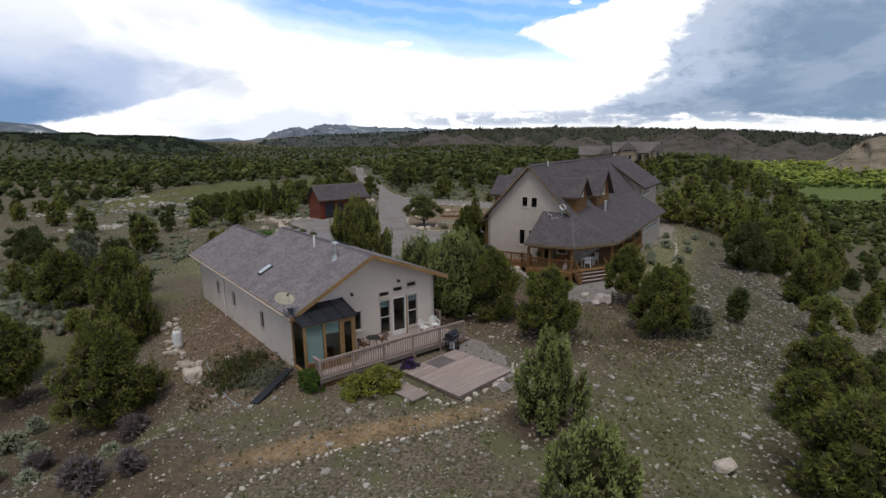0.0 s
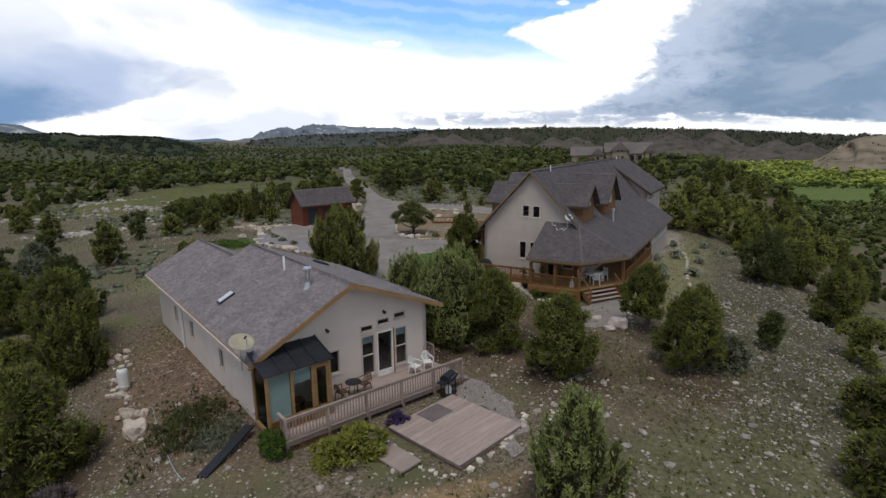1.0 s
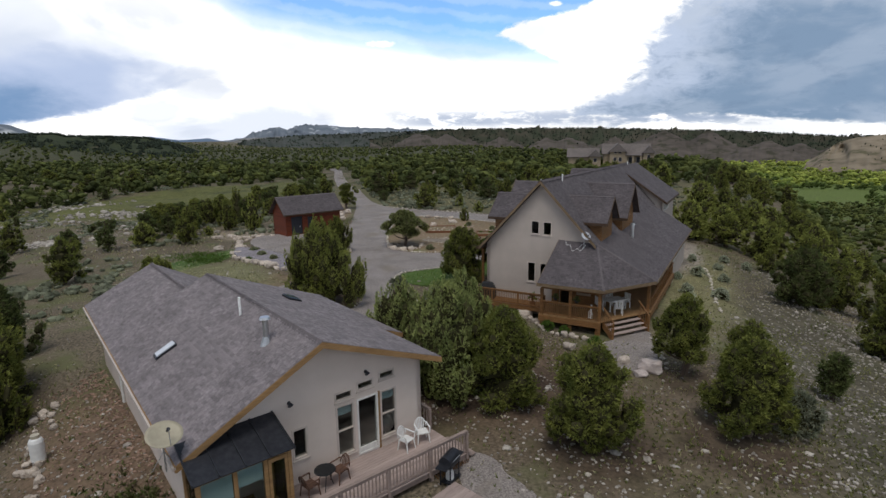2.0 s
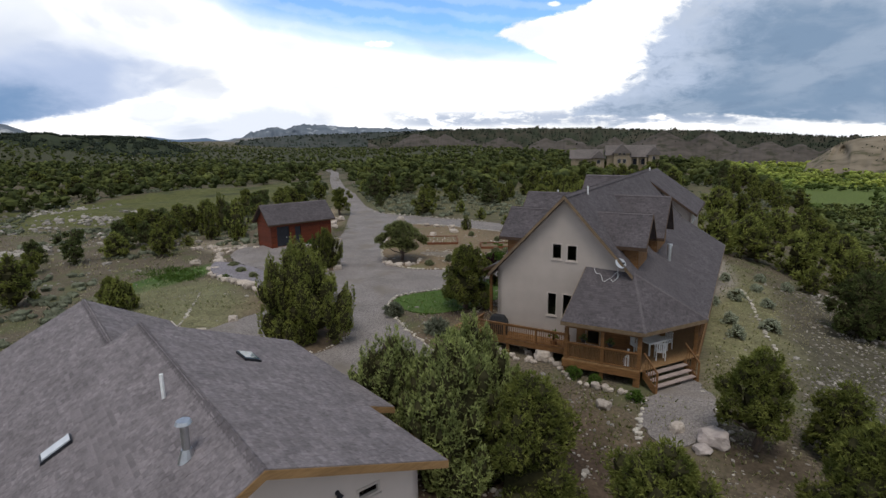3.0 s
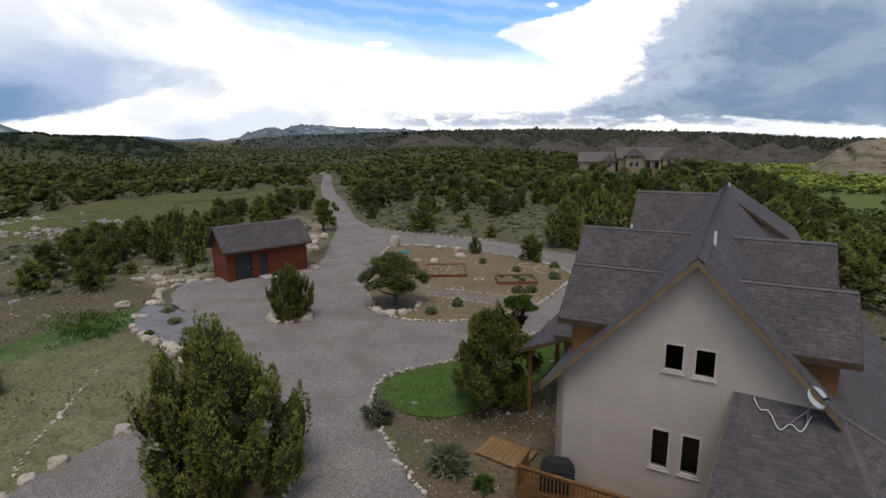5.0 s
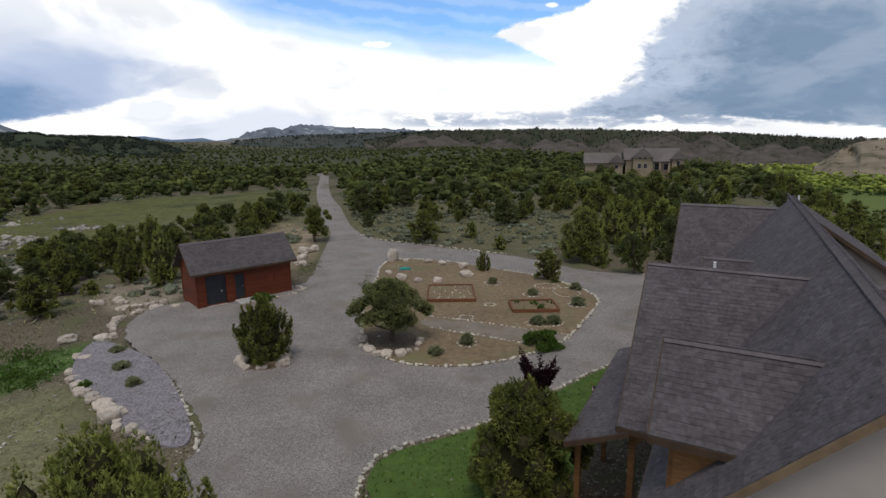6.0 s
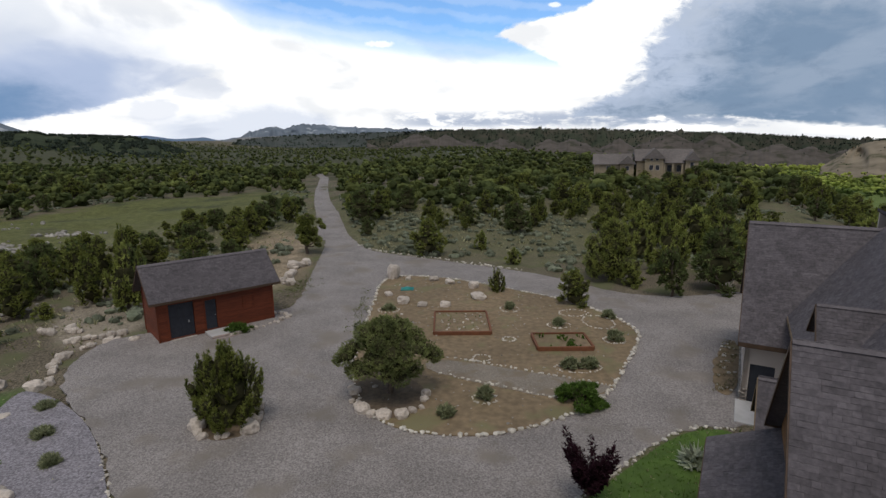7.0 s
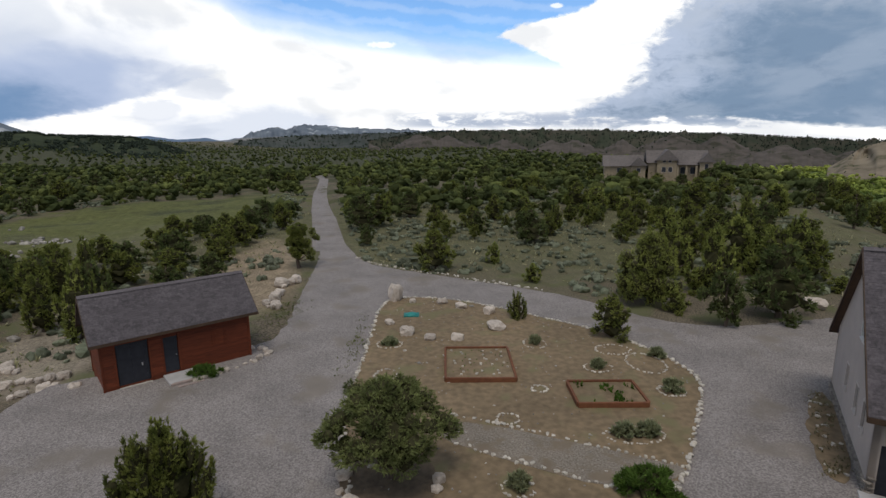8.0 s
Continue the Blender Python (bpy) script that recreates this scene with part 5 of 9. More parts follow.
def porch_deck():
    """The big house's porch floor, railings and steps."""
    z = 0.92
    d = thing("porch", "stained cedar porch deck with railings and steps", "porch", H2_AT, H2_TURN)
    for (u0, u1, v0, v1) in ((-0.95, 4.9, -1.35, -0.02),):
        n = 9
        for i in range(n):
            w = (v1 - v0) / n
            part("board", boxes((u0, u1, v0 + i * w + 0.004, v0 + (i + 1) * w - 0.004, z - 0.04, z)), CEDAR, d)
        part("framing", boxes((u0 + 0.02, u1, v0 + 0.02, v1 - 0.01, z - 0.3, z - 0.045)), CEDAR, d)
    outline = [(4.92, -2.55), (8.9, -2.45), (11.4, 1.2), (11.5, 13.0), (8.2, 13.0), (8.2, -0.02), (4.92, -0.02)]
    part("floor", plate(bmesh.new(), [(u, v, z) for u, v in outline], 0.06), DECK_BROWN, d, "brown plank porch floor")
    for a, b in ((outline[0], outline[1]), (outline[2], outline[3])):
        part("skirt", beam(bmesh.new(), (*a, z - 0.25), (*b, z - 0.25), 0.05, 0.36), CEDAR, d)
    railing(d, (-0.92, -1.3), (4.9, -1.3), z, 0.92, 0.13, CEDAR)
    railing(d, (-0.92, -1.3), (-0.92, -0.05), z, 0.92, 0.13, CEDAR, posts=False)
    railing(d, (4.98, -2.45), (8.8, -2.4), z, 0.92, 0.13, CEDAR, posts=False)
    railing(d, (4.95, -2.4), (4.95, -1.35), z, 0.92, 0.13, CEDAR, posts=False)
    railing(d, (11.35, 1.4), (11.4, 12.9), z, 0.92, 0.16, CEDAR, posts=False)
    for u, v in ((-0.8, -1.2), (1.2, -1.2), (3.2, -1.2), (5.1, -2.3), (7.0, -2.3), (8.7, -2.3)):
        part("pier", boxes((u - 0.08, u + 0.08, v - 0.08, v + 0.08, -0.3, z - 0.3)), CEDAR, d)
    # steps on the splayed corner
    a, b = Vector((8.95, -2.35)), Vector((11.3, 1.05))
    along = (b - a).normalized()
    out = Vector((along.y, -along.x))
    a2, b2 = a + along * 0.2, a + along * 3.2
    for i in range(3):
        k = 0.28 * (i + 0.5)
        zz = z - 0.22 * (i + 1)
        p, q = a2 + out * k, b2 + out * k
        part("tread", beam(bmesh.new(), (*p, zz), (*q, zz), 0.28, 0.05), DECK_GREY, d, "worn grey step tread")
        part("riser", beam(bmesh.new(), (*(p - out * 0.13), zz - 0.1), (*(q - out * 0.13), zz - 0.1), 0.03, 0.14), CEDAR, d)
    for p in (a2, b2):
        part("stringer", hexa(bmesh.new(), [(*(p - along * 0.03), 0.5), (*(p + along * 0.03), 0.5), (*(p + along * 0.03 + out * 0.95), -0.15), (*(p - along * 0.03 + out * 0.95), -0.15),
                                            (*(p - along * 0.03), z), (*(p + along * 0.03), z), (*(p + along * 0.03 + out * 0.95), 0.25), (*(p - along * 0.03 + out * 0.95), 0.25)]), CEDAR, d)
        q = p + out * 0.92
        part("post", boxes((q.x - 0.05, q.x + 0.05, q.y - 0.05, q.y + 0.05, -0.2, 1.1)), CEDAR, d)
        part("handrail", beam(bmesh.new(), (*p, z + 0.92), (*q, 1.1), 0.09, 0.06), CEDAR, d)
        for i in range(1, 6):
            r = p + out * 0.92 * i / 6
            zz = z - 0.76 * i / 6
            part("baluster", boxes((r.x - 0.018, r.x + 0.018, r.y - 0.018, r.y + 0.018, zz, zz + 0.9)), CEDAR, d)


DECK_BROWN = material("porch_floor", (0.31, 0.185, 0.085), (0.24, 0.14, 0.065), 3, 0.7, 0.3, 25, stretch=(8, 1, 1))


def rock_mesh(seed, mat, sub=2, rough=0.25, flat=0.75):
    """An uneven boulder about 1 m in radius, sitting a little in the ground."""
    bm = bmesh.new()
    bmesh.ops.create_icosphere(bm, subdivisions=sub, radius=1.0)
    off = Vector((seed * 3.7, seed * 1.3, seed * 0.7))
    for v in bm.verts:
        n = v.co.normalized()
        k = 1 + rough * 1.3 * noise.noise(n * 1.1 + off) + rough * 0.5 * noise.noise(n * 2.7 + off)
        v.co = Vector((n.x * k, n.y * k, n.z * k * flat))
        v.co.x = max(-0.85, min(0.88, v.co.x))
        v.co.z = min(v.co.z, 0.86 * flat + 0.25 * noise.noise(n * 2 + off))
    me = bpy.data.meshes.new("rock")
    bm.to_mesh(me)
    bm.free()
    me.materials.append(mat)
    return me


big_house()
porch_deck()


# ---- shed ----
def shed():
    W, D, rz, ez, over = 8.03, 3.9, 5.05, 2.85, 0.5
    h = thing("shed", "red-brown wood-sided shed with grey shingle roof", "shed", (-19.02, 81.33, 0.1), 38.7)
    slope = (rz - ez) / (D / 2 + over)
    top = ez + over * slope - 0.15
    ops = [(0.7, 2.32, 0.05, 2.45), (3.08, 3.86, 0.15, 2.3)]

    def clad(a, b, f, openings):
        """A boarded wall: the wall and its lapped boards."""
        wl = part("wall", wall_mesh(a, b, -0.4, f, 0.14, openings), SHED_WOOD, h)
        a, b = Vector(a), Vector(b)
        run = (b - a).length
        d = (b - a) / run
        n = Vector((d.y, -d.x))
        z = 0.1
        while z < 4.6:
            lo, hi = z, z + 0.185
            # keep within the wall's top and out of the openings
            s0, s1 = 0.0, run
            mid = run / 2
            if f[0](0.0) < hi:
                if f[0](mid) <= hi + 0.02:
                    break
                k = mid * (hi - f[0](0.0)) / (f[0](mid) - f[0](0.0))
                s0, s1 = k, run - k
            xs = [s0]
            for o in sorted(openings):
                if o[2] < hi and o[3] > lo:
                    xs += [o[0] - 0.02, o[1] + 0.02]
            xs.append(s1)
            for p, q in zip(xs[::2], xs[1::2]):
                if q - p < 0.05:
                    continue
                A, B = a + d * p, a + d * q
                o1, o2 = n * 0.026, n * 0.006
                bm = hexa(bmesh.new(), [(*(A + o1), lo), (*(B + o1), lo), (*B, lo), (*A, lo), (*(A + o2), hi), (*(B + o2), hi), (*B, hi), (*A, hi)])
                bmesh.ops.recalc_face_normals(bm, faces=bm.faces[:])
                part("board", bm, SHED_WOOD, wl)
            z = hi
        return wl

    flat, gab = level(top), (lambda s: rz - 0.17 - abs(s - D / 2) * slope, (D / 2,))
    clad((0, 0), (W, 0), flat, ops)
    clad((W, 0), (W, D), gab, ())
    clad((W, D), (0, D), flat, ())
    clad((0, D), (0, 0), gab, ())
    bd = part("barn_door", boxes((0.72, 2.3, 0.04, 0.1, 0.06, 2.44)), DARK_DOOR, h, "wide dark grey door")
    for x in (0.76, 1.46, 2.14):
        part("batten", boxes((x, x + 0.1, 0.015, 0.042, 0.1, 2.4)), DARK_DOOR, bd)
    part("handle", boxes((1.9, 1.98, -0.03, 0.02, 1.0, 1.15)), STEEL, bd)
    ed = part("entry_door", boxes((3.1, 3.84, 0.04, 0.09, 0.16, 2.28)), DARK_DOOR, h, "narrow dark grey door")
    part("knob", rod(bmesh.new(), (3.74, 0.05, 1.15), (3.74, -0.04, 1.15), 0.03), STEEL, ed)
    sh = part("shutter", bevelled(boxes((5.75, 6.65, -0.05, -0.03, 1.15, 2.15)), 0.006), SHED_WOOD, h, "closed brown wooden shutter")
    for k in range(4):
        part("board", boxes((5.78 + k * 0.215, 5.97 + k * 0.215, -0.062, -0.05, 1.18, 2.12)), SHED_WOOD, sh)
    for x0, x1 in ((0.6, 0.7), (2.32, 2.42), (2.98, 3.08), (3.86, 3.96)):
        part("casing", boxes((x0, x1, -0.045, 0.0, 0.0, 2.5)), SHED_WOOD, h)
    for x, y in ((0, 0), (W, 0), (W, D), (0, D)):
        part("corner_board", boxes((x - 0.06, x + 0.06, y - 0.06, y + 0.06, -0.1, top - 0.02)), SHED_WOOD, h)
    c = lambda u, v: (u, v, rz - abs(v - D / 2) * slope)
    roof_plane(h, [c(-over, -over), c(W + over, -over), c(W + over, D / 2), c(-over, D / 2)], 0.1, picked=(1.5, 6.5, 0.9, 1.9), seed=51, edges=(0, 1, 3), fascia=DARK_TRIM)
    roof_plane(h, [c(W + over, D + over), c(-over, D + over), c(-over, D / 2), c(W + over, D / 2)], 0.1, seed=52, edges=(0, 1, 3), fascia=DARK_TRIM)
    ridge_cap(h, c(-over, D / 2), c(W + over, D / 2))
    s = thing("stone_step", "flagstone landing at the shed door", "step", (-19.02, 81.33, 0.03), 38.7)
    part("slab", bevelled(boxes((2.9, 4.8, -1.5, -0.05, 0.0, 0.16)), 0.03), CONCRETE, s)
    part("edge_timber", bevelled(boxes((2.95, 4.3, -1.68, -1.5, -0.02, 0.14)), 0.015), RAIL_GREY, s, "weathered timber step")
    part("edge_timber", bevelled(boxes((3.2, 4.6, -2.05, -1.87, -0.05, 0.05)), 0.015), RAIL_GREY, s, "weathered timber step")
    part("threshold", boxes((0.7, 2.34, -0.16, -0.03, -0.05, 0.05)), EDGING, s, "pale concrete threshold")


shed()


# ---- trees and shrubs ----
def tuft(verts, faces, p, d, size, rnd, blades=4, wide=0.17):
    """A spray of foliage: a few narrow blades that fan out from p along d."""
    side = d.orthogonal().normalized()
    other = d.cross(side)
    for i in range(blades):
        a = rnd.uniform(0, 6.283)
        s = side * math.cos(a) + other * math.sin(a)
        tip = p + (d + s * rnd.uniform(0.25, 0.9)).normalized() * size * rnd.uniform(0.7, 1.25)
        w = d.cross(s).normalized() * size * wide * rnd.uniform(0.75, 1.25)
        k = len(verts)
        verts += [(p + w)[:], tip[:], (p - w)[:]]
        faces.append((k, k + 1, k + 2))


BALLS = {}


def ball(sub):
    """Corners and faces of a round lump, 1 m in radius."""
    if sub not in BALLS:
        bm = bmesh.new()
        bmesh.ops.create_icosphere(bm, subdivisions=sub, radius=1.0)
        BALLS[sub] = [v.co.copy() for v in bm.verts], [[v.index for v in f.verts] for f in bm.faces]
        bm.free()
    return BALLS[sub]


def lump(verts, faces, c, axis, w, long_, sub, rough, off):
    """An uneven lump round c, w in radius across its axis and long_ along it."""
    vs, fs = ball(sub)
    q = axis.to_track_quat("Z", "Y")
    k = len(verts)
    for v in vs:
        g = 1 + rough * noise.noise(v * 1.7 + Vector((off, off * 0.37, 0)))
        verts.append((c + q @ Vector((v.x * w * g, v.y * w * g, v.z * long_ * g)))[:])
    faces += [[i + k for i in f] for f in fs]


def girth(shape, q):
    """The crown's half width at the height q, as a share of its widest."""
    if shape == "cone":
        return 0.7 + 0.3 * (q / 0.28) ** 0.7 if q < 0.28 else min(1.0, (max(0.015, 1 - q) / 0.64) ** 0.5)
    if shape == "broad":
        return math.sin(math.pi * min(0.95, 0.16 + 0.76 * q)) ** 0.5
    return max(0.04, 1 - ((q - 0.3) / (0.72 if q > 0.3 else 0.5)) ** 2) ** 0.62


def crown_mesh(name, mat, seed, h, r, sprays, size, shape="round", clear=0.1, lobes=14, up=0.6, blades=4, wide=0.15, sub=1):
    """A crown of many sprays over uneven lobes of inner twigs, coloured dark as the crown's inner shade. shape: round,
    cone (plumes that stand on the ground) or broad.
    """
    rnd = random.Random(seed)
    verts, faces = [], []
    lean_x, lean_y = rnd.uniform(-0.1, 0.1) * r, rnd.uniform(-0.1, 0.1) * r
    tall, thick = {"cone": (0.15, 0.125), "round": (0.1, 0.2), "broad": (0.095, 0.215)}[shape]
    blobs = []
    for i in range(lobes):
        q = ((i + rnd.random()) / lobes) ** (1.05 if shape == "cone" else 0.9)
        a = i * 2.39996 + rnd.uniform(-0.5, 0.5)
        bulge = (0.9 + 0.6 * noise.noise((math.cos(a) * 1.2, math.sin(a) * 1.2, q * 2.4 + seed * 3.7))) * (rnd.uniform(0.55, 1.1) if shape == "broad" else rnd.uniform(0.86, 1.06) if shape == "cone" else rnd.uniform(0.78, 1.08))
        k = rnd.uniform(0.7, 1.25) * (0.72 + 0.28 * girth(shape, q))
        w, long_ = r * thick * k, h * (1 - clear) * tall * rnd.uniform(0.75, 1.3)
        reach = max(0.0, r * girth(shape, q) * min(bulge, 1.08) - w * 0.85)
        if rnd.random() < 0.18:
            reach *= rnd.uniform(0.3, 0.7)
        z = max(h * (clear + (1 - clear) * (0.06 + q * (0.82 if shape == "cone" else 0.84))), long_ * 0.75)
        out = Vector((math.cos(a), math.sin(a), 0))
        axis = (out * (0.08 + 0.3 * (1 - q) if shape == "cone" else 0.2 + 0.5 * (1 - q)) + Vector((0, 0, 1))).normalized()
        blobs.append((Vector((lean_x * q + out.x * reach, lean_y * q + out.y * reach, z)), w, long_, axis, out))
    total = sum(b[1] * b[2] for b in blobs)
    for c, w, long_, axis, out in blobs:
        side = axis.cross(out).normalized()
        face = side.cross(axis)
        for _ in range(int(sprays * w * long_ / total)):
            a, v = rnd.gauss(0, 1.35), rnd.uniform(-0.75, 1.0)
            ring_ = math.sqrt(max(0.0, 1 - v * v)) if shape != "cone" else (1 - max(0.0, v)) ** 0.6 * math.sqrt(max(0.05, 1 - min(0.0, v) ** 2))
            n = face * math.cos(a) + side * math.sin(a)
            k = rnd.uniform(0.86, 1.06) if shape == "cone" else rnd.uniform(0.8, 1.12)
            p = c + axis * (v * long_ * (1.15 if shape == "cone" else 1.0) * k) + n * (w * ring_ * k)
            if p.z < 0.02 * h:
                p.z = 0.02 * h + rnd.random() * 0.06 * h
            d = (n * ring_ * (1 - 0.6 * up) + axis * (0.35 * v + up) + Vector((rnd.gauss(0, 0.32), rnd.gauss(0, 0.32), rnd.gauss(0, 0.25)))).normalized()
            tuft(verts, faces, p, d, size * rnd.uniform(0.6, 1.35), rnd, blades, wide)
    leaves = len(faces)
    # opaque brown twig cores in every lobe and the middle, darkened as inner shade
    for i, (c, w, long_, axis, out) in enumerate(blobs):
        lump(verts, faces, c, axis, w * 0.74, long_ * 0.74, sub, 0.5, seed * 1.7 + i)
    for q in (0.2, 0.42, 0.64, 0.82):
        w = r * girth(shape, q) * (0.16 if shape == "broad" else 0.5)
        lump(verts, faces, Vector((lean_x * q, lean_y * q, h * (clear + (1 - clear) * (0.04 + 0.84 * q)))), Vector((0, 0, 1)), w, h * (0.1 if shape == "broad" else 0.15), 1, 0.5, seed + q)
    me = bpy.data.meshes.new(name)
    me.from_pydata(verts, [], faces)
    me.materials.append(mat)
    me.materials.append(TWIG_SHADE)
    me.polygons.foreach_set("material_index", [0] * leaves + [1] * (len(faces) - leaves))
    return me, [(b[0], b[1]) for b in blobs]


def trunk_mesh(seed, h, r, blobs, limbs=7):
    rnd = random.Random(seed + 99)
    bm = bmesh.new()
    p = Vector((0, 0, -0.35))
    rad = 0.045 * h * 0.8 + 0.06
    spine = []
    for i in range(5):
        q = Vector((rnd.uniform(-0.05, 0.05) * h, rnd.uniform(-0.05, 0.05) * h, h * 0.19 * (i + 1)))
        rod(bm, p, q, rad, rad * 0.78, 7)
        spine.append(q)
        p, rad = q, rad * 0.75
    for c, lr in blobs[:limbs]:
        base = min(spine, key=lambda s: abs(s.z - c.z * 0.6))
        mid = (base + c) / 2 + Vector((rnd.uniform(-0.1, 0.1), rnd.uniform(-0.1, 0.1), -0.04 * h))
        rod(bm, base, mid, 0.018 * h, 0.013 * h, 5)
        rod(bm, mid, c, 0.013 * h, 0.005 * h, 5)
    me = bpy.data.meshes.new("trunk")
    bm.to_mesh(me)
    bm.free()
    me.materials.append(BARK)
    return me


def tree(name, label, mat, seed, h, r, sprays, size, shape="round", clear=0.1, lobes=14, up=0.6, at=None, group="", blades=3, wide=0.15):
    t = thing(name, label, "tree", group=group)
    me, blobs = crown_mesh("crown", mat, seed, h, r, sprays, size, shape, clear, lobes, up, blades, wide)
    ob = new("trunk", trunk_mesh(seed, h, r, blobs))
    ob.parent = t
    ob = new("crown", me)
    ob.parent = t
    if at:
        t.matrix_basis = pose(at[0], at[1], height(*at) - 0.03)
    return t


# single trees near the houses: place, height, radius, look
NEAR = (
    ((-8.3, 50.5), 6.4, 3.35, "cone", JUNIPER_LIGHT, 0.0), ((2.6, 56.2), 5.0, 2.3, "round", JUNIPER, 0.08), ((-10.5, 70.6), 4.1, 1.8, "cone", JUNIPER, 0.02),
    ((-3.0, 73.2), 4.4, 2.75, "round", JUNIPER_GREY, 0.34), ((-1.9, 37.2), 5.0, 2.6, "cone", JUNIPER_SOFT, 0.0), ((0.4, 35.6), 5.5, 2.9, "cone", JUNIPER_SOFT, 0.0), ((3.3, 34.6), 4.7, 2.3, "round", JUNIPER, 0.0),
    ((1.6, 38.4), 5.2, 2.6, "cone", JUNIPER_SOFT, 0.0), ((6.2, 30.4), 4.4, 2.1, "round", JUNIPER, 0.03), ((4.3, 20.6), 4.0, 1.6, "cone", JUNIPER_SOFT, 0.0),
    ((4.6, 14.6), 3.6, 1.7, "cone", JUNIPER_SOFT, 0.0), ((13.2, 36.9), 4.4, 1.5, "round", JUNIPER, 0.2), ((13.3, 31.2), 4.5, 2.0, "round", JUNIPER, 0.08),
)
NEAR_MORE = (
    ((-17.7, 25.9), 5.8, 2.5, "round", JUNIPER, 0.0), ((-21.9, 35.0), 4.7, 1.7, "cone", JUNIPER, 0.0), ((-23.8, 37.6), 6.2, 2.6, "round", JUNIPER, 0.0), ((-25.3, 28.3), 5.6, 1.8, "round", JUNIPER, 0.14),
    ((-27.3, 37.4), 1.5, 1.0, "round", JUNIPER_LIGHT, 0.0), ((-52.6, 65.2), 5.0, 3.0, "broad", JUNIPER_DARK, 0.16), ((-39.5, 56.4), 4.4, 1.9, "round", SAGE, 0.05), ((-26.8, 42.5), 5.2, 2.2, "round", JUNIPER_DARK, 0.0), ((-31.0, 41.0), 5.0, 2.3, "round", JUNIPER, 0.05), ((-33.5, 47.5), 4.4, 2.0, "round", SAGE, 0.05), ((-28.0, 31.5), 4.8, 2.0, "round", JUNIPER_DARK, 0.1), ((-47.0, 60.0), 4.2, 2.2, "round", JUNIPER_DARK, 0.04),
    ((15.7, 31.8), 2.0, 1.2, "round", SAGE, 0.0), ((20.7, 35.8), 2.7, 0.75, "round", JUNIPER_DARK, 0.12), ((14.9, 17.0), 4.7, 2.2, "round", JUNIPER, 0.0), ((18.6, 16.6), 4.4, 2.2, "round", JUNIPER_DARK, 0.0),
    ((16.6, 22.2), 2.9, 1.5, "round", JUNIPER, 0.0), ((21.2, 27.3), 3.3, 2.3, "round", JUNIPER, 0.0), ((28.2, 37.2), 3.5, 1.7, "broad", JUNIPER_LIGHT, 0.08), ((25.9, 29.4), 2.8, 1.1, "round", JUNIPER_DARK, 0.0),
    ((30.8, 43.4), 4.8, 2.2, "round", JUNIPER, 0.0), ((35.2, 41.9), 3.7, 1.0, "round", JUNIPER, 0.0), ((37.8, 51.2), 4.8, 2.0, "round", JUNIPER, 0.05), ((30.6, 52.4), 5.0, 2.4, "round", JUNIPER_DARK, 0.0), ((34.2, 53.4), 4.6, 2.3, "round", JUNIPER, 0.0),
    ((48.3, 60.8), 2.7, 1.1, "round", JUNIPER_DARK, 0.0), ((-15.3, 111.0), 5.0, 2.1, "broad", JUNIPER, 0.2), ((17.2, 96.2), 6.2, 2.6, "round", JUNIPER_LIGHT, 0.0), ((16.3, 36.4), 3.4, 1.3, "round", JUNIPER, 0.04), ((-27.5, 62.3), 2.4, 1.0, "round", JUNIPER, 0.0), ((-25.2, 59.5), 2.7, 1.5, "cone", JUNIPER_LIGHT, 0.0),
)
n_tree = 0
for at, h, r, shape, mat, clear in NEAR + NEAR_MORE:
    n_tree += 1
    words = {"cone": "pointed", "round": "rounded", "broad": "broad spreading"}[shape]
    tree("juniper_tree", f"{words} {'yellow-green' if mat is JUNIPER_LIGHT else 'light green' if mat is JUNIPER_SOFT else 'grey-green' if mat in (SAGE, JUNIPER_GREY) else 'dark green'} juniper with rough brown trunk", mat, n_tree, h, r, int((1000 + 680 * r * h) * (0.56 if n_tree > 13 else 0.55 if shape == "broad" else 1.0)), 0.15 if n_tree <= 13 else 0.2, shape, clear, int((14 + 7 * r) if shape == "broad" else 30 + 15 * r if shape != "cone" else 44 + 26 * r), 0.95 if shape == "cone" else 0.5, at, "", 4 if n_tree <= 13 else 3, 0.15 if n_tree <= 13 else 0.15)

# trees of the middle distance: a few models, set out by chance where the woods grow
MODELS = [tree("juniper_tree", f"rounded {'light' if m is JUNIPER_LIGHT else 'dark'} green juniper on the dry plain", m, 200 + i, h, r, 1000, 0.27, s, c, 20, 0.5, (x, y), "junipers of the plain", 2, 0.24)
          for i, (m, h, r, s, c, x, y) in enumerate(((JUNIPER, 3.8, 2.0, "round", 0.03, -33.5, 83.7), (JUNIPER_DARK, 4.2, 2.1, "round", 0.05, -42.3, 91.0), (JUNIPER, 3.4, 2.0, "broad", 0.14, -46.2, 101.1), (JUNIPER_DARK, 3.8, 2.2, "broad", 0.1, -44.7, 106.5),
                                                     (JUNIPER, 4.6, 1.8, "cone", 0.0, -31.5, 94.6), (JUNIPER_LIGHT, 3.4, 1.8, "round", 0.0, -39.8, 84.8), (JUNIPER, 4.4, 2.0, "round", 0.02, -37.2, 102.0), (JUNIPER_LIGHT, 4.6, 2.1, "cone", 0.0, 53.4, 142.1)))]
SIZES = ((3.8, 2.0), (4.2, 2.1), (3.4, 2.0), (3.8, 2.2), (4.6, 1.8), (3.4, 1.8), (4.4, 2.0), (4.6, 2.1))


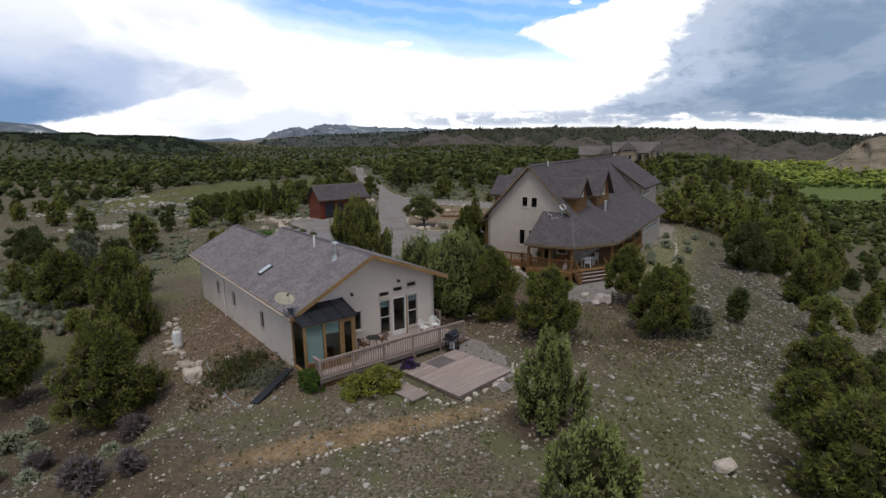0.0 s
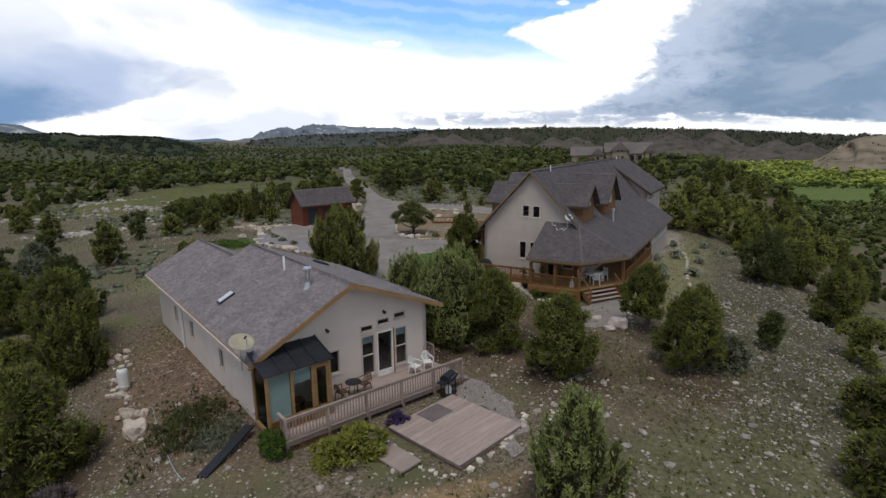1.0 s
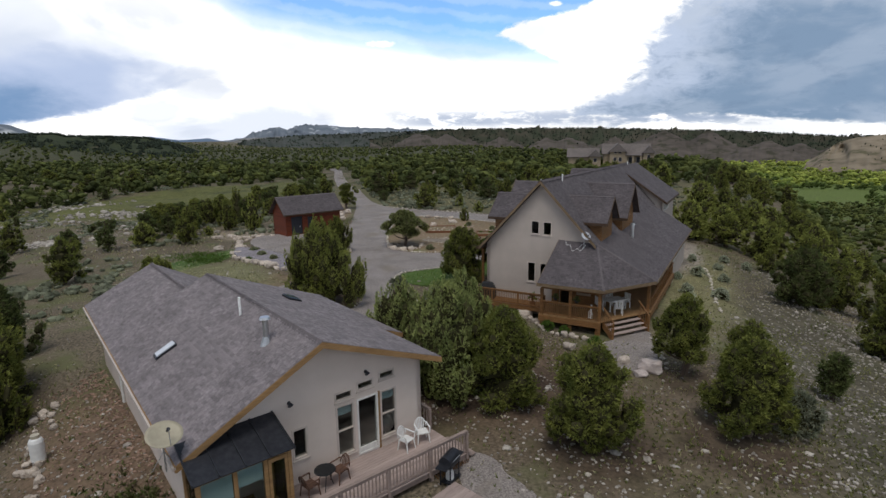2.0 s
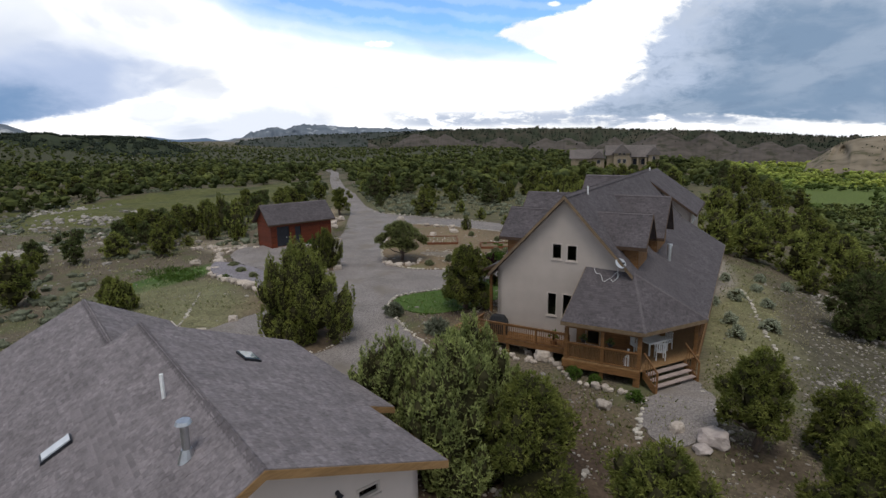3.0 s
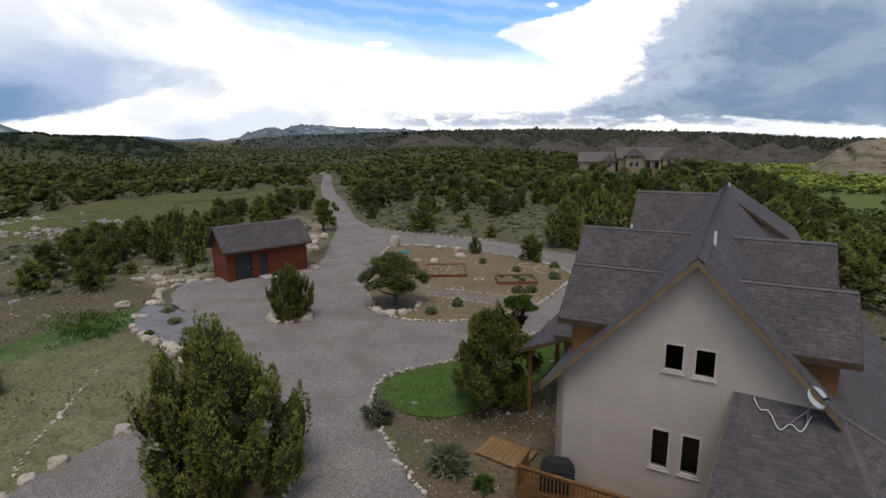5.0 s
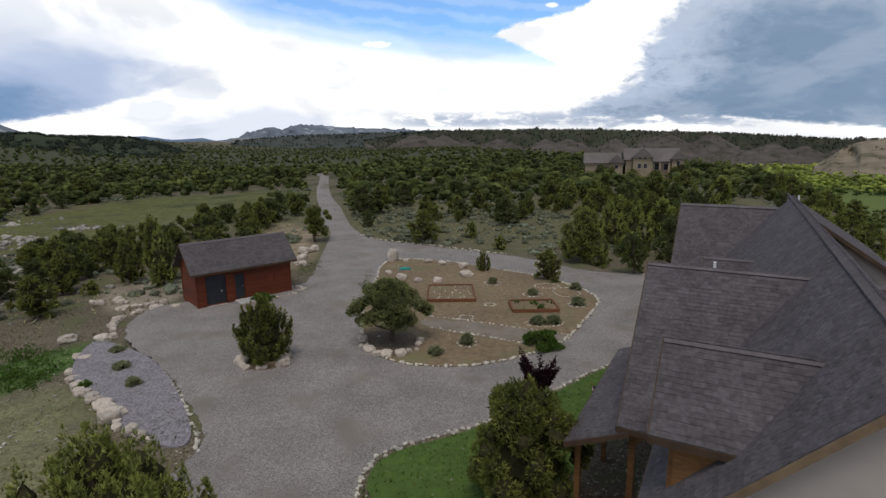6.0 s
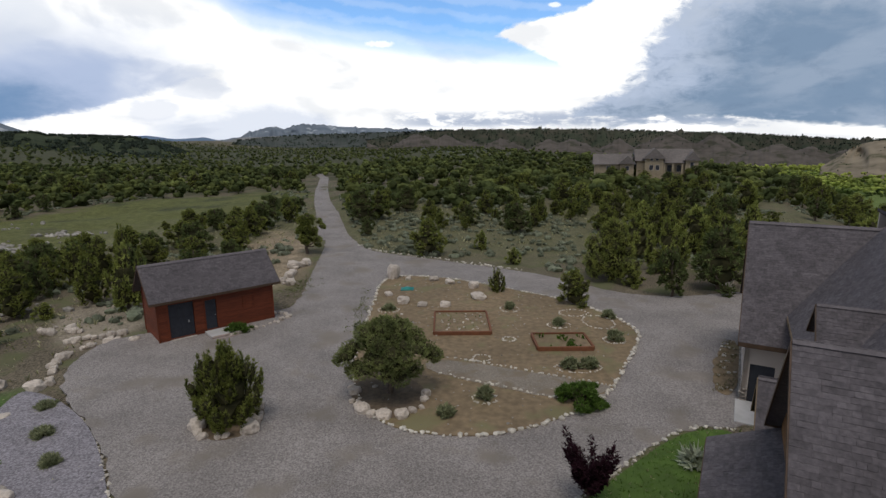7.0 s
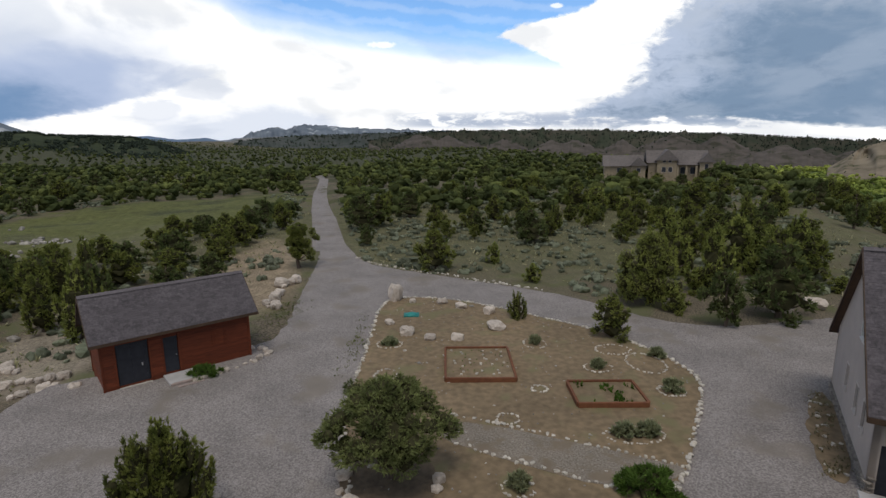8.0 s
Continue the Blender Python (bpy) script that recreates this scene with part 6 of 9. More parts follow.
def inside(x, y, loop):
    hit = False
    for (x0, y0), (x1, y1) in zip(loop, loop[1:] + loop[:1]):
        if (y0 > y) != (y1 > y) and x < x0 + (x1 - x0) * (y - y0) / (y1 - y0):
            hit = not hit
    return hit


def road_x(y):
    return -14.3 - (y - 120) * 0.2 if y > 120 else -13.5


def open_land(x, y):
    """True where no tree stands: yard, drive, road, houses and meadow."""
    if -24 < x < 22 and 20 < y < 100 and not (x > 16 and y < 75):
        return True
    if y < 44 and -24 < x < 8:
        return True
    if -15 < x < 12 and 95 < y < 108 or (12 <= x < 31 + 0.1 * (y - 62) and 62 < y < 94):
        return True
    if abs(x - road_x(y)) < 4.5 + 0.012 * (y - 100) and 100 < y < 300:
        return True
    c, s = math.cos(radians(-22)), math.sin(radians(-22))
    dx, dy = x + 66, y - 170
    if ((dx * c + dy * s) / 30) ** 2 + ((-dx * s + dy * c) / 50) ** 2 < 1:
        return True
    if x > 8 and (x - 10.5) * 0.9 - (y - 25) * 0.4 < 9.5 - 6 * ramp(y, 38, 52) and y < 72:
        return True
    if -34 < x < -22 and 36 < y < 58:
        return True
    if -3 < y < 20 and abs(x) < 14:
        return True
    return False


def density(x, y):
    k = 0.55 + 0.9 * noise.noise((x * 0.022, y * 0.022, 5.0))
    if x < -24 and y < 90:
        k *= 0.75
    if x > 14 and y < 110:
        k = max(k, 0.5)
    return k


def scatter(count, x0, x1, y0, y1, gap, seed, accept):
    rnd = random.Random(seed)
    out, cells = [], {}
    tries = 0
    while len(out) < count and tries < count * 30:
        tries += 1
        x, y = rnd.uniform(x0, x1), rnd.uniform(y0, y1)
        if not accept(x, y, rnd):
            continue
        key = (int(x // gap), int(y // gap))
        if any((x - a) ** 2 + (y - b) ** 2 < gap * gap for i in (-1, 0, 1) for j in (-1, 0, 1) for a, b in cells.get((key[0] + i, key[1] + j), ())):
            continue
        cells.setdefault(key, []).append((x, y))
        out.append((x, y))
    return out


# trees that can be told apart: place, crown radius, height, model
GROVE_BY_SHED = ((-26.9, 92.0, 2.0, 5.7, 7), (-44.6, 107.4, 2.4, 4.0, 1), (-44.0, 112.0, 2.6, 4.0, 0), (-42.3, 121.3, 2.5, 4.0, 6), (-37.4, 117.4, 2.4, 3.5, 1), (-35.4, 121.6, 2.6, 4.0, 0), (-31.2, 116.4, 2.7, 4.5, 1), (-28.2, 121.9, 2.6, 4.2, 6), (-27.3, 127.8, 2.6, 4.2, 0), (-46.8, 118.9, 2.5, 4.0, 0), (-43.4, 100.6, 2.3, 4.0, 6), (-40.0, 106.4, 2.4, 4.0, 1), (-36.6, 91.6, 1.9, 4.6, 6), (-54.5, 119.6, 2.7, 3.8, 0), (-40.4, 93.6, 1.8, 3.5, 1), (-33.0, 108.2, 2.2, 4.0, 0), (-49.4, 114.4, 2.4, 3.7, 3), (-47.4, 103.4, 2.2, 3.7, 0), (-50.4, 108.6, 2.4, 3.5, 1),
                 (-38.6, 97.0, 1.7, 4.2, 1), (-39.2, 100.2, 1.5, 3.8, 0), (-35.9, 103.8, 1.9, 4.9, 6), (-33.1, 103.1, 1.6, 5.9, 4), (-30.4, 99.5, 1.9, 4.6, 1), (-38.5, 132.8, 2.8, 4.5, 0), (-36.1, 136.2, 2.4, 3.7, 3),
                 (-32.0, 134.9, 2.2, 3.8, 6), (-27.3, 133.0, 2.8, 4.4, 1), (-24.3, 138.2, 2.1, 4.4, 0), (-33.3, 90.7, 0.9, 1.5, 5), (-24.9, 101.0, 2.0, 3.4, 3), (-23.0, 106.5, 1.9, 3.2, 1), (-29.0, 110.0, 2.2, 3.4, 6), (-26.0, 117.0, 1.9, 3.2, 0))
MEADOW_RIM = ((-121.6, 207, 3.7, 5.6, 0), (-95.6, 181.7, 2.6, 4.6, 3), (-96.9, 173.2, 2.0, 3.8, 1), (-109.7, 181.5, 2.1, 3.9, 6), (-127.3, 261.6, 4.0, 6, 1), (-114, 254.7, 3.5, 5.6, 0), (-86.6, 248.4, 3.7, 5.8, 6), (-79.3, 248.1, 3.4, 5.4, 3),
              (-63, 225.9, 2.3, 5.0, 1), (-165.2, 249.5, 4.4, 6.2, 0), (-113.3, 220.6, 3.8, 6.4, 6), (-138.3, 246.8, 4, 6.2, 1), (-113.2, 272.4, 3.7, 5.6, 3), (-102.6, 268.3, 3.2, 5, 0), (-61.3, 262.1, 4.4, 6.4, 1), (-50.1, 244.6, 3.4, 5.6, 6))
SAGE_FLAT = ((-11.3, 136, 3.3, 5.9, 1), (-19.1, 188.7, 3.5, 5.4, 0), (-9.2, 139.7, 2.7, 5.2, 6), (-4.4, 149.3, 3, 5.2, 1), (-0.4, 109, 2.5, 4.5, 0), (10.8, 146.4, 2.2, 4.6, 6), (12.6, 123.1, 2.7, 4.8, 1), (18.6, 134.1, 1.5, 4, 4),
             (6.1, 111.4, 0.9, 2.5, 5), (8.8, 103.2, 0.95, 1.9, 5), (5.5, 188.4, 2.4, 4.3, 0), (19.5, 239.8, 3.4, 5.6, 1), (18.3, 179.6, 3, 5.2, 6), (23.7, 176.4, 3.2, 5.6, 0), (28.5, 157.2, 3.4, 5.8, 6), (31.5, 154.5, 2.9, 5.2, 5), (30.7, 132.7, 2.4, 5, 0), (41.6, 149.3, 2.1, 4.6, 1), (61.1, 221.2, 2.5, 4.8, 0))
EAST_GROVE = ((25.4, 91.6, 2.8, 6.0, 1), (20.3, 90.0, 1.7, 4.3, 3), (23.9, 98.4, 2.2, 6.0, 7), (30.7, 106.5, 2.3, 5.8, 5), (33.8, 118, 2.3, 5.4, 6), (38.2, 114.2, 2.8, 6.2, 1), (38.5, 108.3, 2.4, 5.6, 7), (35.8, 102.8, 2.0, 4.6, 6), (30.5, 122, 2.3, 4.6, 5), (41.7, 139, 2.4, 4.8, 0), (28.5, 112, 2.2, 5.0, 0), (29.6, 98.6, 2.8, 5.9, 6), (39.3, 107.1, 1.8, 4.1, 0), (65.7, 133.9, 2.3, 4.2, 3), (85.3, 167.9, 2.6, 6, 1), (35.3, 98.2, 1.1, 1.6, 5), (23.4, 105.5, 2.4, 5.4, 7),
              (60.7, 145.6, 2.8, 6, 5), (51.4, 154.8, 3.6, 6.4, 6), (43.3, 151.3, 2.4, 5, 1), (65.4, 171.2, 3.1, 5.6, 0), (18.2, 93.4, 1.1, 2, 5), (22.9, 98.6, 1.5, 2.4, 5), (32.5, 104.0, 2.6, 5.0, 7), (36.5, 112.5, 2.4, 4.6, 6), (45.0, 128.0, 2.4, 4.8, 0))
RIDGE_ROW = ((76.2, 146.4, 2.6, 5.8, 2), (92.7, 174.4, 2.6, 6, 5), (47.1, 100.7, 3.2, 5.8, 5), (32.5, 75.3, 2.4, 5, 5), (36.5, 73.9, 2.8, 4.1, 0), (52.6, 100, 2.7, 4.8, 6), (38.2, 69.4, 2.5, 4.8, 5), (84.3, 150.3, 2.1, 5.2, 0), (109.5, 191.8, 2.0, 4.1, 5),
             (39.7, 64.5, 2.5, 4.6, 0), (43.4, 67.1, 1.9, 4.6, 6), (53.7, 79.8, 1.6, 3.9, 5), (83.4, 139, 2.9, 3.9, 2), (37.0, 58.0, 2.2, 4.2, 5), (45.6, 88.0, 2.6, 4.6, 6), (40.5, 82.0, 2.3, 4.4, 5))
HOUSE_SCREEN = ((58, 214, 2.6, 4.6, 1), (63.5, 218, 2.4, 4.4, 0), (70, 216, 2.6, 3.6, 6), (79, 219, 2.4, 3.4, 1), (85, 217, 2.8, 4.8, 0), (90, 222, 2.8, 5.2, 3), (52, 222, 2.8, 5.0, 6), (66.5, 209, 2.2, 3.4, 5), (87.5, 209, 2.6, 4.0, 1))
EAST_BANK = ((49.9, 105.7, 2.8, 5.6, 6), (54.7, 106.4, 2.6, 5.6, 0), (50.8, 91.6, 2.4, 5.2, 5), (74.6, 117.2, 3, 5.6, 0), (65.9, 99.3, 2.7, 5.4, 6), (45.4, 71.4, 1.8, 4.2, 0), (40.1, 71, 1.5, 3.6, 5), (94.1, 159, 3.4, 6, 5), (93.1, 170, 3.2, 6, 0),
             (34.4, 76.7, 1.8, 4.2, 5), (34.8, 62.9, 1.2, 2.6, 0), (112, 172, 4, 6.6, 6), (60, 90, 2.6, 5, 5), (70, 108, 2.8, 5.2, 0), (57.5, 98, 2.5, 5, 5), (47, 80, 2.2, 4.6, 2), (52, 74, 2.2, 4.2, 5), (61, 82, 2.4, 4.6, 6))
# the two small trees on the garden island's rim
ISLAND_TREES = ((5.5, 92.4, 0.85, 2.2, 4), (11.4, 88.2, 1.6, 3.1, 6))
rnd = random.Random(5)
SET = ISLAND_TREES + GROVE_BY_SHED + MEADOW_RIM + SAGE_FLAT + EAST_GROVE + RIDGE_ROW + EAST_BANK + HOUSE_SCREEN
for x, y, r, h, m in SET:
    h0, r0 = SIZES[m]
    copy_thing(MODELS[m], pose(x, y, height(x, y) - 0.08, 0, 0, rnd.uniform(0, 360)) @ Matrix.Diagonal((r / r0, r / r0, h / h0, 1)))


def clear_of(x, y, gap):
    return all((x - p[0]) ** 2 + (y - p[1]) ** 2 > gap * gap for p in SET) and all((x - p[0][0]) ** 2 + (y - p[0][1]) ** 2 > gap * gap for p in NEAR_MORE)


near_woods = scatter(150, -110, 95, 40, 160, 4.0, 11, lambda x, y, r: not open_land(x, y) and not (-26 < x < 70 and 62 < y < 122) and not (x > 20 and y < 64 and (x - 10.5) * 0.9 - (y - 25) * 0.4 < 22) and not (-95 < x < -24 and y < 140 and r.random() < 0.75) and r.random() < density(x, y) and abs(x) < 14 + y * 1.05 and clear_of(x, y, 5.0))
for i, (x, y) in enumerate(near_woods):
    s = rnd.uniform(0.5, 1.15)
    copy_thing(MODELS[rnd.randrange(7)], pose(x, y, height(x, y) - 0.08, 0, 0, rnd.uniform(0, 360)) @ Matrix.Diagonal((s, s, s * rnd.uniform(0.85, 1.15), 1)))


def woods(name, label, mat, places, seed, size, sprays, group="", blades=2, flat=0.52, lumps=6):
    """Far trees, joined: each a short trunk and an uneven crown of leafy lumps and sprays."""
    rnd = random.Random(seed)
    verts, faces = [], []
    for x, y in places:
        z = height(x, y)
        h = size * rnd.uniform(0.55, 1.25)
        r = h * flat * rnd.uniform(0.8, 1.25)
        share = min(1.0, 190 / math.hypot(x, y - 30))
        n = max(10, int(sprays * share))
        t = 0.05 * h
        k = len(verts)
        verts += [(x - t, y - t, z - 0.3), (x + t, y - t, z - 0.3), (x, y + t, z - 0.3), (x, y, z + h * 0.6)]
        faces += [(k, k + 1, k + 3), (k + 1, k + 2, k + 3), (k + 2, k, k + 3)]
        clumps = []
        for i in range(max(3, int(lumps * (0.4 + 0.6 * share)))):
            a, q = i * 2.4 + rnd.uniform(-0.5, 0.5), rnd.uniform(0.0, 0.72)
            k = girth("round", q) * r * rnd.uniform(0.3, 0.62)
            c = Vector((x + k * math.cos(a), y + k * math.sin(a), z + h * (0.08 + q * 0.84)))
            w = r * rnd.uniform(0.36, 0.55)
            lump(verts, faces, c, Vector((0, 0, 1)), w, h * rnd.uniform(0.14, 0.22), 1, 0.6, rnd.random() * 50)
            clumps.append((c, w))
        for _ in range(n):
            c, w = rnd.choice(clumps)
            d = Vector((rnd.gauss(0, 1), rnd.gauss(0, 1), rnd.gauss(0.25, 0.9))).normalized()
            p = c + Vector((d.x * w, d.y * w, d.z * h * 0.19)) * 0.9
            tuft(verts, faces, p, (d + Vector((0, 0, 0.5))).normalized(), h * 0.1 * rnd.uniform(0.7, 1.4), rnd, blades, 0.3)
    me = bpy.data.meshes.new(name)
    me.from_pydata(verts, [], faces)
    me.materials.append(mat)
    return tagged(new(name, me), label, "woodland", kind="stuff")


def far_ok(x, y, r):
    return not open_land(x, y) and r.random() < density(x, y) + 0.2 + 0.4 * ramp(y, 170, 260) and abs(x) < 30 + y * 0.98


A = scatter(2900, -330, 360, 152, 380, 3.3, 21, lambda x, y, r: far_ok(x, y, r) and clear_of(x, y, 4.5))
B = scatter(5200, -1500, 800, 380, 1700, 7.5, 22, lambda x, y, r: r.random() < (density(x, y) + 0.45) * min(1.0, 620 / y) and abs(x) < 30 + y * 0.98 and x < 60 + y * 0.2)
WOOD_DARK = foliage("dark_woodland_foliage", (0.11, 0.13, 0.046), (0.058, 0.073, 0.03), 0.25)
WOOD = foliage("woodland_foliage", (0.165, 0.185, 0.058), (0.085, 0.1, 0.036), 0.25)
woods("woodland", "dark green juniper woodland over the plain", WOOD_DARK, A[::2] + B[::2], 31, 4.6, 34)
woods("woodland", "green juniper woodland over the plain", WOOD, A[1::2] + B[1::2], 32, 4.6, 34)
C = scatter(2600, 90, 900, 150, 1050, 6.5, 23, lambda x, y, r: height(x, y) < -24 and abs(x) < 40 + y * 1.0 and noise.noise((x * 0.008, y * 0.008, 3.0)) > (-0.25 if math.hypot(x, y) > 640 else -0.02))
# a patch of sun put into leaf colour: brighter trees beyond 660 m
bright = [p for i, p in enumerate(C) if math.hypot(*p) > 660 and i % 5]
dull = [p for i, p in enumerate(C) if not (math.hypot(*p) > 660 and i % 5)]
woods("cottonwood_trees", "cottonwoods on the valley floor, leaves brightened to look sunlit", SUNLIT_COTTONWOOD, bright, 33, 9.5, 30, lumps=8)
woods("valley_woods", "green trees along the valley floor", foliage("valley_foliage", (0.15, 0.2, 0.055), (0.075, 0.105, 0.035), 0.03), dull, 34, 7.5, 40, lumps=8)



# ---- distance: mesas, hills and mountains ----
MESA_EARTH = material("mesa_earth", (0.122, 0.104, 0.092), (0.085, 0.075, 0.066), 0.05, 0.95, mottle=((0.06, 0.058, 0.042), 0.04, 0.53), coarse=0.5, stretch=(1, 1, 2.5), spec=0.03, world=True)
MESA_SCRUB = material("mesa_scrub", (0.045, 0.054, 0.036), (0.075, 0.068, 0.052), 0.03, 0.95, spec=0.03, world=True)
MESA_WOODED = material("wooded_hill", (0.055, 0.066, 0.036), (0.038, 0.047, 0.028), 0.06, 0.95, mottle=((0.14, 0.12, 0.09), 0.03, 0.6), spec=0.03, world=True)
# far mesa: haze mixed into its bluish grey-green
MESA_FAR = material("hazed_wooded_mesa", (0.06, 0.07, 0.062), (0.085, 0.088, 0.08), 0.02, 0.95, coarse=0.5, spec=0.03, world=True)
FOOTHILL = material("pale_foothill", (0.26, 0.25, 0.24), (0.19, 0.185, 0.18), 0.012, 0.95, mottle=((0.12, 0.125, 0.115), 0.02, 0.54), spec=0.03, world=True)
# mountains and farthest ridge: haze painted in as paler, bluer colour
HAZY_MOUNTAIN = material("hazy_mountain", (0.2, 0.23, 0.265), (0.14, 0.165, 0.2), 0.008, 0.95, mottle=((0.5, 0.52, 0.54), 0.011, 0.58), coarse=0.6, spec=0.03, world=True)
HAZED_RIDGE = material("hazed_far_ridge", (0.14, 0.2, 0.3), (0.12, 0.18, 0.27), 0.002, 0.95, world=True)
BARE_HILL = material("bare_pale_slope", (0.27, 0.225, 0.165), (0.165, 0.135, 0.1), 0.05, 0.95, mottle=((0.1, 0.1, 0.055), 0.05, 0.54), stretch=(1, 1, 2), spec=0.03, world=True)
EYE_END = Vector((-1.3, 54.0, 13.3))


# hill trees: green shifted towards blue to carry the haze
HILL_TREES = foliage("far_hill_trees", (0.062, 0.078, 0.055), (0.04, 0.052, 0.04), 0.05)


def stub(verts, faces, x, y, z, size, rnd):
    """A far tree on a hillside: one uneven pointed lump."""
    k = len(verts)
    q = [size * rnd.uniform(0.35, 0.65) for _ in range(5)]
    verts += [(x + q[0], y, z + size * 0.3), (x, y + q[1], z + size * 0.35), (x - q[2], y, z + size * 0.3), (x, y - q[3], z + size * 0.35), (x + rnd.uniform(-0.2, 0.2) * size, y, z + size * rnd.uniform(0.8, 1.2)), (x, y, z - size * 0.3)]
    faces += [(k + i, k + (i + 1) % 4, k + e) for i in range(4) for e in (4, 5)]


def ridge_land(name, label, mat, profile, far, deep, foot, gully, seed, trees=None, step=0.25, crag=0.0):
    """A far ridge. profile: bearing and elevation of its skyline in degrees; far: its distance; deep: how far its flank runs out; foot: the flank's base."""
    verts, faces = [], []
    a0, a1 = profile[0][0], profile[-1][0]
    n = int((a1 - a0) / step) + 1
    m = 22
    tops = []
    for i in range(n):
        az = a0 + (a1 - a0) * i / (n - 1)
        e = next(p[1] + (q[1] - p[1]) * (az - p[0]) / (q[0] - p[0]) for p, q in zip(profile, profile[1:]) if p[0] <= az <= q[0] + 1e-6)
        s = az * 0.35 + seed
        e += 0.05 * noise.noise((az * 0.9, seed, 0)) + 0.025 * noise.noise((az * 3.1, seed, 1.0))
        e += crag * (abs(noise.noise((az * 0.7, seed, 3.0))) + 0.6 * abs(noise.noise((az * 1.9, seed, 5.0))) - 0.25)
        top = EYE_END.z + far * math.tan(radians(e))
        for j in range(m + 1):
            v = j / m
            cut = gully * (abs(noise.noise((s * 1.6, v * 0.5, seed))) * 1.2 + abs(noise.noise((s * 4.1, v * 0.7, seed + 5))) * 0.5 - 0.3) * math.sin(math.pi * min(1, v * 1.1))
            d = far - deep * v + (cut * deep * 0.8 if 0 < j < m else 0)
            z = foot + (top - foot) * ((1 - v) ** 1.5 * 0.75 + (1 - v) * 0.25)
            if 0 < j < m:
                z += cut * (top - foot) * 0.5
            b = radians(az)
            verts.append((EYE_END.x + d * math.sin(b), EYE_END.y + d * math.cos(b), z))
        tops.append(top)
    w = m + 1
    for i in range(n - 1):
        for j in range(m):
            faces.append((i * w + j, i * w + j + 1, (i + 1) * w + j + 1, (i + 1) * w + j))
    me = bpy.data.meshes.new(name)
    me.from_pydata(verts, [], faces)
    me.materials.append(mat)
    me.shade_smooth()
    ob = tagged(new(name, me), label, "hills", kind="structure")
    if trees:
        rnd = random.Random(seed)
        tv, tf = [], []
        count, size, low = trees
        for _ in range(count):
            i, j = rnd.randrange(n), int(m * low * rnd.random() ** 1.6)
            if j and noise.noise((i * 0.11, j * 0.25, seed)) < -0.05:
                continue
            x, y, z = verts[i * w + j]
            stub(tv, tf, x + rnd.gauss(0, far * 0.0012), y + rnd.gauss(0, far * 0.002), z, size * rnd.uniform(0.4, 0.9), rnd)
        me = bpy.data.meshes.new("hill_woods")
        me.from_pydata(tv, [], tf)
        me.materials.append(HILL_TREES)
        tagged(new("hill_woods", me), "dark trees along the " + label.split(" with")[0].split("long ")[-1], "woodland", kind="stuff")
    return ob


ridge_land("backdrop_ridge", "ridge on the horizon, coloured faint blue as haze", HAZED_RIDGE, [(-60, 0.5), (-44, 0.9), (-37.4, 0.5), (-29, 0.67), (-26.8, 0.8), (-24.3, 0.44), (-21.9, 0.6), (-19.8, 0.21), (-10, 0.1)], 4100, 700, -20, 0.2, 1)
ridge_land("backdrop_mountains", "bluish mountains with thin snow streaks", HAZY_MOUNTAIN, [(-25.5, -0.5), (-21.4, 0.31), (-18.7, 0.64), (-15.7, 1.67), (-14.3, 1.46), (-12.7, 1.91), (-10.1, 1.82), (-6.7, 1.57), (-2.7, 1.43), (0.5, 1.23), (8, 0.7)], 3600, 900, -30, 0.8, 2, step=0.08, crag=0.45)
ridge_land("backdrop_peak", "bare grey peak beyond the wooded hill", HAZY_MOUNTAIN, [(-60, 1.4), (-48, 2.4), (-40, 2.1), (-37.3, 1.83), (-36.6, 1.52), (-35.0, 0.8), (-32, 0)], 2600, 500, -20, 0.4, 3)
ridge_land("backdrop_foothill", "pale tan foothill below the mountains", FOOTHILL, [(-28, -1.6), (-25, -0.9), (-22, -0.2), (-18.5, 0.55), (-15, 0.7), (-10, 0.5), (-6, 0.2)], 2500, 500, -25, 0.5, 6, step=0.12)
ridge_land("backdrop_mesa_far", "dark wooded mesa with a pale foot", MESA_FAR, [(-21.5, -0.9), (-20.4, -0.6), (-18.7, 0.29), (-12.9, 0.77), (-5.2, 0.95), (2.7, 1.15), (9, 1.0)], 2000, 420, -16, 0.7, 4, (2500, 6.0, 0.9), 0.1)
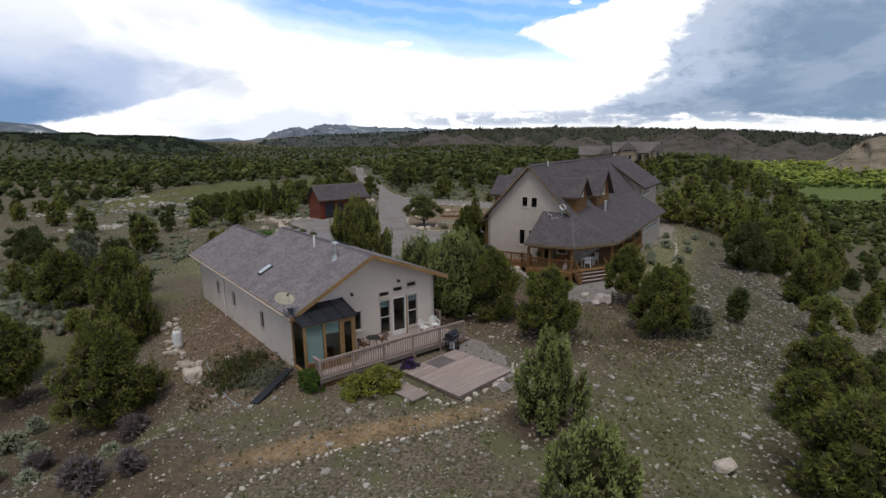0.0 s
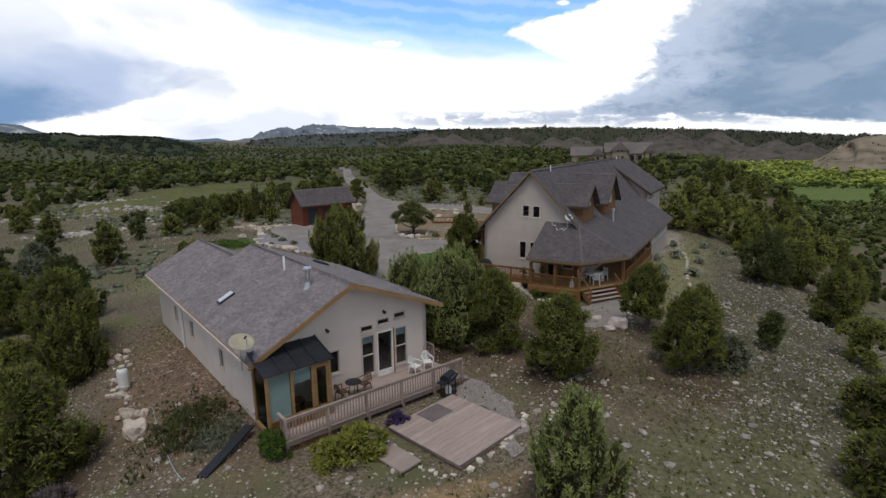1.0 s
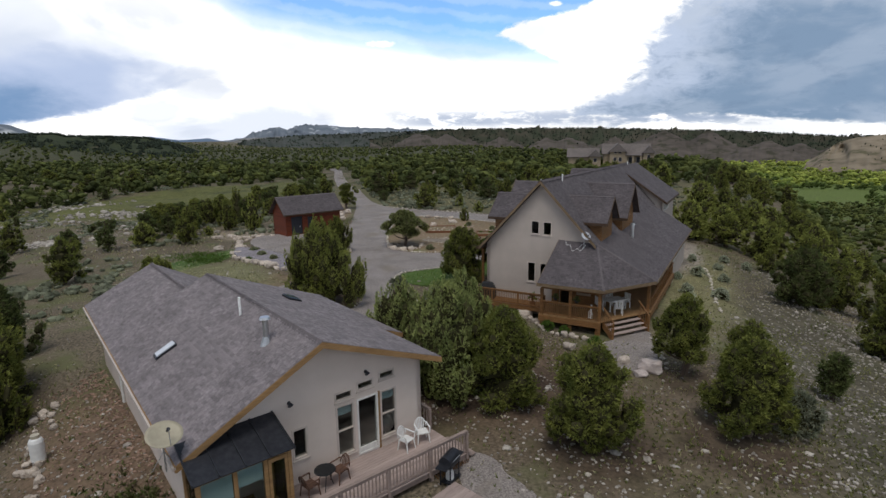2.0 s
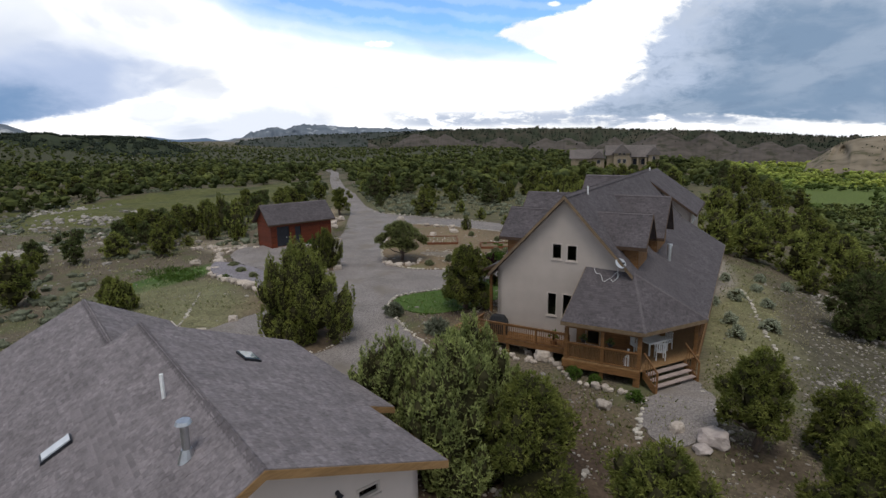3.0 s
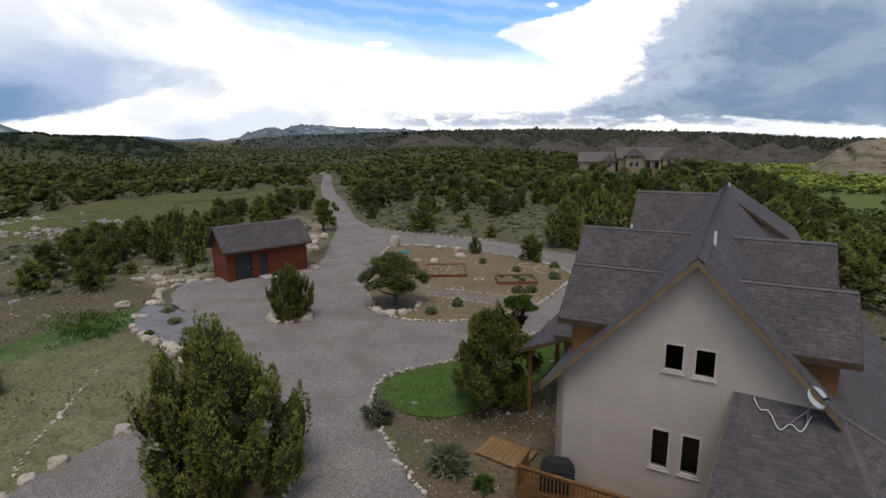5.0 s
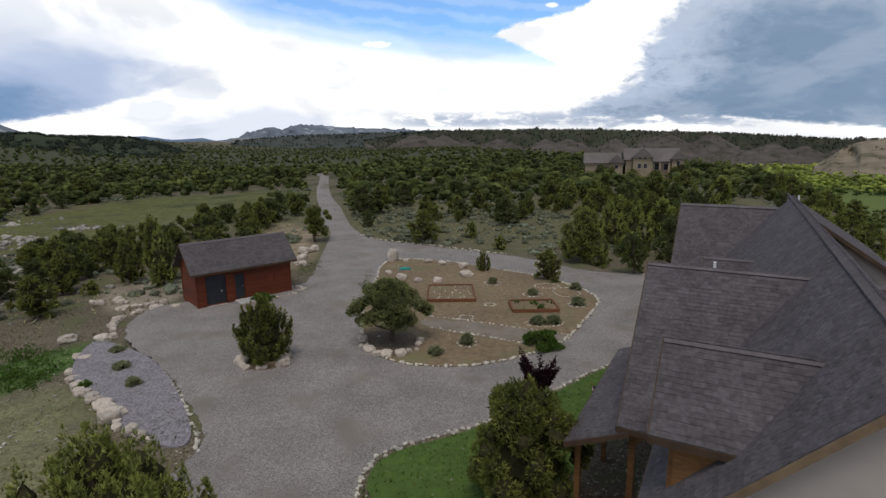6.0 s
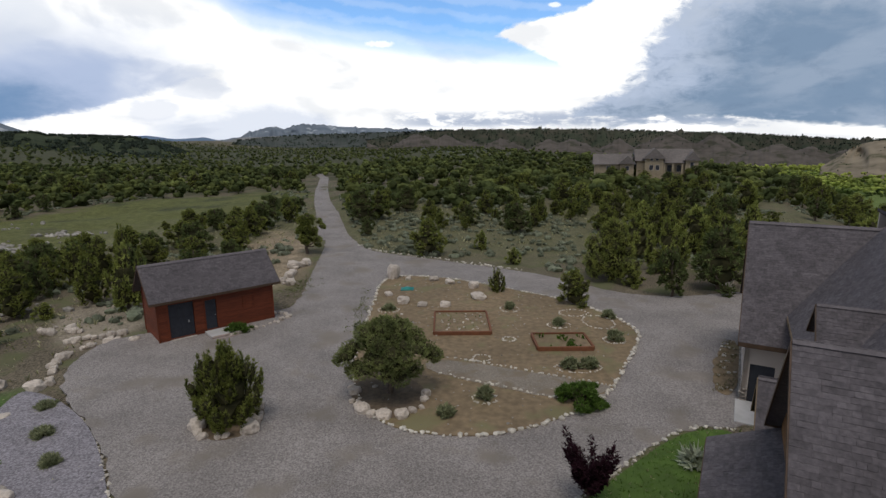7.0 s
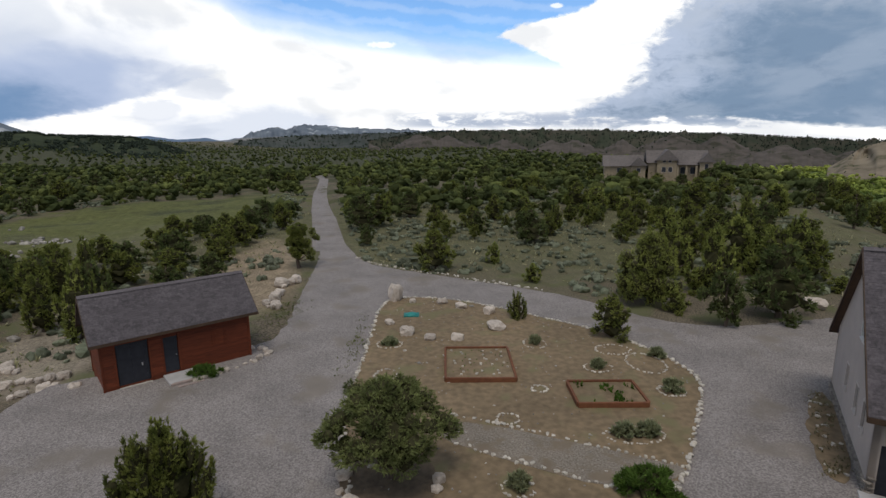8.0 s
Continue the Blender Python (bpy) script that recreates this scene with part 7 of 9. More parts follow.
def coned_mesa(profile, far, deep, foot, seed):
    """A flat-topped mesa: a wooded scarp with bare cone-shaped buttresses before it."""
    rnd = random.Random(seed)
    a0, a1, step, m = profile[0][0], profile[-1][0], 0.1, 30
    n = int((a1 - a0) / step) + 1
    cones = []
    a = a0
    while a < a1:
        cones.append((a, rnd.uniform(0.3, 0.62), rnd.uniform(0.68, 1.0), rnd.uniform(0.6, 0.95)))
        a += rnd.uniform(1.8, 5.2)
    verts, faces, bare = [], [], []
    for i in range(n):
        az = a0 + (a1 - a0) * i / (n - 1)
        e = next(p[1] + (q[1] - p[1]) * (az - p[0]) / (q[0] - p[0]) for p, q in zip(profile, profile[1:]) if p[0] <= az <= q[0] + 1e-6)
        top = EYE_END.z + far * math.tan(radians(e + 0.03 * noise.noise((az * 1.3, seed, 0))))
        rise = top - foot
        for j in range(m + 1):
            v = j / m
            d = far - deep * v
            z = top if j == 0 else foot + rise * max(0.0, 1 - v / 0.62) ** 1.25 * (1 + 0.3 * noise.noise((az * 1.1, v * 3, seed)))
            hit = 0
            for c, cv, ch, steep in cones:
                side = (az - c) * 0.01745 * d
                if abs(side) < 110:
                    away = math.hypot(side, (v - cv) * deep if v > cv else (v - cv) * deep * 0.3)
                    k = foot + rise * ch - away * steep * 0.62 + 5 * abs(noise.noise((az * 2.6, v * 1.5, c))) - 2
                    if k > z and j:
                        z, hit = k, 1
            b = radians(az)
            verts.append((EYE_END.x + d * math.sin(b), EYE_END.y + d * math.cos(b), z))
            bare.append(hit)
    w = m + 1
    for i in range(n - 1):
        for j in range(m):
            faces.append((i * w + j, i * w + j + 1, (i + 1) * w + j + 1, (i + 1) * w + j))
    me = bpy.data.meshes.new("backdrop_mesa")
    me.from_pydata(verts, [], faces)
    me.materials.append(MESA_SCRUB)
    me.materials.append(MESA_EARTH)
    me.polygons.foreach_set("material_index", [1 if sum(bare[k] for k in f) > 1 else 0 for f in faces])
    me.shade_smooth()
    tagged(new("backdrop_mesa", me), "long flat-topped mesa with bare cone-shaped buttresses", "hills", kind="structure")
    tv, tf = [], []
    for _ in range(9000):
        i, j = rnd.randrange(n), int(m * rnd.random() ** 1.8)
        if bare[i * w + j] and rnd.random() < 0.93 or j > m * 0.62 and rnd.random() < 0.6:
            continue
        x, y, z = verts[i * w + j]
        stub(tv, tf, x + rnd.gauss(0, 3), y + rnd.gauss(0, 3), z, rnd.uniform(2.0, 4.2), rnd)
    me = bpy.data.meshes.new("hill_woods")
    me.from_pydata(tv, [], tf)
    me.materials.append(HILL_TREES)
    tagged(new("hill_woods", me), "dark trees along the flat-topped mesa", "woodland", kind="stuff")


coned_mesa([(-6, 0.2), (0.4, 1.05), (5.2, 1.16), (11.5, 1.19), (18.2, 1.08), (24.7, 0.78), (29.9, 0.59), (35.8, 0.15), (39, -0.1), (41.2, -0.12), (60, -0.2), (90, 0.3)], 1350, 300, -36, 5)
ridge_land("backdrop_bare_slope", "pale sunlit eroded slope at the valley's side", BARE_HILL, [(37.6, -2.4), (38.8, -1.5), (39.8, -0.6), (41.0, -0.25), (43, 0.0), (50, 0.4), (70, 0.6)], 950, 170, -38, 0.6, 7, (350, 2.6, 0.95), 0.1)
ridge_land("backdrop_hill", "dark wooded hill with scattered pale clearings", MESA_WOODED, [(-75, 1.4), (-50, 1.3), (-37.4, 0.96), (-35.4, 1.04), (-34.5, 0.8), (-30.6, 0.72), (-27.8, 0.59), (-25.6, -0.03), (-23.7, -0.81), (-22, -1.2)], 900, 330, -6, 0.6, 8, (15000, 4.2, 0.95), 0.12)


# ---- big house of the neighbours ----
def far_house():
    h = thing("house", "large tan stone and stucco house among trees", "house", (74.5, 228, 2.0), -16.0)
    wallm, roofm = material("tan_stone", (0.36, 0.29, 0.2), (0.28, 0.225, 0.155), 1.2, 0.95), material("brown_tile_roof", (0.17, 0.148, 0.138), (0.135, 0.117, 0.11), 1.5, 0.95)

    def block(u0, u1, v0, v1, z, rise, along=True):
        part("wall", boxes((u0, u1, v0, v1, -2, z)), wallm, h)
        o = 0.7
        bm = bmesh.new()
        if along:
            m = (v0 + v1) / 2
            c = [(u0 - o, v0 - o, z - 0.2), (u1 + o, v0 - o, z - 0.2), (u1 + o, v1 + o, z - 0.2), (u0 - o, v1 + o, z - 0.2), (u0 - o, m, z + rise), (u1 + o, m, z + rise)]
            f = [(0, 1, 5, 4), (2, 3, 4, 5), (0, 4, 3), (1, 2, 5), (3, 2, 1, 0)]
        else:
            m = (u0 + u1) / 2
            c = [(u0 - o, v0 - o, z - 0.2), (u1 + o, v0 - o, z - 0.2), (u1 + o, v1 + o, z - 0.2), (u0 - o, v1 + o, z - 0.2), (m, v0 - o, z + rise), (m, v1 + o, z + rise)]
            f = [(0, 4, 5, 3), (1, 2, 5, 4), (0, 1, 4), (2, 3, 5), (3, 2, 1, 0)]
        v = [bm.verts.new(p) for p in c]
        for q in f:
            bm.faces.new([v[k] for k in q])
        bmesh.ops.recalc_face_normals(bm, faces=bm.faces[:])
        part("roof", bm, roofm, h)
        if not along:
            bm = hexa(bmesh.new(), [(u0, v0 - 0.05, z - 0.2), (u1, v0 - 0.05, z - 0.2), (u1, v0, z - 0.2), (u0, v0, z - 0.2), (m - 0.1, v0 - 0.05, z + rise * 0.85), (m + 0.1, v0 - 0.05, z + rise * 0.85), (m + 0.1, v0, z + rise * 0.85), (m - 0.1, v0, z + rise * 0.85)])
            part("gable", bm, wallm, h)

    block(-16, -4, 2, 10, 3.2, 3.4)
    block(-2, 16, 2, 11, 4.4, 3.8)
    block(-7.5, -3.0, 0.8, 5, 3.4, 2.6, False)
    block(0.5, 6.5, 0.5, 6, 5.2, 3.4, False)
    block(13.5, 17.5, 0.5, 5, 4.6, 2.8, False)
    for u, z, w, k, v in ((-5.8, 1.0, 1.2, 1.4, 0.78), (2.2, 4.4, 0.9, 1.5, 0.44), (3.9, 4.4, 0.9, 1.5, 0.44), (2.0, 1.2, 1.2, 1.6, 0.44), (4.0, 1.2, 1.2, 1.6, 0.44), (8.0, 0.6, 1.6, 2.2, 1.95), (11.0, 0.6, 1.6, 2.2, 1.95), (15.0, 2.0, 1.0, 1.8, 0.44), (-12, 1.0, 1.6, 1.4, 1.95)):
        wn = part("window", boxes((u - 0.1, u + w + 0.1, v - 0.03, v + 0.02, z - 0.1, z + k + 0.1)), FRAME, h)
        part("pane", boxes((u, u + w, v - 0.05, v - 0.035, z, z + k)), DARK_DOOR, wn)
    for u in (6.9, 9.6, 12.6):
        part("column", boxes((u - 0.3, u + 0.3, 0.6, 1.2, -1, 3.6)), wallm, h)
    part("porch_roof", plate(bmesh.new(), [(6.6, 0.3, 3.7), (13.2, 0.3, 3.7), (13.2, 2.0, 4.4), (6.6, 2.0, 4.4)], 0.2), roofm, h)


far_house()


# ---- stones ----
BOULDERS = [rock_mesh(i + 1, ROCK, 3, 0.32, 0.95) for i in range(9)]


def boulder(x, y, r, seed, label="rounded tan sandstone boulder", group="", tall=1.0, z=0.0):
    rnd = random.Random(seed)
    ob = new("boulder", rnd.choice(BOULDERS))
    ob.matrix_basis = pose(x, y, height(x, y) + z + r * 0.45 * tall, 0, 0, rnd.uniform(0, 360)) @ Matrix.Diagonal((r * rnd.uniform(0.85, 1.2), r * rnd.uniform(0.7, 1.0), r * tall * rnd.uniform(0.8, 1.0), 1))
    return tagged(ob, label, "boulder", group)


SINGLE = ((-4.1, 98.0, 0.75, 1.5), (-0.1, 96.6, 0.45, 0.9), (3.5, 93.8, 0.55, 0.8), (1.4, 95.4, 0.5, 0.7), (3.6, 90.4, 0.7, 0.6), (-2.8, 89.6, 0.55, 0.8), (-1.2, 88.4, 0.5, 0.7), (0.7, 88.3, 0.5, 0.7), (-4.2, 91.7, 0.4, 0.8), (-2.6, 97.0, 0.35, 0.8),
          (-14.6, 98.8, 0.55, 0.9), (-15.3, 103.4, 0.7, 0.9), (-14.2, 104.6, 0.65, 0.9), (-13.9, 96.4, 0.5, 0.9), (18.4, 94.6, 0.6, 1.0), (26.6, 93.0, 0.8, 0.8), (29.8, 93.8, 0.9, 0.8))
for i, (x, y, r, t) in enumerate(SINGLE):
    boulder(x, y, r, i, tall=t, z=0.05)
MORE = ((10.5, 38.2, 0.4, 0.8), (8.0, 40.4, 0.33, 1.0), (-15.1, 28.8, 0.4, 1.0), (-14.0, 27.3, 0.52, 1.0), (10.6, 18.2, 0.45, 0.8), (-16.5, 49.9, 0.42, 0.8), (-16.4, 48.4, 0.45, 0.9), (-15.8, 52.3, 0.4, 0.8), (-14.4, 54.6, 0.4, 0.8), (-16.3, 51.2, 0.35, 0.8),
        (6.4, 46.2, 0.55, 0.9), (-21.3, 82.3, 0.45, 0.9), (-26.2, 76.2, 0.6, 0.8), (-23.4, 75.6, 0.5, 0.9), (-25.0, 80.5, 0.5, 0.7))
for i, (x, y, r, t) in enumerate(MORE):
    boulder(x, y, r, 40 + i, tall=t)


PALE_ROCK = material("pinkish_boulder", (0.52, 0.45, 0.42), (0.4, 0.34, 0.32), 2, 0.95, 0.8, 10)
big = boulder(11.6, 37.2, 0.66, 61, "large pinkish-white boulder beside the porch walk", tall=0.9)
big.data = rock_mesh(31, PALE_ROCK, 3, 0.3, 0.8)
big = boulder(10.8, 36.6, 0.34, 62, "small pinkish boulder beside the large one", tall=0.9)
big.data = rock_mesh(32, PALE_ROCK, 3, 0.3, 0.8)


def row_of_boulders(line, count, size, seed, label, group, loose=0.15):
    rnd = random.Random(seed)
    pts = smooth_loop(line, 2, False)
    run = [0.0]
    for a, b in zip(pts, pts[1:]):
        run.append(run[-1] + math.dist(a, b))
    for i in range(count):
        s = run[-1] * (i + rnd.uniform(0.2, 0.8)) / count
        k = max(j for j in range(len(run) - 1) if run[j] <= s)
        f = (s - run[k]) / (run[k + 1] - run[k])
        x, y = (pts[k][n] + (pts[k + 1][n] - pts[k][n]) * f for n in (0, 1))
        boulder(x + rnd.uniform(-loose, loose), y + rnd.uniform(-loose, loose), size * rnd.uniform(0.5, 1.4), seed * 100 + i, label, group, rnd.uniform(0.7, 1.0), 0.03)


row_of_boulders([(-13.1, 61.6), (-14.5, 62.3), (-16.9, 64.5), (-18.9, 66.4), (-21.1, 68.8), (-22.2, 70.9), (-23.2, 73.8)], 30, 0.34, 2, "tan boulder edging the rock bed", "boulders of the rock bed", 0.3)
row_of_boulders([(-22.8, 76.0), (-24.6, 78.8), (-25.5, 81.0), (-24.0, 82.6), (-21.5, 82.5)], 13, 0.3, 3, "pale boulder along the grass", "boulders beside the drive")
row_of_boulders([(-5.0, 74.2), (-4.9, 72.6), (-4.3, 71.1), (-2.9, 70.3), (-1.5, 71.0), (-1.0, 72.4), (-0.9, 73.4)], 12, 0.3, 4, "rounded boulder ringing the garden juniper", "boulders round the juniper")
row_of_boulders([(-11.9, 71.2), (-11.7, 69.6), (-10.6, 68.9), (-9.4, 69.5), (-9.0, 71.0), (-9.6, 72.2)], 11, 0.34, 5, "rounded boulder ringing the drive's tree", "boulders round the tree")
row_of_boulders([(5.2, 48.6), (5.7, 47.0), (6.7, 46.1), (7.1, 44.4), (7.4, 42.9), (8.8, 42.0), (10.0, 41.6)], 20, 0.19, 6, "tan stone edging the porch bed", "stones of the porch bed")
row_of_boulders([(1.4, 48.0), (2.8, 49.2), (3.4, 48.1), (4.3, 47.2), (4.9, 46.2), (6.1, 45.8)], 26, 0.16, 7, "tan stone in the heap below the deck", "stones below the deck")
row_of_boulders([(-20.2, 37.2), (-18.6, 33.8), (-16.6, 31.0), (-15.3, 29.2), (-14.3, 27.7)], 34, 0.2, 8, "pale field stone beside the bank", "stones of the bank", 0.55)
row_of_boulders([(-13.2, 87.5), (-11.8, 87.2), (-11.6, 86.0), (-13.3, 84.0), (-14.6, 82.6)], 16, 0.22, 9, "small stone edging the shed's planting", "stones of the shed bed")


row_of_boulders([(-31.6, 87.6), (-29.6, 86.4), (-28.2, 86.8), (-27.0, 86.0)], 16, 0.3, 10, "pale angular boulder in a heap on the bank", "boulders of the bank", 0.6)
row_of_boulders([(-27.0, 83.4), (-25.6, 84.2), (-24.4, 84.0), (-22.8, 84.6)], 11, 0.28, 11, "pale boulder at the gravel's edge", "boulders of the bank")
row_of_boulders([(-14.8, 96.0), (-14.5, 99.5), (-15.0, 103.0), (-14.2, 105.5)], 12, 0.36, 12, "large tan boulder beside the drive", "boulders of the verge", 0.6)


def small_stones(name, label, mat, spots, seed, category="stones"):
    """Small uneven stones, joined: spots of (x, y, radius, height over ground)."""
    rnd = random.Random(seed)
    base = []
    for k in range(5):
        bm = bmesh.new()
        bmesh.ops.create_icosphere(bm, subdivisions=1, radius=1.0)
        vs = [v.co * (1 + 0.5 * noise.noise(v.co * 1.4 + Vector((k * 5.1, seed, 0)))) for v in bm.verts]
        base.append((vs, [[v.index for v in f.verts] for f in bm.faces]))
        bm.free()
    verts, faces = [], []
    for x, y, r, up in spots:
        vs, fs = rnd.choice(base)
        a = rnd.uniform(0, 6.283)
        c, s = math.cos(a), math.sin(a)
        sx, sy, sz = r * rnd.uniform(0.8, 1.3), r * rnd.uniform(0.6, 1.0), r * rnd.uniform(0.45, 0.8)
        z = height(x, y) + up
        k = len(verts)
        verts += [(x + v.x * sx * c - v.y * sy * s, y + v.x * sx * s + v.y * sy * c, z + v.z * sz) for v in vs]
        faces += [[i + k for i in f] for f in fs]
    me = bpy.data.meshes.new(name)
    me.from_pydata(verts, [], faces)
    me.materials.append(mat)
    return tagged(new(name, me), label, category, kind="stuff")


def along(line, gap, size, seed, closed=False, up=0.05, jitter=0.06, rounds=2):
    rnd = random.Random(seed)
    pts = smooth_loop(line, rounds, closed)
    if closed:
        pts = pts + pts[:1]
    out = []
    for a, b in zip(pts, pts[1:]):
        n = max(1, round(math.dist(a, b) / gap))
        for i in range(n):
            if rnd.random() < 0.12:
                continue
            f = (i + rnd.random()) / n
            out.append((a[0] + (b[0] - a[0]) * f + rnd.gauss(0, jitter), a[1] + (b[1] - a[1]) * f + rnd.gauss(0, jitter), size * rnd.uniform(0.6, 1.4), up))
    return out


def ring(x, y, rx, ry, gap, size, seed):
    return along([(x + rx * math.cos(k * 0.785), y + ry * math.sin(k * 0.785)) for k in range(8)], gap, size, seed, True, 0.09, 0.03)


small_stones("stone_edging", "pale stone edging round the garden island", EDGING, along(ISLAND, 0.22, 0.12, 1, True, 0.1), 1, "stone edging")
small_stones("stone_edging", "pale stone edging along the garden path", EDGING, along([(-0.4, 78.1), (3.0, 76.6), (9.2, 73.3)], 0.22, 0.1, 2, False, 0.1) + along([(-0.2, 75.4), (3.0, 73.7), (6.3, 71.8)], 0.22, 0.1, 3, False, 0.1), 2, "stone edging")
small_stones("stone_edging", "pale stone edging along the lawn and drive", EDGING, along([(13.5, 68.7), (12, 69.1), (10.1, 68.4), (6.1, 65.3), (3, 62.7), (0.5, 61.4), (-2.8, 60.2), (-3.6, 57.2), (-2.3, 53), (-0.4, 48.8), (1.3, 45.4), (2.2, 43)], 0.2, 0.11, 4), 3, "stone edging")
small_stones("stone_edging", "pale stone edging between drive and rock bed", EDGING, along([(-10.6, 60.6), (-12.6, 64.3), (-16.6, 70.1), (-20, 73), (-22, 73.8)], 0.22, 0.1, 5), 4, "stone edging")
small_stones("stone_edging", "stones ringing the big juniper in the drive", EDGING, along([(-11.2, 51.2), (-10.3, 49.0), (-8.8, 47.9), (-7.2, 47.9), (-5.9, 49.6), (-5.5, 51.4)], 0.25, 0.1, 6), 5, "stone edging")
small_stones("stone_edging", "stone line across the dry slope", EDGING, along([(-16.6, 50.3), (-17.9, 53.3), (-18.8, 57.4), (-20.2, 62.8)], 0.3, 0.1, 7), 6, "stone edging")
small_stones("stone_edging", "stones along the porch walk", EDGING, along([(10.4, 41.2), (9.3, 39.3), (8.5, 37.6), (8.3, 36.0)], 0.25, 0.13, 8) + along([(13.5, 42.0), (13.2, 40.0), (13.0, 38.8), (12.6, 37.4)], 0.25, 0.13, 9), 7, "stone edging")
small_stones("stone_edging", "stone line beside the worn path", EDGING, along([(-7.9, 15.4), (-6.4, 17.4), (-3.5, 18.9), (-0.5, 19.6), (1.9, 20.7), (3.4, 22.5), (4.6, 25.5), (5.6, 28.5)], 0.25, 0.09, 10), 8, "stone edging")
small_stones("stone_edging", "stones banked along the road", EDGING, along([(-9.5, 115.5), (-7.2, 111.9), (-4.5, 109.9), (1.3, 105.9), (6.5, 102.3), (9, 100.4)], 0.3, 0.16, 11, False, 0.05, 0.2), 9, "stone edging")
small_stones("stone_edging", "stones round the platform", EDGING, along([(-2.4, 24.6), (-1.1, 22.7), (0.4, 21.8), (1.9, 23.3), (3.2, 25.0), (3.6, 26.3)], 0.3, 0.16, 12), 10, "stone edging")
RINGS = ((-3.9, 87.6, 0.9, 0.8), (-3.8, 82.8, 0.7, 0.8), (5.8, 87.2, 0.8, 0.9), (8.8, 83.2, 0.9, 0.7), (10.6, 85.9, 1.2, 0.9), (11.8, 80.0, 0.8, 0.7), (11.9, 83.7, 1.2, 1.6), (8.1, 75.8, 1.5, 0.8), (2.5, 77.5, 0.6, 0.6), (4.7, 80.6, 0.45, 0.45), (2.1, 72.2, 0.7, 0.6))
spots = []
for i, (x, y, rx, ry) in enumerate(RINGS):
    spots += ring(x, y, rx, ry, 0.16, 0.07, 30 + i)
small_stones("stone_rings", "rings of pale stones round garden plants", EDGING, spots, 11, "stone edging")

rr = random.Random(78)
small_stones("bed_cobbles", "grey-purple cobbles over the rock bed", material("purple_grey_cobble", (0.26, 0.24, 0.25), (0.17, 0.155, 0.165), 3, 0.95, 0.5, 30, spread=0.4, island=True), [(x, y, r, 0.07) for x, y, r in ((rr.uniform(-23, -12), rr.uniform(62, 75), rr.uniform(0.04, 0.11)) for _ in range(2600)) if inside(x, y, [(-12.8, 61.8), (-14.5, 62.4), (-18.2, 66.2), (-21.6, 69.9), (-22.9, 74), (-20.2, 72.6), (-16.7, 69.6), (-12.9, 64.2), (-11.4, 61.2)])], 26)

rnd = random.Random(77)


def litter(count, x0, x1, y0, y1, accept, size, seed):
    rnd = random.Random(seed)
    out = []
    while len(out) < count:
        x, y = rnd.uniform(x0, x1), rnd.uniform(y0, y1)
        if accept(x, y, rnd):
            out.append((x, y, size * rnd.uniform(0.4, 1.0) * (2.6 if rnd.random() < 0.03 else 1.0), rnd.uniform(-0.2, 0.3) * size))
    return out


def off_plan(x, y):
    """Clear of drive, island, decks and house floors."""
    if inside(x, y, DRIVE):
        return False
    for (ox, oy, _), turn, u0, u1, v0, v1 in ((H1_AT, H1_TURN, -0.1, 9.9, -2.6, 18.4), (H2_AT, H2_TURN, -1.2, 11.8, -2.8, 35.0), ((-19.02, 81.33, 0), 38.7, -0.1, 8.2, -0.1, 4.1), ((0.55, 25.1, 0), 45, -2, 2, -2.05, 2.05)):
        c, s = math.cos(radians(turn)), math.sin(radians(turn))
        u, v = (x - ox) * c + (y - oy) * s, -(x - ox) * s + (y - oy) * c
        if u0 < u < u1 and v0 < v < v1:
            return False
    return True


def stony(x, y):
    e = (x - 10.5) * 0.9 - (y - 25) * 0.4
    k = 0.2
    if x < -12 and y > 38:
        k = 0.04
    if -6 < e < 18 and y < 75:
        k = 0.22 + 0.78 * ramp(e, -1, 5)
        if y > 46:
            k *= 0.3 + 0.7 * ramp(e, 4, 9)
    if x < -9 and y < 36:
        k = 0.32
    if y < 23 and abs(x) < 9:
        k = 0.5
    return k * (0.4 + 0.9 * max(0.0, 0.5 + noise.noise((x * 0.13, y * 0.13, 8.0))))


small_stones("loose_stones", "pale stones strewn over the stony spur", ROCK_STUFF, litter(9500, 3, 40, 8, 64, lambda x, y, r: r.random() < stony(x, y) and off_plan(x, y), 0.108, 14), 21)
small_stones("loose_stones", "pale stones scattered on the dry hillside", ROCK_STUFF, litter(8000, -34, 8, 8, 78, lambda x, y, r: r.random() < stony(x, y) and off_plan(x, y), 0.085, 17), 27)
small_stones("field_stones", "scattered stones on the far dry slopes", ROCK_STUFF, litter(420, -80, -24, 70, 140, lambda x, y, r: noise.noise((x * 0.06, y * 0.06, 2.0)) > 0.05 and off_plan(x, y), 0.22, 15), 22)
ro = random.Random(91)
small_stones("rock_outcrops", "heaps of pale rock on the far dry slope", ROCK_STUFF, [(x + ro.gauss(0, a), y + ro.gauss(0, b), ro.uniform(0.25, 0.75), 0.1) for x, y, a, b, n in ((-70, 131, 4.5, 2.5, 90), (-60, 93.5, 4.0, 1.6, 70), (-66, 144, 3.0, 2.0, 40), (-49, 109, 5.0, 4.0, 60), (-92, 152, 8.0, 6.0, 60), (-37, 93.5, 1.6, 1.0, 22), (-80, 120, 7, 5, 60)) for _ in range(n)], 29)
small_stones("garden_stones", "pebbles scattered on the garden soil", ROCK_STUFF, [(x, y, r, 0.08) for x, y, r, _ in litter(420, -5, 14, 69, 98, lambda x, y, r: inside(x, y, ISLAND), 0.07, 16)], 23)


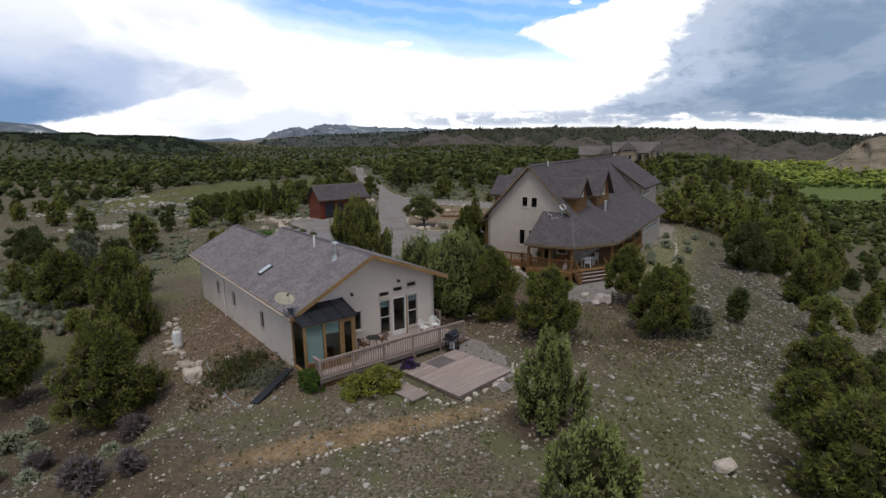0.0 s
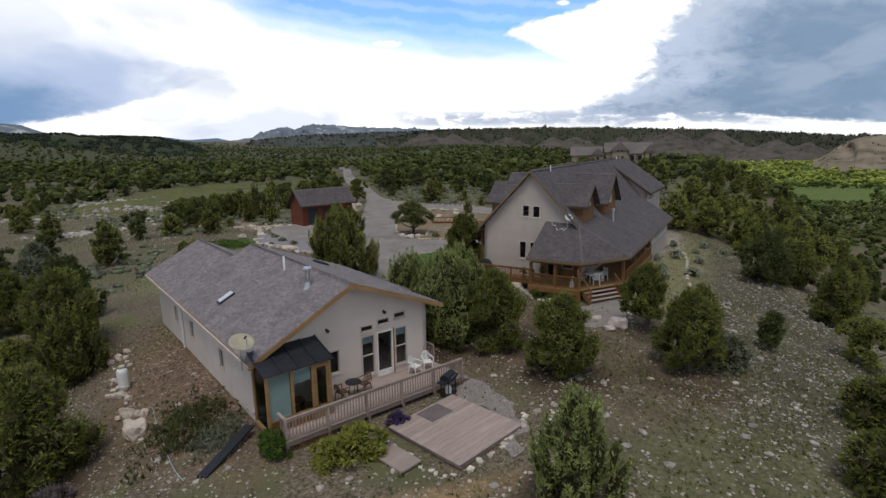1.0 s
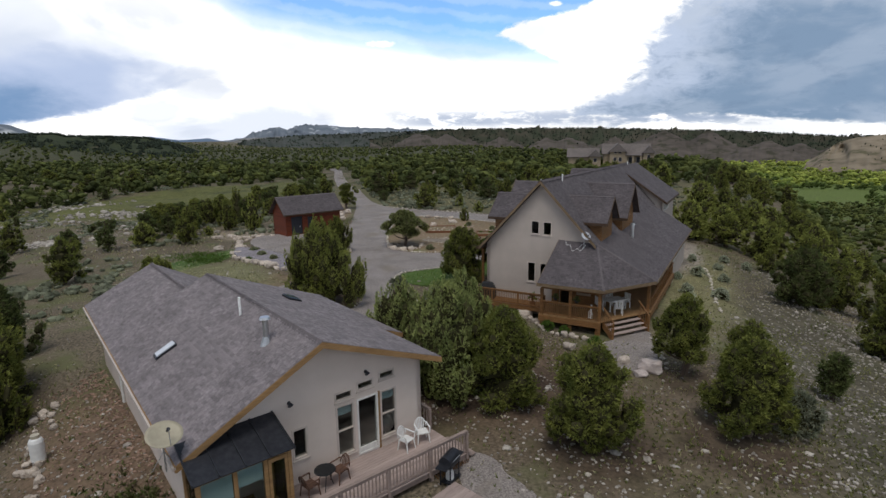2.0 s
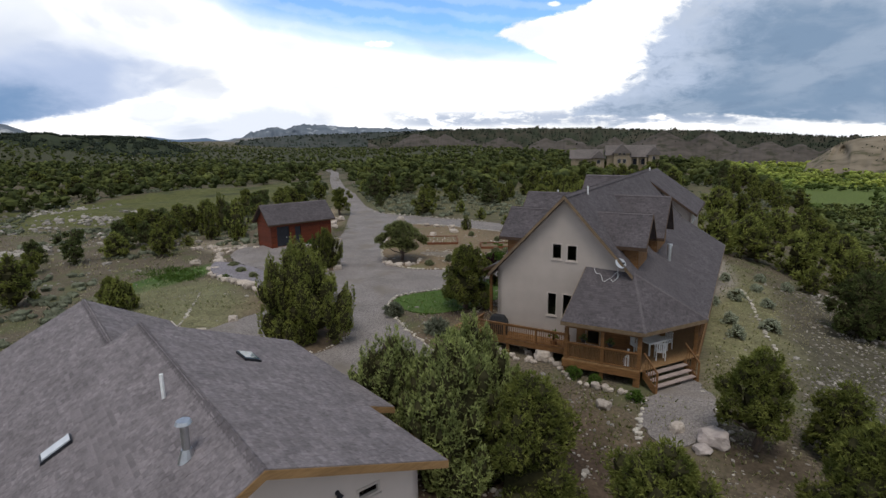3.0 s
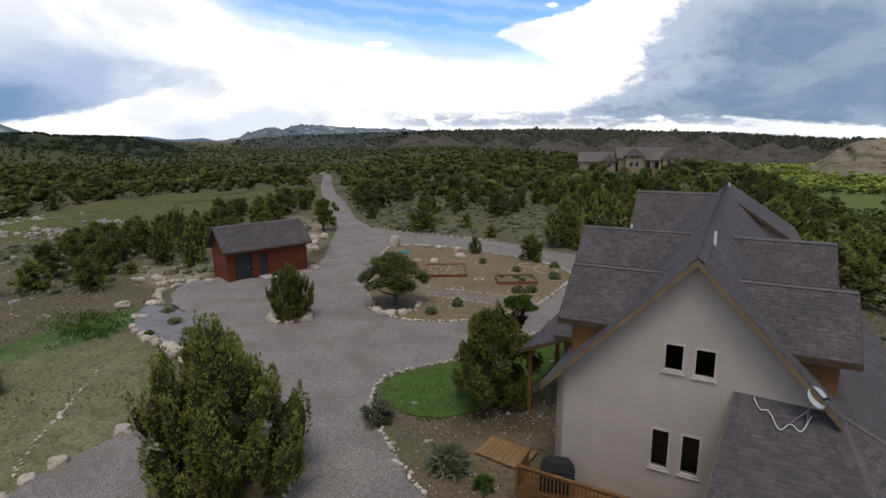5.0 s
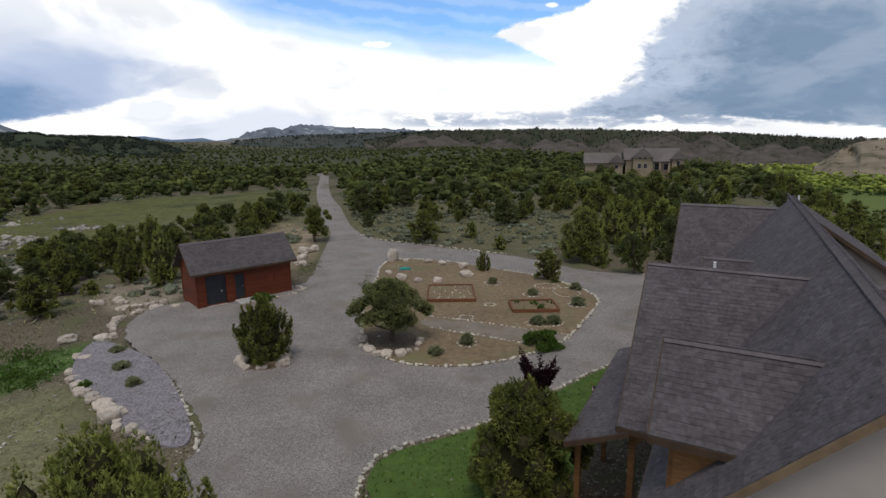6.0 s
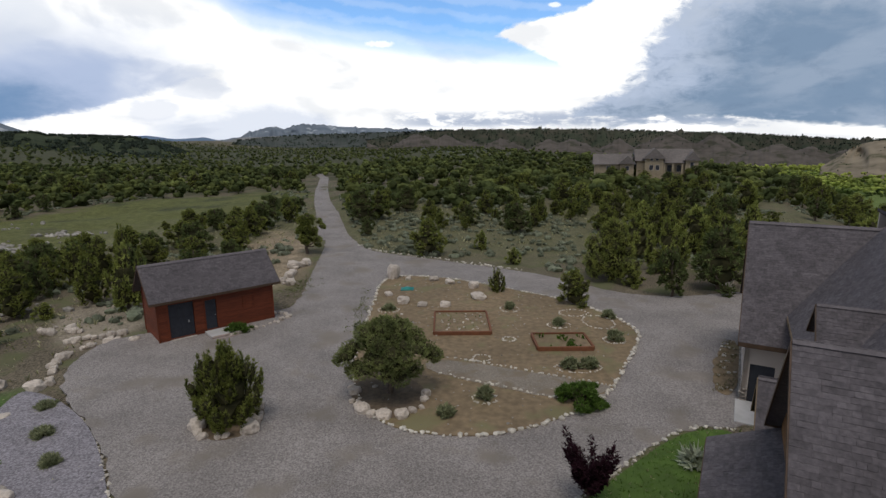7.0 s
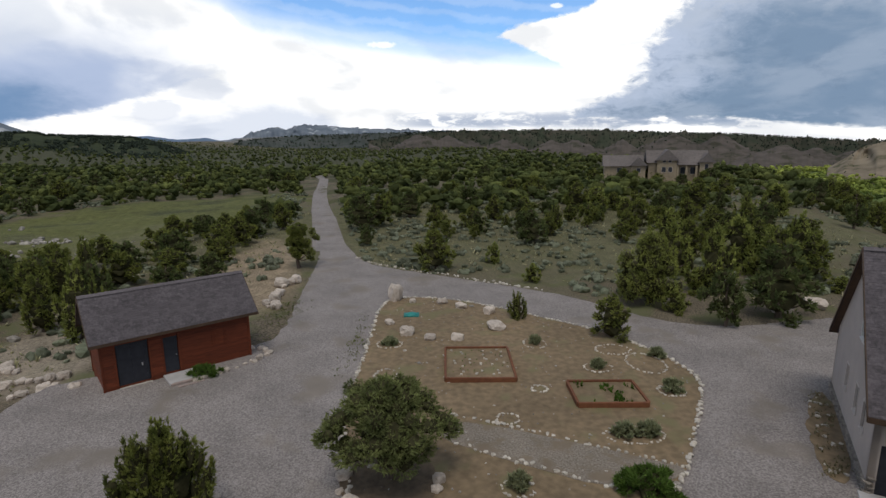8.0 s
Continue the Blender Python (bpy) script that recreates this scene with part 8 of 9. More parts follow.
# ---- grasses, sage and low plants ----
def plants(name, label, mat, spots, seed, blades, size, sprays=1, spread_=0.0, category="plants"):
    rnd = random.Random(seed)
    verts, faces = [], []
    for x, y, k in spots:
        z = height(x, y)
        for _ in range(sprays):
            d = Vector((rnd.gauss(0, 0.5), rnd.gauss(0, 0.5), 0.7)).normalized()
            p = Vector((x + rnd.gauss(0, spread_) * k, y + rnd.gauss(0, spread_) * k, z + (rnd.uniform(0, spread_ * 1.1) * k if spread_ else 0)))
            tuft(verts, faces, p, d, size * k * rnd.uniform(0.7, 1.2), rnd, blades)
    me = bpy.data.meshes.new(name)
    me.from_pydata(verts, [], faces)
    me.materials.append(mat)
    return tagged(new(name, me), label, category, kind="stuff")


def spots_in(count, x0, x1, y0, y1, accept, seed):
    rnd = random.Random(seed)
    out = []
    tries = 0
    while len(out) < count and tries < count * 40:
        tries += 1
        x, y = rnd.uniform(x0, x1), rnd.uniform(y0, y1)
        if off_plan(x, y) and accept(x, y, rnd):
            out.append((x, y, rnd.uniform(0.5, 1.3)))
    return out


def grassy(x, y, r):
    return r.random() < 0.55 + 0.9 * noise.noise((x * 0.12, y * 0.12, 1.0))


plants("dry_grass", "dry tan and olive bunch grass", GRASS, spots_in(24000, -34, 50, 7, 75, grassy, 41), 41, 4, 0.14, category="grass")
plants("green_grass", "short green grass between the stones", foliage("green_grass_tufts", (0.2, 0.22, 0.085), (0.14, 0.16, 0.06), 0.3), spots_in(9000, -40, 50, 7, 90, lambda x, y, r: noise.noise((x * 0.07, y * 0.07, 6.0)) > 0.0, 42), 42, 4, 0.17, category="grass")
plants("meadow_grass", "grass on the far slopes", GRASS, spots_in(5000, -90, 60, 75, 170, lambda x, y, r: (not open_land(x, y) or -60 < x < -24) and ((x + 66) / 36) ** 2 + ((y - 170) / 54) ** 2 > 1, 43), 43, 4, 0.4, category="grass")


def hummocks(label, spots, seed, mat=SAGE, sprays=15):
    """Rounded sage bushes, joined: each a low dome of short sprays over a core of twigs."""
    rnd = random.Random(seed)
    verts, faces = [], []
    for x, y, k in spots:
        z = height(x, y)
        r, h = 0.62 * k * rnd.uniform(0.7, 1.3), 0.55 * k * rnd.uniform(0.8, 1.3)
        for _ in range(2):
            lump(verts, faces, Vector((x + rnd.gauss(0, 0.3) * r, y + rnd.gauss(0, 0.3) * r, z + h * 0.3)), Vector((0, 0, 1)), r * 0.62, h * 0.5, 1, 0.6, rnd.random() * 40)
        for _ in range(sprays):
            d = Vector((rnd.gauss(0, 1), rnd.gauss(0, 1), abs(rnd.gauss(0, 0.9)))).normalized()
            p = Vector((x + d.x * r * 0.8, y + d.y * r * 0.8, z + d.z * h * 0.8))
            tuft(verts, faces, p, (d + Vector((0, 0, 0.6))).normalized(), 0.17 * k * rnd.uniform(0.7, 1.3), rnd, 2, 0.26)
    me = bpy.data.meshes.new("sagebrush")
    me.from_pydata(verts, [], faces)
    me.materials.append(mat)
    return tagged(new("sagebrush", me), label, "shrubs", kind="stuff")


hummocks("grey-green sagebrush on the slopes", spots_in(600, -45, 45, 8, 95, lambda x, y, r: (x < -31 or x < -22 and not 40 < y < 78 or y < 12 or (x - 10.5) * 0.9 - (y - 25) * 0.4 > 12) and noise.noise((x * 0.08, y * 0.08, 11.0)) > -0.05, 44), 44)
hummocks("grey-green sagebrush between the junipers", spots_in(3400, -110, 90, 98, 215, lambda x, y, r: abs(x - road_x(y)) > 4 and not (-15 < x < 12 and y < 107) and abs(x + 1) < 8 + (y - 40) * 0.95 and noise.noise((x * 0.05, y * 0.05, 11.0)) > -0.15 and ((x + 66) / 30) ** 2 + ((y - 170) / 46) ** 2 > 1.1, 45), 45)
plants("spur_grass", "short olive grass between the stones of the spur", foliage("spur_grass_tufts", (0.25, 0.255, 0.095), (0.16, 0.175, 0.065), 0.5), spots_in(9000, 6, 30, 10, 46, lambda x, y, r: noise.noise((x * 0.2, y * 0.2, 14.0)) > -0.15, 57), 57, 5, 0.15, category="grass")
rl = random.Random(3)
lawn_spots = []
while len(lawn_spots) < 4000:
    x, y = rl.uniform(-4, 14), rl.uniform(54, 69)
    if inside(x, y, LAWN_EDGE):
        lawn_spots.append((x, y, rl.uniform(0.7, 1.3)))
plants("lawn_blades", "bright green lawn grass", LAWN_BLADES, lawn_spots, 46, 4, 0.13, category="grass")


def shrub(name, label, mat, x, y, h, r, sprays, size, seed, up=0.6, z=0.0, category="shrub", shape="round"):
    s = thing(name, label, category, (x, y, height(x, y) + z))
    me, blobs = crown_mesh("foliage", mat, seed, h, r, sprays, size, shape, 0.0, 22, up, 3)
    ob = new("foliage", me)
    ob.parent = s
    bm = bmesh.new()
    for c, lr in blobs[:5]:
        rod(bm, (0, 0, -0.05), c, 0.025, 0.01, 5)
    part("stem", bm, BARK, s)
    return s


shrub("shrub", "clipped bright green shrub by the deck", SHRUB_GREEN, -6.5, 23.6, 1.1, 0.75, 1400, 0.12, 1)
shrub("shrub", "broad yellow-green shrub in front of the deck", SHRUB_YELLOW, -3.3, 23.6, 1.2, 1.15, 1500, 0.17, 2)
shrub("shrub", "yellow-green shrub in front of the deck", SHRUB_YELLOW, -4.2, 23.0, 1.0, 0.8, 900, 0.17, 3)
shrub("lavender_bush", "purple flowering bush beside the platform", LAVENDER, -1.9, 25.6, 0.7, 0.5, 900, 0.12, 4)
rw = random.Random(8)
plants("weeds", "green weeds on the bank beside the house", foliage("weed_foliage", (0.11, 0.14, 0.045), (0.1, 0.085, 0.045), 2), [(-11.3 + rw.gauss(0, 0.9), 26.8 + rw.gauss(0, 1.1), rw.uniform(0.6, 1.3)) for _ in range(150)], 51, 5, 0.2, 8, 0.2)
verge = [(-12.6 + rw.gauss(0, 0.8), 95.5 + rw.gauss(0, 1.6), rw.uniform(0.5, 1.1)) for _ in range(70)] + [(-6.2 + rw.gauss(0, 0.3), 88.5 + rw.gauss(0, 2.6), rw.uniform(0.4, 1.0)) for _ in range(60)]
plants("drive_weeds", "low green weeds at the edges of the drive", foliage("drive_weed_foliage", (0.2, 0.23, 0.08), (0.14, 0.15, 0.06), 2), verge, 58, 4, 0.13, 6, 0.16)
plants("weeds", "bright green weeds beside the rock bed", SHRUB_GREEN, [(-26.3 + rw.gauss(0, 1.2) - 0.45 * k, 71.5 + rw.gauss(0, 1.0) + 0.5 * k, rw.uniform(0.5, 1.2)) for k in range(-6, 7) for _ in range(22)], 63, 5, 0.17, 7, 0.2)
plants("low_sage", "low blue-green sage beside the house", SAGE, [(-9.6 + rw.gauss(0, 0.7), 25.2 + rw.gauss(0, 0.7), rw.uniform(0.6, 1.2)) for _ in range(80)], 52, 5, 0.2, 8, 0.2)
hummocks("grey-green sagebrush on the slope below the house", spots_in(420, -52, -29, 34, 64, lambda x, y, r: noise.noise((x * 0.1, y * 0.1, 4.0)) > -0.25, 53), 53)
BED_BRUSH = foliage("dry_brush", (0.3, 0.25, 0.15), (0.2, 0.18, 0.1), 3)
DRY_TWIGS = foliage("bare_grey_twigs", (0.27, 0.225, 0.225), (0.16, 0.13, 0.13), 3)
for i, (x, y, h, r) in enumerate(((-12.9, 16.8, 1.1, 0.75), (-15.6, 24.0, 0.9, 0.8), (-11.8, 17.6, 0.7, 0.5), (-18.6, 21.6, 0.8, 0.6))):
    shrub("dry_bush", "leafless purplish-grey bush on brown earth", DRY_TWIGS, x, y, h, r, 420, 0.26, 90 + i, 0.8)
for i, (x, y, h, r) in enumerate(((-19.5, 22.5, 0.8, 0.6), (-21.3, 23.3, 1.0, 0.7), (-21.4, 25.1, 0.8, 0.5), (-20.2, 20.6, 0.9, 0.7), (-17.0, 19.2, 0.7, 0.5), (-14.4, 20.4, 0.6, 0.45))):
    shrub("sagebrush_bush", "blue-green sagebrush bush on brown earth", SAGE_BUSH, x, y, h, r, 420, 0.17, 96 + i, 0.5)
for i, (x, y, h, r) in enumerate(((24.6, 57.6, 0.9, 0.7), (23.2, 51.1, 0.85, 0.75), (20.8, 52.0, 0.8, 0.55), (26.5, 56.5, 0.7, 0.5), (32.2, 62.5, 0.8, 0.6), (31.0, 64.6, 0.7, 0.6), (19.8, 49.4, 0.8, 0.6), (28.4, 61.0, 0.6, 0.5), (27.0, 63.5, 0.7, 0.55), (22.0, 56.2, 0.6, 0.45))):
    shrub("sagebrush_bush", "rounded grey-green sagebrush beside the house", SAGE_BUSH, x, y, h, r, 460, 0.16, 110 + i, 0.5)
small_stones("stone_edging", "loose stone line on the grassy strip", EDGING, along([(27.0, 61.0), (25.4, 56.6), (22.6, 51.0), (21.2, 47.4)], 0.3, 0.13, 13), 30, "stone edging")
RUBBLE = material("reddish_rubble", (0.3, 0.2, 0.15), (0.2, 0.135, 0.1), 3, 0.95, 0.6, 30, spread=0.35, island=True)
c1, s1 = math.cos(radians(H1_TURN)), math.sin(radians(H1_TURN))
bank = []
for _ in range(1100):
    u, v = -0.15 - abs(rw.gauss(0, 1.5)), rw.uniform(0.5, 18)
    bank.append((H1_AT[0] + u * c1 - v * s1, H1_AT[1] + u * s1 + v * c1, rw.uniform(0.03, 0.1), 0.02))
small_stones("bank_rubble", "reddish rubble along the foundation", RUBBLE, bank, 25)
shrub("shrub", "dark green spreading shrub on the island's rim", SHRUB_GREEN, 7.2, 71.6, 1.1, 1.3, 2000, 0.2, 7)
shrub("yucca", "spiky grey-green yucca on the lawn", SAGE_BUSH, 10.2, 66.0, 0.55, 0.5, 150, 0.45, 8, 0.6)
shrub("yucca", "spiky grey-green yucca in the bed", SAGE, 0.3, 51.0, 0.8, 0.7, 260, 0.5, 9, 0.4)
shrub("shrub", "grey-green shrub beside the lawn", SAGE, -2.8, 55.0, 0.9, 0.9, 800, 0.2, 10)
shrub("shrub", "green shrub in the shed's bed", SHRUB_GREEN, -14.4, 83.3, 0.7, 0.9, 900, 0.2, 11)
for i, (x, y, h, r) in enumerate(((2.1, 72.2, 0.8, 0.5), (0.0, 70.6, 0.5, 0.45), (-3.9, 87.6, 0.5, 0.55), (5.8, 87.2, 0.6, 0.4), (8.8, 83.2, 0.6, 0.45), (11.8, 80.0, 0.8, 0.6), (7.6, 75.8, 0.7, 0.6), (8.8, 75.8, 0.7, 0.6), (13.0, 84.6, 0.7, 0.5), (-17.0, 67.5, 0.5, 0.45), (-18.9, 69.8, 0.6, 0.5), (-20.6, 72.6, 0.6, 0.6))):
    shrub("garden_plant", "tufted olive-green garden plant ringed with stones" if i < 9 else "low plant in the rock bed", GARDEN_LEAF, x, y, h * 0.8, r * 0.9, 520, 0.22, 20 + i, 0.95, 0.06)
for i, (x, y, h, r) in enumerate(((-19.6, 67.4, 0.5, 0.6), (7.5, 43.8, 0.6, 0.5), (8.3, 42.9, 0.5, 0.4), (9.8, 41.0, 0.5, 0.4), (1.6, 49.6, 0.6, 0.4), (3.2, 47.4, 0.6, 0.5))):
    shrub("shrub", "small bright green garden shrub", SHRUB_GREEN, x, y, h, r, 420, 0.14, 60 + i)


def purple_tree():
    t = thing("purple_leaf_tree", "small upright dark purple leafed tree by the lawn", "tree", (4.9, 63.6, 0.0))
    rnd = random.Random(9)
    verts, faces = [], []
    bm = bmesh.new()
    for i in range(24):
        a = i * 2.4
        tip = Vector((1.15 * math.cos(a) * rnd.uniform(0.4, 1), 1.15 * math.sin(a) * rnd.uniform(0.4, 1), rnd.uniform(1.5, 2.9)))
        base = Vector((0, 0, rnd.uniform(0.3, 0.8)))
        rod(bm, base, tip, 0.025, 0.006, 5)
        for k in range(110):
            f = rnd.uniform(0.25, 1.02)
            p = base.lerp(tip, f) + Vector((rnd.gauss(0, 0.07), rnd.gauss(0, 0.07), rnd.gauss(0, 0.06)))
            tuft(verts, faces, p, Vector((rnd.gauss(0, 1), rnd.gauss(0, 1), 0.6)).normalized(), 0.17, rnd, 3)
    rod(bm, (0, 0, -0.2), (0, 0, 0.9), 0.06, 0.04, 7)
    part("trunk", bm, BARK, t)
    me = bpy.data.meshes.new("crown")
    me.from_pydata(verts, [], faces)
    me.materials.append(PURPLE)
    ob = new("crown", me)
    ob.parent = t


purple_tree()


# ---- garden and yard things ----
def raised_bed(x0, x1, y0, y1, turn, label, green):
    w, l = x1 - x0, y1 - y0
    b = thing("raised_bed", label, "raised bed", ((x0 + x1) / 2, (y0 + y1) / 2, 0.07), turn, "raised beds")
    for s in (-1, 1):
        part("side_board", bevelled(boxes((-w / 2, w / 2, s * l / 2 - 0.07, s * l / 2 + 0.07, 0, 0.28)), 0.012), BED_WOOD, b)
        part("end_board", bevelled(boxes((s * w / 2 - 0.07, s * w / 2 + 0.07, -l / 2 + 0.075, l / 2 - 0.075, 0, 0.275)), 0.012), BED_WOOD, b)
    part("soil", boxes((-w / 2 + 0.075, w / 2 - 0.075, -l / 2 + 0.075, l / 2 - 0.075, 0, 0.17)), SOIL, b)
    rnd = random.Random(int(x0 * 10))
    verts, faces = [], []
    for _ in range(420 if green else 30):
        p = Vector((rnd.uniform(-w / 2 + 0.2, w / 2 - 0.2), rnd.uniform(-l / 2 + 0.2, l / 2 - 0.2), 0.17))
        if green and noise.noise((p.x * 1.1, p.y * 1.1, 3.0)) < 0.12:
            continue
        tuft(verts, faces, p, Vector((rnd.gauss(0, 0.4), rnd.gauss(0, 0.4), 1)).normalized(), 0.2 if green else 0.12, rnd, 5)
    me = bpy.data.meshes.new("seedlings")
    me.from_pydata(verts, [], faces)
    me.materials.append(LAWN_BLADES)
    ob = new("seedling_foliage", me)
    ob.parent = b
    if not green:
        bm = bmesh.new()
        for _ in range(30):
            c = Vector((rnd.uniform(-w / 2 + 0.3, w / 2 - 0.3), rnd.uniform(-l / 2 + 0.3, l / 2 - 0.3), 0.2))
            box(bm, c.x - 0.06, c.x + 0.07, c.y - 0.04, c.y + 0.05, 0.16, 0.23)
        tagged(part("pebble_fill", bm, EDGING, b), kind="stuff")


BED_WOOD = material("red_brown_boards", (0.19, 0.075, 0.035), (0.14, 0.055, 0.028), 3, 0.75, 0.3, 25, spread=0.1)
raised_bed(-0.3, 3.7, 81.6, 86.2, -2, "low raised bed of red-brown boards with stones", False)
raised_bed(6.3, 9.9, 78.4, 81.0, -2, "raised bed of red-brown boards with green seedlings", True)


def sandbox():
    s = thing("turtle_lid", "teal plastic lidded box in the garden", "garden box", (-2.6, 93.6, 0.07))
    bm = bmesh.new()
    bmesh.ops.create_icosphere(bm, subdivisions=2, radius=0.45)
    for v in bm.verts:
        v.co.z = max(-0.02, v.co.z * 0.55)
        v.co.x *= 1.25
    part("lid", bm, material("teal_plastic", (0.03, 0.25, 0.22), (0.025, 0.2, 0.18), 4, 0.5), s, smooth=True)
    part("rim", boxes((-0.6, 0.6, -0.46, 0.46, 0, 0.08)), material("teal_plastic_rim", (0.025, 0.2, 0.18), None, 4, 0.5), s)


sandbox()


def dish(parent_at, turn, face, radius, mat, label, mast=0.9, z=0.0):
    """A satellite dish on a bent mast."""
    d = thing("satellite_dish", label, "satellite dish", (*parent_at, z), turn)
    part("mast", rod(rod(bmesh.new(), (0, 0, 0), (0, 0, mast), 0.025), (0, 0, mast), (0, -0.12, mast + 0.18), 0.025), STEEL, d)
    for s in (-1, 1):
        part("strut", rod(bmesh.new(), (0.3 * s, 0.25, 0.02), (0, 0, mast * 0.7), 0.012), STEEL, d)
    bm = bmesh.new()
    n, m = 20, 5
    axis = Euler((radians(90 - face), 0, 0)).to_matrix()
    c = Vector((0, -0.14, mast + 0.22))
    rings = []
    for side in (0, 1):
        for j in range(m + 1):
            r = radius * j / m
            rings.append([bm.verts.new(c + axis @ Vector((r * math.cos(6.283 * i / n), r * 0.92 * math.sin(6.283 * i / n), 0.22 * r * r / radius - side * 0.012))) for i in range(n if j else 1)])
        for j in range(m):
            A, B = rings[side * (m + 1) + j], rings[side * (m + 1) + j + 1]
            for i in range(n):
                f = (A[0], B[i], B[(i + 1) % n]) if j == 0 else (A[i], B[i], B[(i + 1) % n], A[(i + 1) % n])
                bm.faces.new(f if side == 0 else f[::-1])
    A, B = rings[m], rings[-1]
    for i in range(n):
        bm.faces.new((A[i], B[i], B[(i + 1) % n], A[(i + 1) % n]))
    bmesh.ops.recalc_face_normals(bm, faces=bm.faces[:])
    part("reflector", bm, mat, d, smooth=True)
    tip = c + axis @ Vector((0, -radius * 0.35, radius * 1.05))
    part("arm", rod(bmesh.new(), c + axis @ Vector((0, -radius * 0.85, 0.1)), tip, 0.014), STEEL, d)
    part("feed_horn", rod(bmesh.new(), tip, tip + (c - tip).normalized() * 0.16, 0.05, 0.035), DARK_METAL, d)
    return d


def h1(u, v, z):
    p = pose(*H1_AT, 0, 0, H1_TURN) @ Vector((u, v, z))
    return p


def h2(u, v, z):
    return pose(*H2_AT, 0, 0, H2_TURN) @ Vector((u, v, z))


p = h1(-0.75, -0.4, 3.05)
dish((p.x, p.y), H1_TURN + 10, 62, 0.5, material("beige_dish", (0.42, 0.38, 0.28), (0.36, 0.32, 0.24), 5, 0.5), "beige satellite dish at the roof's corner", 0.95, 3.0)
p = h2(7.2, -0.35, 5.1)
dish((p.x, p.y), H2_TURN + 50, 38, 0.33, material("grey_dish", (0.5, 0.52, 0.55), (0.44, 0.46, 0.5), 5, 0.4), "grey satellite dish on the porch roof", 0.7, 5.05)
cable = thing("cable", "coiled white cable lying on the porch roof", "cable")
bm = bmesh.new()
last = None
for i in range(26):
    k = i / 25
    u, v = 5.9 + 1.4 * k, -0.12 - 0.55 * math.sin(k * 2.6) - 0.1 * math.sin(k * 17)
    q = h2(u, v, 3.07 + 2.4 * (v + 2.7) / 2.7 + 0.16)
    if last:
        rod(bm, last, q, 0.011, None, 5)
    last = q
part("wire", bm, WHITE, cable)


def plastic_chair(label, mat, at, turn, group):
    """A moulded garden chair."""
    c = thing("garden_chair", label, "chair", at, turn, group)
    part("seat", bevelled(boxes((-0.23, 0.23, -0.22, 0.22, 0.4, 0.44)), 0.012), mat, c)
    for sx in (-1, 1):
        for sy in (-1, 1):
            part("leg", rod(bmesh.new(), (0.25 * sx, 0.24 * sy, 0), (0.21 * sx, 0.19 * sy, 0.41), 0.022, 0.028, 6), mat, c)
        part("armrest", beam(beam(bmesh.new(), (0.27 * sx, -0.2, 0.64), (0.25 * sx, 0.24, 0.66), 0.05, 0.03), (0.26 * sx, -0.19, 0.42), (0.27 * sx, -0.2, 0.63), 0.04, 0.04), mat, c)
    back = bmesh.new()
    pts = [(0.24 * math.cos(math.pi * k / 8), 0.22 + 0.1 * math.sin(math.pi * k / 8), 0.5 + 0.36 * math.sin(math.pi * k / 8)) for k in range(9)]
    for a, b in zip(pts, pts[1:]):
        rod(back, a, b, 0.022, None, 6)
    bk = part("backrest", back, mat, c)
    for x in (-0.14, -0.07, 0, 0.07, 0.14):
        part("slat", beam(bmesh.new(), (x * 0.9, 0.22, 0.44), (x, 0.22 + 0.1 * math.sqrt(1 - (x / 0.24) ** 2), 0.5 + 0.36 * math.sqrt(1 - (x / 0.24) ** 2)), 0.035, 0.012), mat, bk)
    return c


dz = 0.5
for u, v, t in ((7.45, -0.75, 15), (8.25, -0.7, -20)):
    p = h1(u, v, dz)
    plastic_chair("white moulded plastic garden chair on the deck", WHITE, p[:], H1_TURN + t, "white chairs on the deck")
RATTAN = material("brown_wicker", (0.14, 0.075, 0.05), (0.1, 0.055, 0.04), 12, 0.8, 0.4, 60)
for u, v, t in ((3.35, -0.85, 100), (4.55, -0.75, -80)):
    p = h1(u, v, dz)
    plastic_chair("brown metal bistro chair on the deck", RATTAN, p[:], H1_TURN + t, "bistro chairs")
p = h1(3.95, -0.8, dz)
tb = thing("bistro_table", "round glass bistro table on the deck", "table", p[:], H1_TURN)
part("tabletop", rod(bmesh.new(), (0, 0, 0.68), (0, 0, 0.7), 0.36, None, 20), GLASS, tb, "glass tabletop")
part("rim", rod(bmesh.new(), (0, 0, 0.665), (0, 0, 0.682), 0.37, None, 20), DARK_METAL, tb)
for k in range(3):
    a = k * 2.094
    part("leg", rod(bmesh.new(), (0.3 * math.cos(a), 0.3 * math.sin(a), 0), (0.12 * math.cos(a + 0.5), 0.12 * math.sin(a + 0.5), 0.67), 0.015, None, 6), DARK_METAL, tb)


